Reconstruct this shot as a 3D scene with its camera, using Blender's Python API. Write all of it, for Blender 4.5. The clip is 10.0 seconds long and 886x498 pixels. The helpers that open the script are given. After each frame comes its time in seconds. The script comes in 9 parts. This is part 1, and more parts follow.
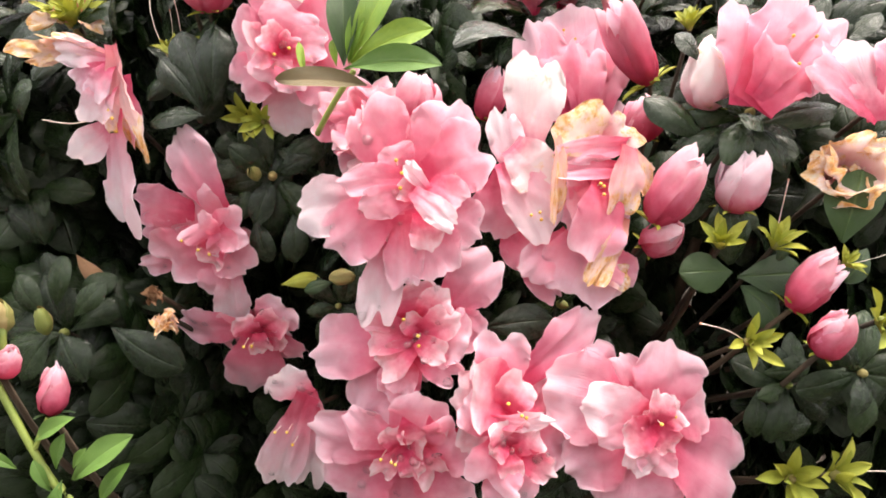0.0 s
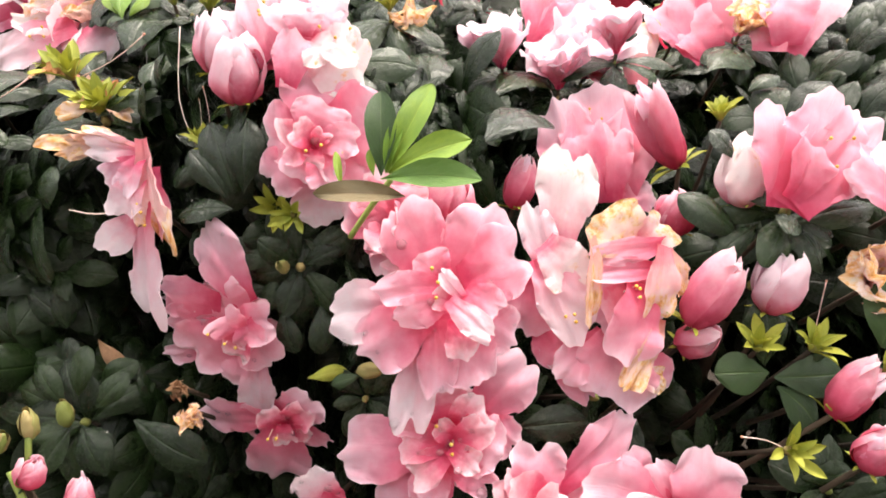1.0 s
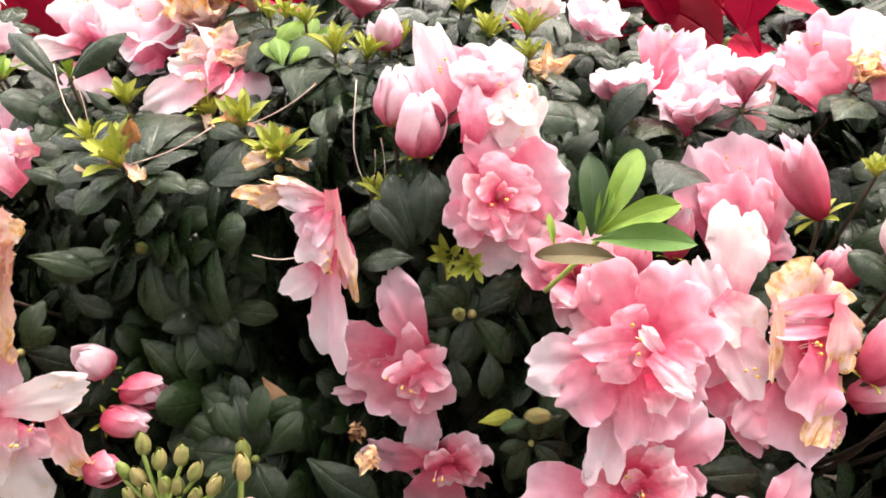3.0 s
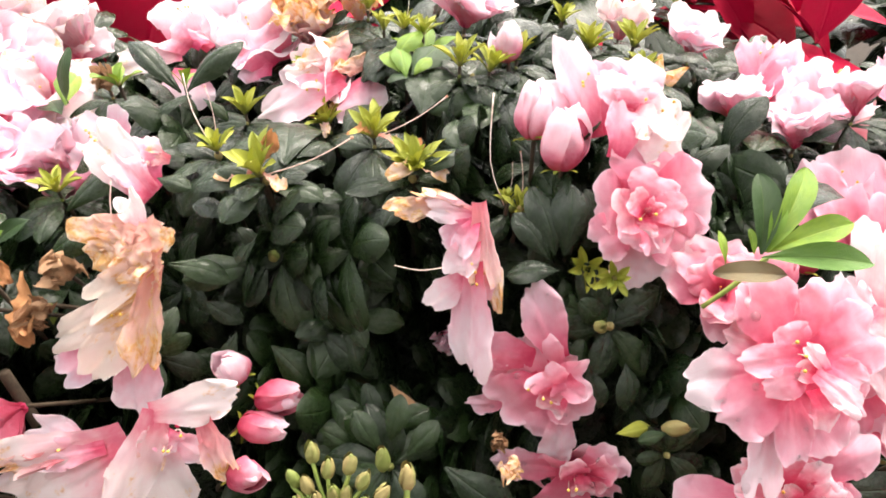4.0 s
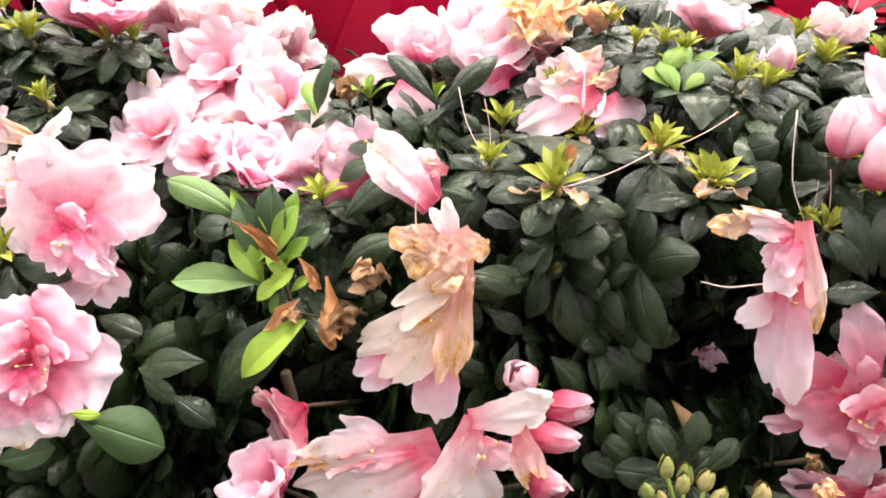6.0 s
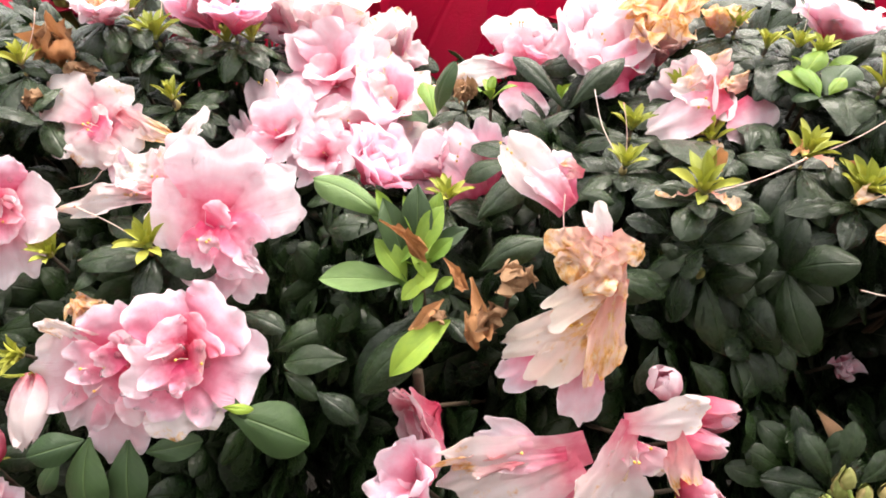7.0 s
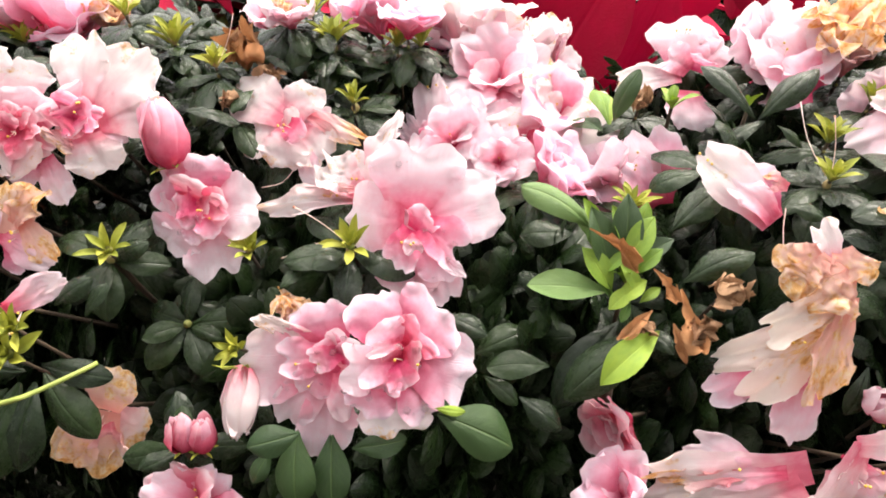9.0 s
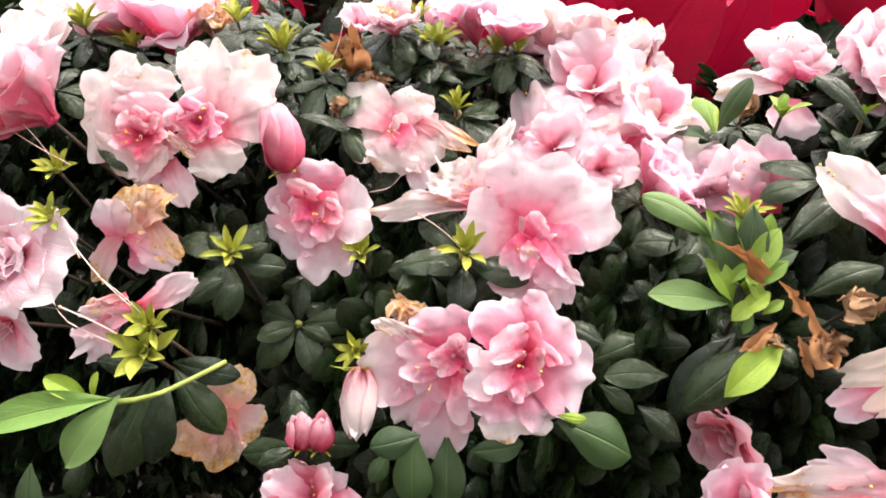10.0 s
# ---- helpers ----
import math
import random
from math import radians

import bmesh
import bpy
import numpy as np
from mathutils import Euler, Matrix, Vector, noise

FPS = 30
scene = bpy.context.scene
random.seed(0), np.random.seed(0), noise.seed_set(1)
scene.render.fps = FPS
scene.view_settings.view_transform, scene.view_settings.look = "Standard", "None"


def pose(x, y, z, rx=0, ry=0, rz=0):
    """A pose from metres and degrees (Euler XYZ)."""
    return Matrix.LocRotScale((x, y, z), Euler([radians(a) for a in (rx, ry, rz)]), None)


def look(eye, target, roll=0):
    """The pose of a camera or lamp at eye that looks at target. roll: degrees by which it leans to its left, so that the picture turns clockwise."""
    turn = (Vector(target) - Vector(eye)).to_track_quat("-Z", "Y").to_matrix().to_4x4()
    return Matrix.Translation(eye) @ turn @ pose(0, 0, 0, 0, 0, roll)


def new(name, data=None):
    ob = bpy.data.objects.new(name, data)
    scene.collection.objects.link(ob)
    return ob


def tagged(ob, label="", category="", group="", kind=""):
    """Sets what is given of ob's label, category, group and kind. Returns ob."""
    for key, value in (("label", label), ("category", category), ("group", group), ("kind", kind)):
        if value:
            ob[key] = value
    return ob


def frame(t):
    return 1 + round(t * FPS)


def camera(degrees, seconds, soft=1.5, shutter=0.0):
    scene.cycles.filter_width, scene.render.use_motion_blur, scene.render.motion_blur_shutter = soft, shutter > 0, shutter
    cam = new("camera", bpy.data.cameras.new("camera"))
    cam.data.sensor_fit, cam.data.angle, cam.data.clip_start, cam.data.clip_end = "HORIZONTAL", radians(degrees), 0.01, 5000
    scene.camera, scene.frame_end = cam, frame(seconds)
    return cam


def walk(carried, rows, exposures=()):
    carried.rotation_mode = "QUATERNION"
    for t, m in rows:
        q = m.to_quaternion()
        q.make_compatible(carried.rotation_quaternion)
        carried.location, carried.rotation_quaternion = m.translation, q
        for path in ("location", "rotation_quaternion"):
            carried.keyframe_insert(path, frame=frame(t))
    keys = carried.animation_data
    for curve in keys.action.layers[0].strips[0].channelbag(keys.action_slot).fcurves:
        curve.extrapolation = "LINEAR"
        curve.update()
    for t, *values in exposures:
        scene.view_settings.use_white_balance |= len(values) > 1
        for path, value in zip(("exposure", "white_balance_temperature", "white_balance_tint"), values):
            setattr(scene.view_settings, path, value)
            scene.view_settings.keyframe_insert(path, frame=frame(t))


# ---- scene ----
cam = camera(70.65, 10.0, soft=1.7)
PATH = [
    (0.0, (-0.00730, 0.03400, 0.74182), (0.0645, 1.6141, -0.4822), 1.20),
    (0.5, (-0.01225, 0.04469, 0.75204), (0.0607, 1.6470, -0.4427), 1.42),
    (1.0, (-0.01769, 0.05334, 0.76159), (0.0529, 1.6663, -0.4189), 1.53),
    (1.5, (-0.02806, 0.05725, 0.76707), (0.0394, 1.6795, -0.4007), 1.67),
    (2.0, (-0.04072, 0.05697, 0.76962), (0.0173, 1.6891, -0.3849), 1.70),
    (2.5, (-0.05581, 0.05582, 0.77263), (-0.0083, 1.6929, -0.3754), 1.78),
    (4.0, (-0.12698, 0.05666, 0.77932), (-0.1072, 1.6915, -0.3725), 2.16),
    (4.5, (-0.15082, 0.05343, 0.78015), (-0.1578, 1.6923, -0.3662), 1.95),
    (5.0, (-0.17888, 0.05088, 0.78024), (-0.2074, 1.6949, -0.3583), 1.92),
    (5.5, (-0.20196, 0.05282, 0.78119), (-0.2756, 1.6929, -0.3611), 1.37),
    (6.0, (-0.22695, 0.05155, 0.78111), (-0.3375, 1.6914, -0.3585), 1.02),
    (7.5, (-0.29488, 0.04453, 0.78141), (-0.5099, 1.6744, -0.3576), 0.49),
    (8.0, (-0.30901, 0.04254, 0.78196), (-0.5573, 1.6687, -0.3555), 0.32),
    (8.5, (-0.32624, 0.03986, 0.78239), (-0.5989, 1.6637, -0.3529), 0.26),
    (9.0, (-0.34350, 0.03696, 0.78441), (-0.6506, 1.6504, -0.3568), -0.03),
    (9.5, (-0.36164, 0.03233, 0.78688), (-0.7088, 1.6373, -0.3548), -0.36),
    (10.0, (-0.38071, 0.02841, 0.78929), (-0.7748, 1.6204, -0.3553), -0.81),
]
walk(cam, [(t, look(eye, target, roll)) for t, eye, target, roll in PATH], [(0.0, 2.76, 7100, 14.0), (2.5, 2.74, 7100, 13.5), (4.2, 2.98, 7000, 12.4), (6.0, 2.94, 7000, 12.4), (8.0, 2.75, 7000, 12.6), (10.0, 2.71, 7000, 13.0)])

# ---- light ----
SUN_UP, SUN_ROUND = 58.0, 20.0
world = bpy.data.worlds.new("overcast_sky")
scene.world = world
world.use_nodes = True
wn = world.node_tree
sky = wn.nodes.new("ShaderNodeTexSky")
sky.sky_type, sky.sun_disc = "NISHITA", False
sky.sun_elevation, sky.sun_rotation = radians(SUN_UP), radians(SUN_ROUND)
sky.air_density, sky.dust_density, sky.ozone_density = 1.0, 4.0, 0.6
cloud = wn.nodes.new("ShaderNodeMix")
cloud.data_type = "RGBA"
cloud.inputs[0].default_value = 0.75
cloud.inputs[7].default_value = (4.0, 4.0, 3.95, 1)
wn.links.new(sky.outputs[0], cloud.inputs[6])
wn.links.new(cloud.outputs[2], wn.nodes["Background"].inputs["Color"])
wn.nodes["Background"].inputs["Strength"].default_value = 0.115
sun = new("sun", bpy.data.lights.new("sun", "SUN"))
sun.data.energy, sun.data.angle, sun.data.color = 0.95, radians(28), (1.0, 0.97, 0.94)
sun.matrix_basis = look((0.3 + math.sin(radians(SUN_ROUND)) * 5, math.cos(radians(SUN_ROUND)) * 5, math.tan(radians(SUN_UP)) * 5), (0.3, 0, 0))

# ---- mesh helpers ----
WORLD_OF = {}


def smooth(mesh):
    mesh.polygons.foreach_set("use_smooth", [True] * len(mesh.polygons))
    return mesh


def sheet(name, centre, half, lift, nu, nv, material, round_tip=False):
    """A thin blade: centre(u) gives x, z and the slope; half(u) the half width; lift(u, v) the height off the blade and a stretch."""
    verts, uvs = [], []
    for i in range(nu + 1):
        u = math.sin(i / nu * math.pi / 2) if round_tip else i / nu
        cx, cz, a = centre(u)
        w = half(u)
        for j in range(nv + 1):
            v = 2 * j / nv - 1
            h, along, side = lift(u, v, w)
            verts.append((cx + along * math.cos(a) - h * math.sin(a), v * w + side, cz + along * math.sin(a) + h * math.cos(a)))
            uvs.append((u, j / nv))
    faces = [(i * (nv + 1) + j, (i + 1) * (nv + 1) + j, (i + 1) * (nv + 1) + j + 1, i * (nv + 1) + j + 1) for i in range(nu) for j in range(nv)]
    mesh = bpy.data.meshes.new(name)
    mesh.from_pydata(verts, [], faces)
    layer = mesh.uv_layers.new(name="UVMap")
    loops = np.empty(len(mesh.loops), dtype=np.int32)
    mesh.loops.foreach_get("vertex_index", loops)
    layer.data.foreach_set("uv", np.array(uvs, dtype=np.float32)[loops].ravel())
    if material:
        mesh.materials.append(material)
    return smooth(mesh)


def spine(length, a0, a1, a2):
    """The middle line of a blade that starts at slope a0 and ends at slope a2 (degrees), by way of a1."""
    steps, x, z, line = 40, 0.0, 0.0, []
    for i in range(steps + 1):
        u = i / steps
        a = radians((1 - u) ** 2 * a0 + 2 * u * (1 - u) * a1 + u * u * a2)
        line.append((x, z, a))
        x, z = x + length / steps * math.cos(a), z + length / steps * math.sin(a)

    def at(u):
        k = min(int(u * steps), steps - 1)
        f = u * steps - k
        return tuple(p + (q - p) * f for p, q in zip(line[k], line[k + 1]))

    return at


def petal_mesh(seed, width, slopes, cup, ruffle, waves, crumple, curl=0.0, nu=14, nv=20, foot=0.16, pleat=0.0, taper=0.14, frill=0.020, crease=0.0, material=None):
    """A petal 1 long from its foot at the origin out along x; z is the flower's axis."""
    rnd = random.Random(seed)
    ph, ph2, skew, notch = rnd.random() * 6.28, rnd.random() * 6.28, rnd.uniform(-0.12, 0.12), rnd.uniform(0.0, 0.09)
    wide = width * rnd.uniform(0.9, 1.1)
    centre = spine(1.0, *[s + rnd.uniform(-6, 6) for s in slopes])

    def half(u):
        grow = foot + (1 - foot) * (3 * min(u / 0.62, 1) ** 2 - 2 * min(u / 0.62, 1) ** 3)
        end = 1 - taper * max(0.0, (u - 0.6) / 0.4) ** 2
        return wide * grow * end

    def lift(u, v, w):
        edge = max(abs(v) ** 2.5 * min(1, u * 1.6), max(0.0, (u - 0.62) / 0.38) ** 2)
        turn = math.atan2(v * w, (u - 0.42))
        wave = math.sin(waves * turn + ph) + 0.6 * math.sin(waves * 2.1 * turn + ph2)
        h = cup * w * v * v + ruffle * edge * wave
        h -= 0.035 * math.exp(-(v / 0.16) ** 2) * min(1, 3 * u) * (1 - u)
        h += 0.020 * math.sin(v * 8 + ph) * u * (1 - 0.4 * u) + frill * edge * (math.sin(waves * 2.7 * turn + ph2) + 0.5 * math.sin(waves * 4.9 * turn + ph))
        h -= curl * edge * edge
        h += pleat * u * math.sin(v * 5.5 + ph + 1.5 * u) + pleat * 0.5 * u * math.sin(v * 11 + ph2)
        n = noise.noise_vector(Vector((u * 2.6 + seed * 7.3, v * w * 3.2, seed * 1.7)))
        m = noise.noise_vector(Vector((u * 5 + seed * 3.1, v * w * 6, seed * 2.9)))
        h += crumple * u * (n.z + 0.3 * m.z)
        if crease:
            f = Vector((u * 5.5 + seed * 1.3, v * w * 6, seed * 4.7))
            h += crease * min(1, 2 * u) * (0.5 - 2.2 * abs(noise.noise(f)) - 0.9 * abs(noise.noise(f * 2.1)))
        along = edge * (0.028 * math.sin(waves * 1.3 * turn + ph2) + 0.018 * math.sin(waves * 3.1 * turn + ph) + 0.016 * math.sin(waves * 6.3 * turn + ph2) + 0.045 * noise.noise(Vector((turn * 5.5, seed * 3.3, 0.0)))) - notch * max(0.0, (u - 0.8) / 0.2) * math.exp(-(v / 0.3) ** 2)
        along -= 0.25 * abs(v) ** 3.8 * max(0.0, (u - 0.35) / 0.65) ** 1.5 + crumple * 0.5 * u * (n.x + 0.25 * m.x)
        side = skew * u * u * 0.5 + crumple * 0.6 * u * (n.y + 0.25 * m.y)
        return h, along, side

    return sheet("petal", centre, half, lift, nu, nv, material)


def leaf_mesh(seed, width, slopes, fold, nu=9, nv=6, tip=1.0, material=None):
    """A leaf 1 long with a folded midrib and a slightly wavy edge."""
    rnd = random.Random(seed)
    ph, skew = rnd.random() * 6.28, rnd.uniform(-0.1, 0.1)
    wide = width * rnd.uniform(0.9, 1.12)
    centre = spine(1.0, *[s + rnd.uniform(-7, 7) for s in slopes])
    peak = rnd.uniform(0.55, 0.65)
    bend = fold + rnd.uniform(-0.22, 0.22)

    def half(u):
        s = u / peak if u < peak else 1 - (u - peak) / (1 - peak)
        s = min(max(s, 0.0), 1.0)
        return wide * max(0.05 if u < 0.5 else 0.012, math.sin(s * math.pi / 2) ** (1.05 if u < peak else 0.62 + 0.3 * tip))

    def lift(u, v, w):
        h = bend * w * abs(v) ** 1.8 - 0.024 * math.exp(-(v / 0.15) ** 2) * (1 - u * 0.6)
        h += 0.022 * math.sin(u * 8 + ph + 1.5 * v) * abs(v) - 0.008 * math.sin(u * 26 - abs(v) * 5) * abs(v) * (1 - abs(v)) * 2
        return h, 0.0, skew * u * u

    return sheet("leaf", centre, half, lift, nu, nv, material, round_tip=True)


def tube(name, points, radii, material, sides=6):
    """A round stalk along points, with a radius at each."""
    verts, faces = [], []
    pts = [Vector(p) for p in points]
    for i, p in enumerate(pts):
        d = (pts[min(i + 1, len(pts) - 1)] - pts[max(i - 1, 0)]).normalized()
        a = d.orthogonal().normalized()
        b = d.cross(a)
        for k in range(sides):
            c = 2 * math.pi * k / sides
            verts.append(p + radii[i] * (math.cos(c) * a + math.sin(c) * b))
    for i in range(len(pts) - 1):
        for k in range(sides):
            n = (k + 1) % sides
            faces.append((i * sides + k, i * sides + n, (i + 1) * sides + n, (i + 1) * sides + k))
    faces += [tuple(range(sides))[::-1], tuple(range((len(pts) - 1) * sides, len(pts) * sides))]
    mesh = bpy.data.meshes.new(name)
    mesh.from_pydata([tuple(v) for v in verts], [], faces)
    mesh.materials.append(material)
    return smooth(mesh)


def bowed(a, b, bow, n=5):
    """Points from a to b, bowed by the vector bow at the middle."""
    a, b, bow = Vector(a), Vector(b), Vector(bow)
    return [a.lerp(b, i / n) + bow * math.sin(math.pi * i / n) for i in range(n + 1)]


def facing(place, normal, roll, size):
    """The pose of a thing whose z axis points along normal."""
    n = Vector(normal).normalized()
    a = Vector((1, 0, 0)) - n * n.x
    a = a.normalized() if a.length > 0.2 else (Vector((0, 0, -1)) + n * n.z).normalized()
    b = n.cross(a)
    turn = Matrix((a, b, n)).transposed().to_4x4() @ Matrix.Rotation(radians(roll), 4, "Z")
    return Matrix.Translation(place) @ turn @ Matrix.Diagonal((size, size, size, 1))


def part(name, mesh, parent, world=None, label=""):
    """Links a mesh as one object under a thing or a part."""
    ob = new(name, mesh)
    ob.parent = parent
    world = WORLD_OF[parent] if world is None else world
    WORLD_OF[ob] = world
    ob.matrix_basis = WORLD_OF[parent].inverted() @ world
    if label:
        tagged(ob, label=label)
    return ob


def thing(name, place, label, category, group="", kind=""):
    ob = new(name)
    ob.empty_display_size = 0.05
    ob.matrix_basis = WORLD_OF[ob] = Matrix.Translation(place)
    return tagged(ob, label, category, group, kind)


def joined(name, parent, bits, material):
    """One mesh of many copies of meshes: bits are (mesh, matrix) in world space."""
    inv = WORLD_OF[parent].inverted()
    cache, V, F, U, base = {}, [], [], [], 0
    for mesh, m in bits:
        if mesh not in cache:
            co = np.empty(len(mesh.vertices) * 3, dtype=np.float64)
            mesh.vertices.foreach_get("co", co)
            fs = np.array([tuple(p.vertices) for p in mesh.polygons], dtype=np.int64)
            uv = np.empty(len(mesh.loops) * 2, dtype=np.float32)
            mesh.uv_layers[0].data.foreach_get("uv", uv)
            cache[mesh] = (co.reshape(-1, 3), fs, uv)
        co, fs, uv = cache[mesh]
        t = np.array(inv @ m)
        V.append(co @ t[:3, :3].T + t[:3, 3])
        F.append(fs + base)
        U.append(uv)
        base += len(co)
    out = bpy.data.meshes.new(name)
    out.from_pydata(np.concatenate(V).tolist(), [], np.concatenate(F).tolist())
    out.uv_layers.new(name="UVMap").data.foreach_set("uv", np.concatenate(U))
    out.materials.append(material)
    return tagged(part(name, smooth(out), parent), kind="stuff")


# ---- materials ----
def nodes_of(name):
    m = bpy.data.materials.new(name)
    m.use_nodes = True
    nt = m.node_tree
    nt.nodes.clear()
    return m, nt


def add(nt, kind, **values):
    n = nt.nodes.new(kind)
    for key, value in values.items():
        if key in ("operation", "blend_type", "data_type", "noise_dimensions", "wave_type", "bands_direction"):
            if key == "operation":
                n.operation = value
            elif key == "blend_type":
                n.blend_type = value
            elif key == "data_type":
                n.data_type = value
            elif key == "noise_dimensions":
                n.noise_dimensions = value
            elif key == "wave_type":
                n.wave_type = value
            else:
                n.bands_direction = value
        else:
            n.inputs[key.replace("_", " ")].default_value = value
    return n


def ramp(nt, source, stops):
    n = nt.nodes.new("ShaderNodeValToRGB")
    e = n.color_ramp.elements
    while len(e) < len(stops):
        e.new(0.5)
    for k, (p, c) in enumerate(stops):
        e[k].position = p
        e[k].color = (*c, 1)
    nt.links.new(source, n.inputs[0])
    return n.outputs[0]


def mixed(nt, factor, a, b, blend="MIX"):
    n = nt.nodes.new("ShaderNodeMix")
    n.data_type, n.blend_type = "RGBA", blend
    for socket, value in ((n.inputs[0], factor), (n.inputs[6], a), (n.inputs[7], b)):
        if hasattr(value, "is_output"):
            nt.links.new(value, socket)
        elif isinstance(value, tuple):
            socket.default_value = (*value, 1)
        else:
            socket.default_value = value
    return n.outputs[2]


def maths(nt, op, a, b=0.0):
    n = nt.nodes.new("ShaderNodeMath")
    n.operation = op
    for socket, value in zip(n.inputs, (a, b)):
        if hasattr(value, "is_output"):
            nt.links.new(value, socket)
        else:
            socket.default_value = value
    return n.outputs[0]


def noise_of(nt, vector, scale, detail=3.0, rough=0.6):
    n = nt.nodes.new("ShaderNodeTexNoise")
    n.inputs["Scale"].default_value, n.inputs["Detail"].default_value, n.inputs["Roughness"].default_value = scale, detail, rough
    if vector is not None:
        nt.links.new(vector, n.inputs["Vector"])
    return n.outputs["Fac"]


def stretched(nt, source, scale, shift=None):
    n = nt.nodes.new("ShaderNodeMapping")
    n.inputs["Scale"].default_value = scale
    nt.links.new(source, n.inputs["Vector"])
    if shift is not None:
        nt.links.new(shift, n.inputs["Location"])
    return n.outputs[0]


def finish(nt, colour, rough, bump, strength, distance, through_light=0.0, tint=None, spec=0.5, coat=0.0):
    """Principled, with some light let through where asked."""
    p = nt.nodes.new("ShaderNodeBsdfPrincipled")
    nt.links.new(colour, p.inputs["Base Color"])
    if hasattr(rough, "is_output"):
        nt.links.new(rough, p.inputs["Roughness"])
    else:
        p.inputs["Roughness"].default_value = rough
    p.inputs["Specular IOR Level"].default_value = spec
    p.inputs["Coat Weight"].default_value = coat
    p.inputs["Coat Roughness"].default_value = 0.17
    if bump is not None:
        b = nt.nodes.new("ShaderNodeBump")
        b.inputs["Strength"].default_value, b.inputs["Distance"].default_value = strength, distance
        nt.links.new(bump, b.inputs["Height"])
        nt.links.new(b.outputs[0], p.inputs["Normal"])
    out = nt.nodes.new("ShaderNodeOutputMaterial")
    last = p.outputs[0]
    if through_light:
        t = nt.nodes.new("ShaderNodeBsdfTranslucent")
        nt.links.new(tint if tint is not None else colour, t.inputs["Color"])
        m = nt.nodes.new("ShaderNodeMixShader")
        m.inputs[0].default_value = through_light
        nt.links.new(last, m.inputs[1])
        nt.links.new(t.outputs[0], m.inputs[2])
        last = m.outputs[0]
    nt.links.new(last, out.inputs["Surface"])


def petal_material(name, stops, tan=0.0, cream=(0.93, 0.80, 0.62), margin=0.25, edge=0.75):
    """Petal: pigment deepest in the throat, fine veins along its length, faint blotches; tan: how far it has withered."""
    m, nt = nodes_of(name)
    uv, obj = add(nt, "ShaderNodeTexCoord"), add(nt, "ShaderNodeObjectInfo")
    sep = nt.nodes.new("ShaderNodeSeparateXYZ")
    nt.links.new(uv.outputs["UV"], sep.inputs[0])
    u = sep.outputs[0]
    blot = noise_of(nt, stretched(nt, uv.outputs["Object"], (3, 3, 3), obj.outputs["Random"]), 1.6)
    vein = noise_of(nt, stretched(nt, uv.outputs["UV"], (1.3, 22, 1)), 2.2, 4.0, 0.65)
    pos = maths(nt, "ADD", u, maths(nt, "MULTIPLY", maths(nt, "SUBTRACT", blot, 0.5), 0.5))
    pos = maths(nt, "ADD", pos, maths(nt, "MULTIPLY", maths(nt, "SUBTRACT", obj.outputs["Random"], 0.5), 0.22))
    colour = ramp(nt, pos, stops)
    deep = stops[0][1]
    streak = ramp(nt, vein, [(0.52, (0, 0, 0)), (0.72, (1, 1, 1))])
    colour = mixed(nt, maths(nt, "MULTIPLY", streak, 0.15), colour, tuple(0.35 * d + 0.65 * c for d, c in zip(deep, stops[1][1])))
    rim = maths(nt, "MAXIMUM", u, maths(nt, "ABSOLUTE", maths(nt, "SUBTRACT", maths(nt, "MULTIPLY", sep.outputs[1], 2.0), 1.0)))
    rim = ramp(nt, maths(nt, "ADD", rim, maths(nt, "MULTIPLY", maths(nt, "SUBTRACT", blot, 0.5), 0.12)), [(0.86, (0, 0, 0)), (0.99, (1, 1, 1))])
    colour = mixed(nt, maths(nt, "MULTIPLY", rim, maths(nt, "MULTIPLY", maths(nt, "POWER", u, 1.6), 0.42)), colour, tuple(0.35 * c + 0.65 * d for c, d in zip(stops[-1][1], (0.97, 0.90, 0.91))))
    fine = noise_of(nt, stretched(nt, uv.outputs["UV"], (60, 60, 1)), 3.0)
    if tan:
        w = noise_of(nt, stretched(nt, uv.outputs["Object"], (2.2, 2.2, 2.2), obj.outputs["Random"]), 1.9, 5.0, 0.7)
        w = maths(nt, "ADD", w, maths(nt, "MULTIPLY", maths(nt, "SUBTRACT", u, edge), margin))
        dry = ramp(nt, w, [(0.62 - 0.32 * tan, (0, 0, 0)), (0.74 - 0.25 * tan, (1, 1, 1))])
        dryc = ramp(nt, noise_of(nt, stretched(nt, uv.outputs["UV"], (4, 5, 1)), 2.0, 5.0), [(0.30, (0.62, 0.27, 0.07)), (0.47, (0.88, 0.54, 0.22)), (0.66, cream)])
        colour = mixed(nt, dry, colour, dryc)
    bump = maths(nt, "ADD", maths(nt, "MULTIPLY", vein, 1.0), maths(nt, "MULTIPLY", fine, 0.25))
    finish(nt, colour, ramp(nt, blot, [(0.3, (0.42,) * 3), (0.7, (0.6,) * 3)]), bump, 0.4, 0.03, 0.44, tint=mixed(nt, 0.4, colour, colour, "MULTIPLY"), spec=0.3)
    return m


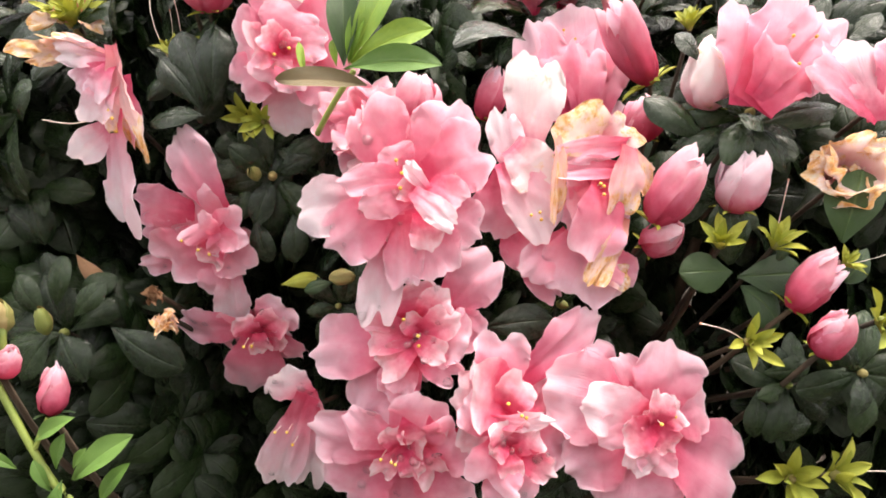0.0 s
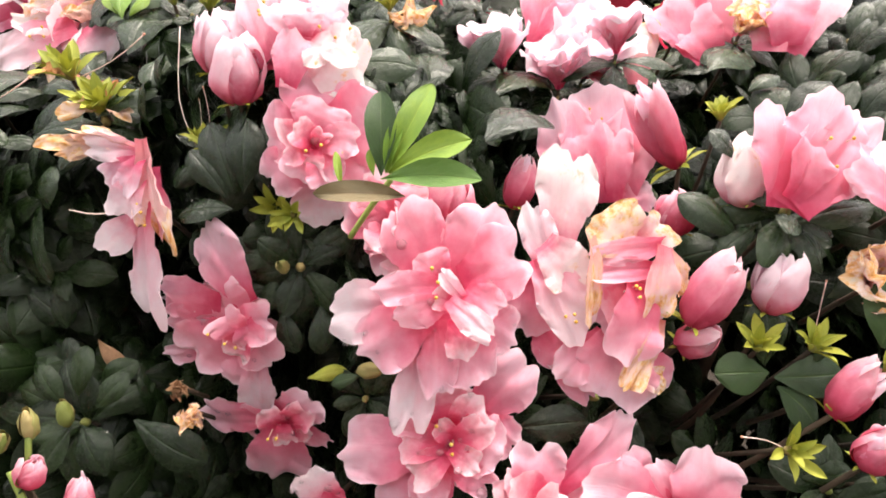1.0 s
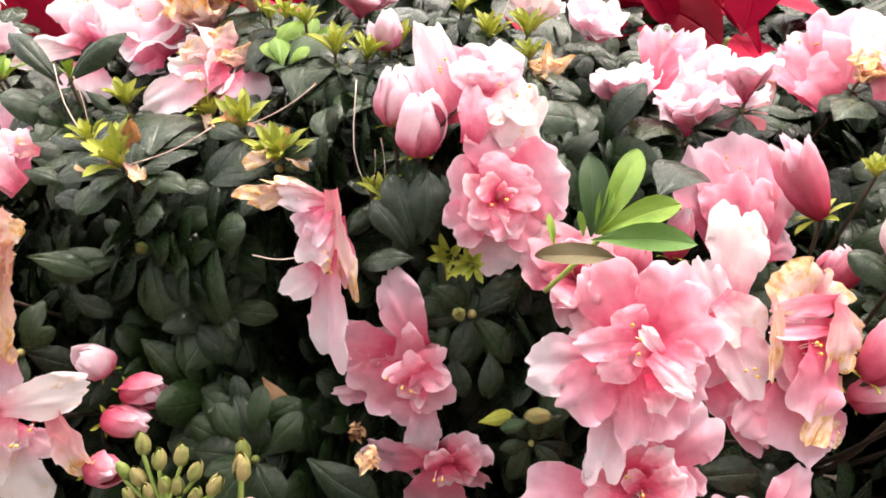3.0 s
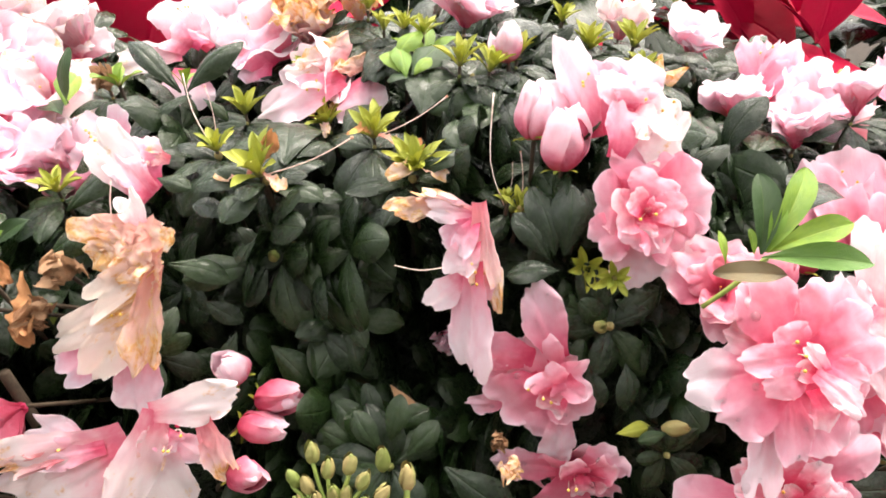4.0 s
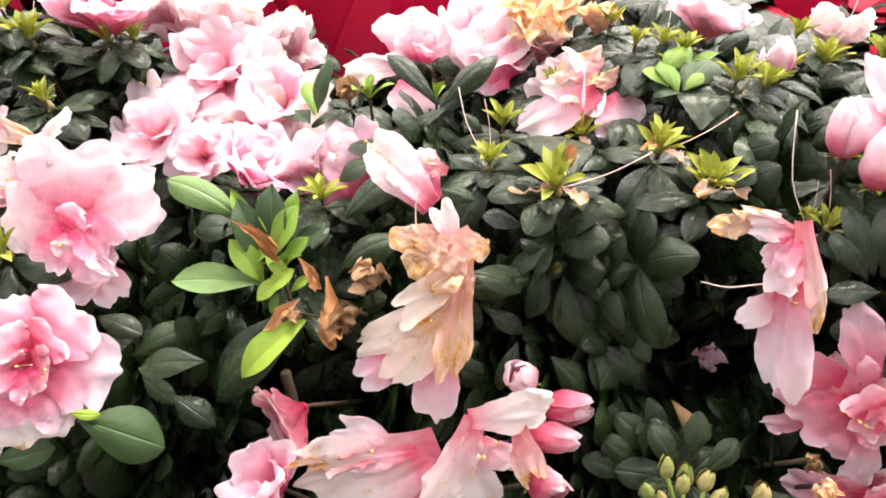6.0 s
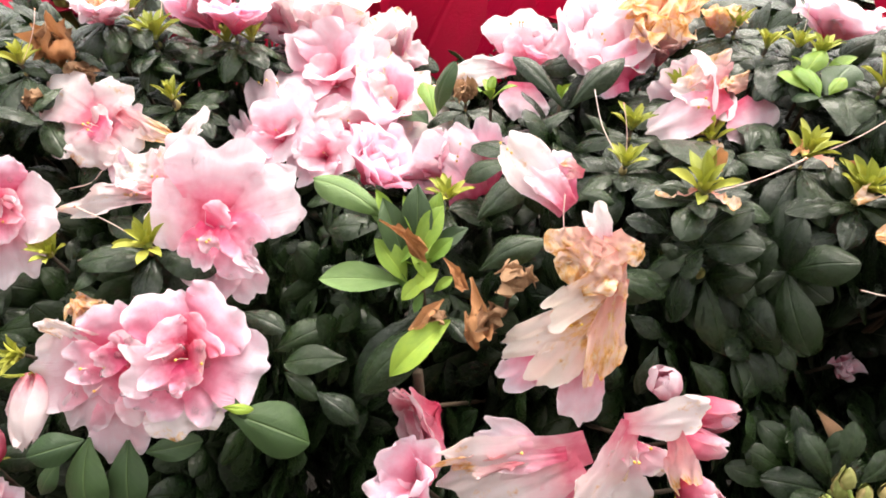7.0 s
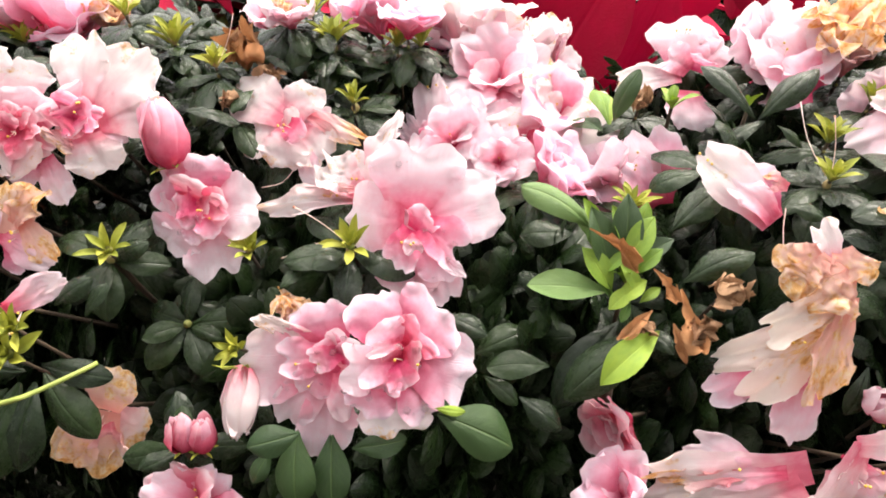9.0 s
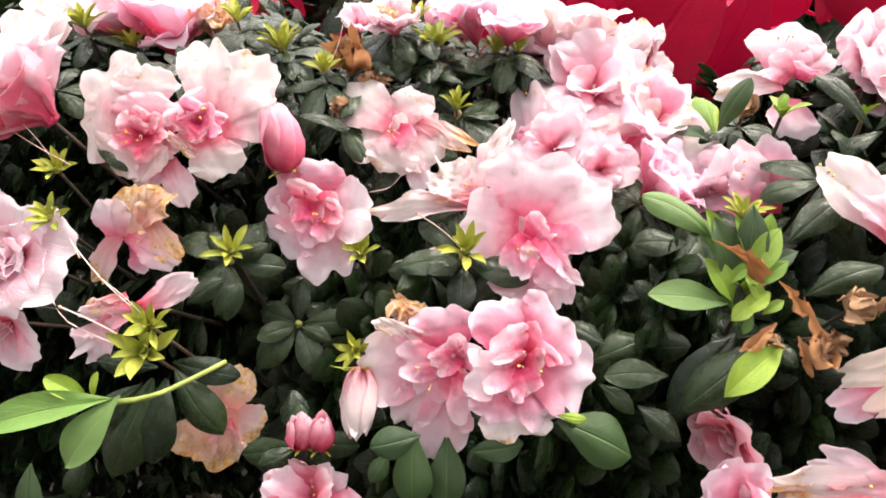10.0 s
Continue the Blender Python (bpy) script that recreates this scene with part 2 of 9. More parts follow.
def leaf_material(name, dark, light, rib, gloss, per_island=False, dirt=0.3, shine=0.0, spec=0.5):
    """Leaf: waxy, with a pale midrib, side veins and dull, dusty blotches."""
    m, nt = nodes_of(name)
    uv = add(nt, "ShaderNodeTexCoord")
    rand = add(nt, "ShaderNodeNewGeometry").outputs["Random Per Island"] if per_island else add(nt, "ShaderNodeObjectInfo").outputs["Random"]
    sep = nt.nodes.new("ShaderNodeSeparateXYZ")
    nt.links.new(uv.outputs["UV"], sep.inputs[0])
    u, v = sep.outputs[0], maths(nt, "ABSOLUTE", maths(nt, "SUBTRACT", sep.outputs[1], 0.5))
    side = maths(nt, "SINE", maths(nt, "SUBTRACT", maths(nt, "MULTIPLY", u, 46.0), maths(nt, "MULTIPLY", v, 34.0)))
    side = maths(nt, "POWER", maths(nt, "MAXIMUM", side, 0.0), 6.0)
    mid = maths(nt, "MAXIMUM", maths(nt, "SUBTRACT", 1.0, maths(nt, "MULTIPLY", v, 26.0)), 0.0)
    blot = noise_of(nt, stretched(nt, uv.outputs["UV"], (3, 2, 1), rand), 2.6, 4.0)
    speck = noise_of(nt, stretched(nt, uv.outputs["UV"], (40, 24, 1), rand), 2.0, 4.0, 0.7)
    colour = mixed(nt, maths(nt, "ADD", maths(nt, "MULTIPLY", rand, 0.7), maths(nt, "MULTIPLY", maths(nt, "SUBTRACT", blot, 0.5), 0.9)), dark, light)
    colour = mixed(nt, maths(nt, "MULTIPLY", side, 0.05), colour, rib)
    colour = mixed(nt, maths(nt, "MULTIPLY", mid, 0.3), colour, rib)
    dust = ramp(nt, speck, [(0.55, (0, 0, 0)), (0.75, (1, 1, 1))])
    colour = mixed(nt, maths(nt, "MULTIPLY", dust, 0.25 * dirt), colour, (0.22, 0.24, 0.22))
    rough = maths(nt, "ADD", gloss, maths(nt, "MULTIPLY", maths(nt, "ADD", blot, maths(nt, "MULTIPLY", speck, 0.6)), 0.28))
    h = maths(nt, "SUBTRACT", maths(nt, "MULTIPLY", speck, 0.3), maths(nt, "ADD", maths(nt, "MULTIPLY", side, 0.05), maths(nt, "MULTIPLY", mid, 0.7)))
    finish(nt, colour, rough, h, 0.32, 0.02, 0.12, tint=mixed(nt, 0.5, colour, light), spec=spec, coat=shine)
    return m


def plain_material(name, a, b, scale, rough, bump=0.3, distance=0.001, through_light=0.0, spec=0.4):
    """Two colours mottled at two scales."""
    m, nt = nodes_of(name)
    uv, obj = add(nt, "ShaderNodeTexCoord"), add(nt, "ShaderNodeObjectInfo")
    big, small = noise_of(nt, uv.outputs["Object"], scale), noise_of(nt, uv.outputs["Object"], scale * 7, 5.0, 0.7)
    f = maths(nt, "ADD", maths(nt, "MULTIPLY", big, 0.6), maths(nt, "ADD", maths(nt, "MULTIPLY", small, 0.4), maths(nt, "MULTIPLY", maths(nt, "SUBTRACT", obj.outputs["Random"], 0.5), 0.4)))
    colour = ramp(nt, f, [(0.3, a), (0.7, b)])
    finish(nt, colour, rough, small, bump, distance, through_light, spec=spec)
    return m


PINK = petal_material("pink_petal", [(0.0, (0.70, 0.06, 0.17)), (0.28, (0.85, 0.22, 0.36)), (0.56, (0.91, 0.44, 0.58)), (0.92, (0.95, 0.77, 0.87))])
BLUSH = petal_material("inner_petal", [(0.0, (0.66, 0.03, 0.11)), (0.4, (0.82, 0.15, 0.26)), (0.72, (0.91, 0.42, 0.51)), (1.0, (0.95, 0.72, 0.78))])
PINKER = petal_material("inner_pink_petal", [(0.0, (0.66, 0.04, 0.15)), (0.4, (0.83, 0.19, 0.33)), (0.72, (0.91, 0.46, 0.59)), (1.0, (0.95, 0.77, 0.86))])
ROSE = petal_material("rose_petal", [(0.0, (0.74, 0.07, 0.17)), (0.25, (0.86, 0.20, 0.32)), (0.55, (0.91, 0.36, 0.48)), (0.95, (0.95, 0.61, 0.72))])
DEEP = petal_material("deep_pink_petal", [(0.0, (0.55, 0.03, 0.09)), (0.35, (0.76, 0.13, 0.23)), (0.65, (0.84, 0.29, 0.40)), (1.0, (0.92, 0.62, 0.69))])
PALE = petal_material("pale_pink_petal", [(0.0, (0.74, 0.10, 0.20)), (0.20, (0.87, 0.30, 0.42)), (0.44, (0.92, 0.56, 0.66)), (0.82, (0.95, 0.81, 0.87))])
WHITE = petal_material("whitish_petal", [(0.0, (0.82, 0.20, 0.30)), (0.16, (0.89, 0.46, 0.53)), (0.34, (0.92, 0.68, 0.72)), (0.64, (0.94, 0.85, 0.85))], tan=0.12)
FADED = petal_material("faded_petal", [(0.0, (0.80, 0.20, 0.26)), (0.3, (0.88, 0.45, 0.48)), (0.7, (0.92, 0.72, 0.70)), (1.0, (0.94, 0.84, 0.78))], tan=0.45, margin=0.5)
DRAPE = petal_material("limp_petal", [(0.0, (0.91, 0.62, 0.52)), (0.35, (0.94, 0.74, 0.68)), (1.0, (0.95, 0.88, 0.80))], tan=0.38, margin=-0.5, edge=0.45)
TAN = petal_material("withered_petal", [(0.0, (0.84, 0.38, 0.32)), (0.4, (0.90, 0.58, 0.50)), (1.0, (0.94, 0.78, 0.68))], tan=0.64, cream=(0.94, 0.80, 0.60))
DRY = plain_material("dry_brown", (0.22, 0.10, 0.045), (0.62, 0.38, 0.22), 60, 0.8, 0.6, 0.002, 0.15)
LEAF = leaf_material("dark_leaf", (0.006, 0.016, 0.005), (0.022, 0.046, 0.011), (0.035, 0.06, 0.02), 0.05, shine=0.2, spec=0.28)
# LEAF again, darker: the shade among the inner leaves is in the colour
FILL = leaf_material("shaded_inner_leaf", (0.005, 0.013, 0.004), (0.017, 0.036, 0.009), (0.03, 0.05, 0.016), 0.06, per_island=True, shine=0.15, spec=0.25)
MIDLEAF = leaf_material("green_leaf", (0.014, 0.042, 0.009), (0.040, 0.088, 0.020), (0.16, 0.24, 0.08), 0.22)
LIME = leaf_material("light_green_leaf", (0.09, 0.17, 0.04), (0.17, 0.27, 0.075), (0.26, 0.36, 0.14), 0.25, dirt=0.2)
GREENER = leaf_material("grass_green_leaf", (0.07, 0.16, 0.02), (0.14, 0.26, 0.05), (0.2, 0.3, 0.1), 0.22)
BRONZE = leaf_material("bronze_leaf", (0.10, 0.09, 0.035), (0.20, 0.14, 0.07), (0.24, 0.16, 0.10), 0.25)
FRESH = leaf_material("fresh_leaf", (0.12, 0.24, 0.02), (0.31, 0.42, 0.04), (0.40, 0.50, 0.10), 0.28, dirt=0.1)
SEPAL = leaf_material("yellow_green_sepal", (0.24, 0.28, 0.03), (0.47, 0.46, 0.06), (0.42, 0.46, 0.10), 0.35, dirt=0.1)
TWIG = plain_material("twig_bark", (0.025, 0.017, 0.011), (0.075, 0.052, 0.032), 90, 0.85, 0.6, 0.001)
STALK = plain_material("green_stalk", (0.14, 0.2, 0.04), (0.3, 0.36, 0.08), 120, 0.5)
STYLE = plain_material("pale_style", (0.86, 0.60, 0.54), (0.93, 0.82, 0.74), 150, 0.45, through_light=0.2)
STIGMA = plain_material("style_tip", (0.62, 0.24, 0.16), (0.78, 0.42, 0.28), 200, 0.6)
ANTHER = plain_material("yellow_anther", (0.72, 0.40, 0.06), (0.86, 0.60, 0.14), 300, 0.7)
GREENBUD = plain_material("green_bud", (0.15, 0.20, 0.04), (0.34, 0.26, 0.11), 90, 0.5)
RUST = plain_material("rust_brown", (0.34, 0.12, 0.035), (0.66, 0.33, 0.15), 70, 0.75, 0.6, 0.002, 0.25)
RED = leaf_material("red_bract", (0.30, 0.002, 0.022), (0.52, 0.005, 0.05), (0.38, 0.004, 0.035), 0.5, dirt=0.0, spec=0.15)
# grey of the added wall that blocks skylight
BLOCKER = plain_material("blocker_grey", (0.16, 0.155, 0.145), (0.26, 0.25, 0.235), 3, 0.9, 0.5, 0.004)
# soil colour lowered to carry the shade under the bushes
SOIL = plain_material("shade_darkened_soil", (0.012, 0.009, 0.006), (0.045, 0.032, 0.022), 25, 0.95, 0.9, 0.01)


def water_material():
    """A clear drop: mostly seen through, with a mirror-like skin."""
    m, nt = nodes_of("water")
    clear, gloss, fres = nt.nodes.new("ShaderNodeBsdfTransparent"), nt.nodes.new("ShaderNodeBsdfGlossy"), nt.nodes.new("ShaderNodeFresnel")
    gloss.inputs["Roughness"].default_value, fres.inputs["IOR"].default_value = 0.08, 1.4
    mix, out = nt.nodes.new("ShaderNodeMixShader"), nt.nodes.new("ShaderNodeOutputMaterial")
    pale, both = nt.nodes.new("ShaderNodeBsdfDiffuse"), nt.nodes.new("ShaderNodeMixShader")
    pale.inputs["Color"].default_value = (0.9, 0.88, 0.9, 1)
    both.inputs[0].default_value = 0.07
    nt.links.new(clear.outputs[0], both.inputs[1])
    nt.links.new(pale.outputs[0], both.inputs[2])
    nt.links.new(fres.outputs[0], mix.inputs[0])
    nt.links.new(both.outputs[0], mix.inputs[1])
    nt.links.new(gloss.outputs[0], mix.inputs[2])
    nt.links.new(mix.outputs[0], out.inputs["Surface"])
    return m


WATER = water_material()


# ---- kinds of things ----
def pool(count, start, **how):
    made = []
    for k in range(count):
        mesh = petal_mesh(start + k, **how)
        mesh.materials.append(None)
        made.append(mesh)
    return made


def leaf_pool(count, start, **how):
    made = []
    for k in range(count):
        mesh = leaf_mesh(start + k, **how)
        mesh.materials.append(None)
        made.append(mesh)
    return made


def egg_petal(seed, nu=12, nv=10):
    """One petal of a closed bud, wrapped round an egg 1 high; one edge tucks under, the other lies over."""
    rnd = random.Random(seed)
    ph, high, lip = rnd.random() * 6.28, rnd.uniform(0.93, 1.03), rnd.choice((0.0, 0.0, 0.02))
    verts, uvs = [], []
    for i in range(nu + 1):
        u = i / nu
        half = 0.85 + 0.45 * min(1.0, max(0.0, (1 - u) / 0.4)) ** 0.6
        for j in range(nv + 1):
            v = 2 * j / nv - 1
            z = high * u - 0.04 * (v - 0.4) ** 2 * u - 0.02 * math.sin(4 * v + ph) * u ** 4
            r = 0.03 + 0.25 * math.sin(math.pi * min(0.99, max(0.01, z)) ** 0.82) ** 0.6
            r *= 1 + 0.13 * v + 0.035 * math.cos(4 * v + ph + 2 * u) * u + 0.20 * noise.noise(Vector((u * 4.0, v * 2.4, seed)))
            r += lip * max(0.0, (u - 0.8) / 0.2) ** 2
            a = v * half + 0.9 * u * u
            verts.append((r * math.cos(a), r * math.sin(a), z))
            uvs.append((u, j / nv))
    faces = [(i * (nv + 1) + j, (i + 1) * (nv + 1) + j, (i + 1) * (nv + 1) + j + 1, i * (nv + 1) + j + 1) for i in range(nu) for j in range(nv)]
    mesh = bpy.data.meshes.new("petal")
    mesh.from_pydata(verts, [], faces)
    layer = mesh.uv_layers.new(name="UVMap")
    loops = np.empty(len(mesh.loops), dtype=np.int32)
    mesh.loops.foreach_get("vertex_index", loops)
    layer.data.foreach_set("uv", np.array(uvs, dtype=np.float32)[loops].ravel())
    return smooth(mesh)


OPEN = pool(18, 10, width=0.48, slopes=(60, 10, -14), cup=0.08, ruffle=0.042, waves=4, crumple=0.085, nu=16, nv=24)
WIDE = pool(10, 40, width=0.52, slopes=(46, 16, 2), cup=0.22, ruffle=0.022, waves=3, crumple=0.06, nu=16, nv=22)
HALF = pool(16, 60, width=0.46, slopes=(70, 42, 4), cup=0.22, ruffle=0.06, waves=3, crumple=0.14, nu=14, nv=18)
CUPPED = pool(16, 80, width=0.46, slopes=(80, 62, 22), cup=0.34, ruffle=0.08, waves=3, crumple=0.20, nu=14, nv=16)
TRUMPET = pool(14, 100, width=0.50, slopes=(72, 64, 22), cup=0.24, ruffle=0.055, waves=3, crumple=0.15, nu=18, nv=22, pleat=0.015, frill=0.03, crease=0.012)
FOLDED = pool(12, 120, width=0.42, slopes=(78, 52, 40), cup=0.45, ruffle=0.10, waves=5, crumple=0.22)
LIMP = pool(14, 330, width=0.33, slopes=(46, 100, 82), cup=0.22, ruffle=0.06, waves=3, crumple=0.30, nu=18, nv=22, pleat=0.055)
CLOSED = []
for k in range(8):
    CLOSED.append(egg_petal(140 + k))
    CLOSED[-1].materials.append(None)
SCRAP = pool(8, 350, width=0.17, slopes=(30, -10, 40), cup=0.7, ruffle=0.10, waves=4, crumple=0.26, nu=14, nv=8, pleat=0.05)
CRISP = pool(10, 160, width=0.36, slopes=(60, 85, 120), cup=0.6, ruffle=0.18, waves=6, crumple=0.42, nu=14, nv=12)


def chord_petal(seed, **how):
    """A petal from (0, 0, 0) to (1, 0, 0), arched over that line."""
    mesh = petal_mesh(seed, width=0.4, nu=20, nv=26, **how)
    end = spine(1.0, *how["slopes"])(1.0)
    reach, rise = math.hypot(end[0], end[1]), math.atan2(end[1], end[0])
    mesh.transform(Matrix.Scale(1 / reach, 4) @ Matrix.Rotation(rise, 4, "Y"))
    mesh.materials.append(None)
    return mesh


BROAD = [chord_petal(400 + k, slopes=(20, 6, -16), cup=0.02, ruffle=0.034, waves=4, crumple=0.10, crease=0.008, foot=0.50, taper=0.06, frill=0.018) for k in range(14)]
RUFFLED = [chord_petal(420 + k, slopes=(40, 12, -34), cup=0.16, ruffle=0.065, waves=3, crumple=0.10, crease=0.012, foot=0.50, taper=0.05, frill=0.024) for k in range(12)]
STANDING = [chord_petal(440 + k, slopes=(46, 16, -24), cup=0.34, ruffle=0.075, waves=3, crumple=0.12, crease=0.012, foot=0.55, taper=0.05) for k in range(12)]
STRAP = [chord_petal(460 + k, slopes=(30, -6, -6), cup=0.28, ruffle=0.07, waves=4, crumple=0.20, foot=0.45, pleat=0.012, taper=0.2, crease=0.06) for k in range(10)]
CRUMPLED = [chord_petal(480 + k, slopes=(34, 4, -20), cup=0.2, ruffle=0.12, waves=5, crumple=0.28, foot=0.42, pleat=0.03, frill=0.04, crease=0.08) for k in range(10)]
DARKLEAVES = leaf_pool(16, 200, width=0.235, slopes=(30, 4, -38), fold=-0.32, tip=-0.35, nu=12, nv=10)
FRESHLEAVES = leaf_pool(8, 220, width=0.20, slopes=(35, 12, -12), fold=0.30, tip=0.1, nu=11, nv=8)
FILLERS = leaf_pool(14, 240, width=0.24, slopes=(28, 2, -38), fold=-0.30, tip=-0.35, nu=7, nv=6)
SEPALS = leaf_pool(6, 260, width=0.14, slopes=(44, 30, 8), fold=0.4, tip=1.0, nu=7, nv=4)
WILLOW = leaf_pool(6, 300, width=0.17, slopes=(30, 10, -16), fold=0.25, tip=1.3, nu=12, nv=8)
BRACTS = leaf_pool(8, 280, width=0.26, slopes=(14, 0, -22), fold=0.16, tip=1.0, nu=12, nv=8)


def painted(ob, material):
    ob.material_slots[0].link = "OBJECT"
    ob.material_slots[0].material = material
    return ob


def lathe(name, rings, material, sides=10):
    """A turned body: rings are (radius, height)."""
    verts = [(r * math.cos(2 * math.pi * k / sides), r * math.sin(2 * math.pi * k / sides), z) for r, z in rings for k in range(sides)]
    faces = [(i * sides + k, i * sides + (k + 1) % sides, (i + 1) * sides + (k + 1) % sides, (i + 1) * sides + k) for i in range(len(rings) - 1) for k in range(sides)]
    faces += [tuple(range(sides))[::-1], tuple(range((len(rings) - 1) * sides, len(rings) * sides))]
    mesh = bpy.data.meshes.new(name)
    mesh.from_pydata(verts, [], faces)
    mesh.materials.append(material)
    return smooth(mesh)


TUBE = {m: lathe("flower", [(0.05, -0.02), (0.07, 0.04), (0.06, 0.09), (0.02, 0.12)], m) for m in (PINK, STALK)}
STAMEN = tube("stamen", bowed((0, 0, 0), (0.16, 0, 0.52), (0.05, 0, -0.02)), [0.012, 0.011, 0.010, 0.009, 0.009, 0.008], STYLE, 5)
ANTHER_TIP = lathe("anther", [(0.006, -0.03), (0.026, -0.012), (0.028, 0.012), (0.008, 0.032)], ANTHER, 6)
LONGSTYLE = tube("style", bowed((0, 0, 0), (0.75, 0, 2.3), (0.12, 0.04, 0), 8), [0.018, 0.017, 0.016, 0.015, 0.015, 0.015, 0.016, 0.018, 0.022], STYLE, 6)
STYLETIP = lathe("stigma", [(0.018, -0.04), (0.038, -0.015), (0.040, 0.015), (0.02, 0.035)], STIGMA, 8)
HEART = lathe("bud_scale", [(0.05, 0.0), (0.13, 0.08), (0.15, 0.2), (0.09, 0.33), (0.02, 0.40)], GREENBUD, 8)
PLUMP = lathe("green_bud", [(0.08, 0.0), (0.16, 0.1), (0.21, 0.3), (0.20, 0.52), (0.15, 0.74), (0.07, 0.9), (0.02, 0.95)], GREENBUD, 10)

BUSHES = [(-0.60, 0.34), (-0.24, 0.36), (0.10, 0.36)]
BUSH = []
for bx, by in BUSHES:
    BUSH.append(thing("azalea_bush", (bx, by, 0), "dense azalea bush with dark glossy leaves and ruffled pink flowers", "bush", "azalea bushes in a row"))
SPOTS = []


def bush_at(x):
    return BUSH[0] if x < -0.41 else BUSH[1] if x < -0.075 else BUSH[2]


def twig_to(bush, place, normal, thick=0.0009):
    """A twig from inside the bush to the foot of a flower or whorl."""
    end, n = Vector(place), Vector(normal).normalized()
    root = end - n * 0.035 + Vector((0.0, 0.045, -0.075))
    mesh = tube("twig", bowed(root, end, -n * 0.008 + Vector((0, 0, -0.006))), [thick * 1.9, thick * 1.7, thick * 1.5, thick * 1.3, thick * 1.1, thick], TWIG)
    mesh.transform(WORLD_OF[bush].inverted())
    part("twig", mesh, bush)


def collar(bush, place, normal, seed):
    """The leaves under a flower or calyx on the top of the row."""
    if place[2] < 0.6 or place[1] < 0.28:
        return
    rnd = random.Random(seed)
    n = (Vector(normal).normalized() * 0.6 + Vector((0, -0.2, 1.0))).normalized()
    m = facing(Vector(place) - n * 0.006, n, rnd.uniform(0, 360), rnd.uniform(0.022, 0.03))
    body = part("leaf_whorl", HEART, bush, m @ Matrix.Diagonal((0.2, 0.2, 0.2, 1)))
    ring(body, m, rnd, DARKLEAVES, 6, "leaf", [LEAF], 1.0, -16, 0, 12, 0, 16, 0.2)


def ring(parent, m, rnd, meshes, count, name, materials, size, tilt=0.0, start=0.0, jitter=8, lift=0.0, swing=14, spread=0.1):
    """Blades set round the z axis of m."""
    made = []
    for k in range(count):
        a = start + 360 * k / count + rnd.uniform(-swing, swing)
        s = size * rnd.uniform(1 - spread, 1 + spread)
        w = m @ Matrix.Rotation(radians(a), 4, "Z") @ Matrix.Translation((0.03 * size, 0, lift)) @ Matrix.Rotation(radians(-tilt + rnd.uniform(-jitter, jitter)), 4, "Y") @ Matrix.Rotation(radians(rnd.uniform(-jitter, jitter)), 4, "X") @ Matrix.Diagonal((s, s * rnd.uniform(0.92, 1.08), s, 1))
        made.append(painted(part(name, rnd.choice(meshes), parent, w), rnd.choice(materials)))
    return made


def stamens(parent, m, rnd, count, size):
    for k in range(count):
        a = rnd.uniform(0, 360)
        w = m @ Matrix.Rotation(radians(a), 4, "Z") @ Matrix.Rotation(radians(rnd.uniform(-18, 22)), 4, "Y") @ Matrix.Diagonal((size, size, size, 1))
        part("stamen", STAMEN, parent, w)
        part("anther", ANTHER_TIP, parent, w @ Matrix.Translation((0.16, 0, 0.53)))


def drops_on(parent, petals, rnd, count, size):
    """Rain drops lying on petals."""
    bm = bmesh.new()
    inv = WORLD_OF[parent].inverted()
    for k in range(count):
        ob = rnd.choice(petals)
        f = rnd.choice(ob.data.polygons)
        w = WORLD_OF[ob]
        p = w @ f.center
        n = (w.to_3x3() @ f.normal).normalized()
        r = size * rnd.choice((0.5, 0.6, 0.75, 1.0, 1.3))
        bmesh.ops.create_icosphere(bm, subdivisions=2, radius=1.0, matrix=inv @ facing(p + n * r * 0.05, n, 0, 1) @ Matrix.Diagonal((r, r, r * 0.4, 1)))
    mesh = bpy.data.meshes.new("dew")
    bm.to_mesh(mesh)
    bm.free()
    mesh.materials.append(WATER)
    tagged(part("dew", smooth(mesh), parent, label="clear rain drops"), kind="stuff")


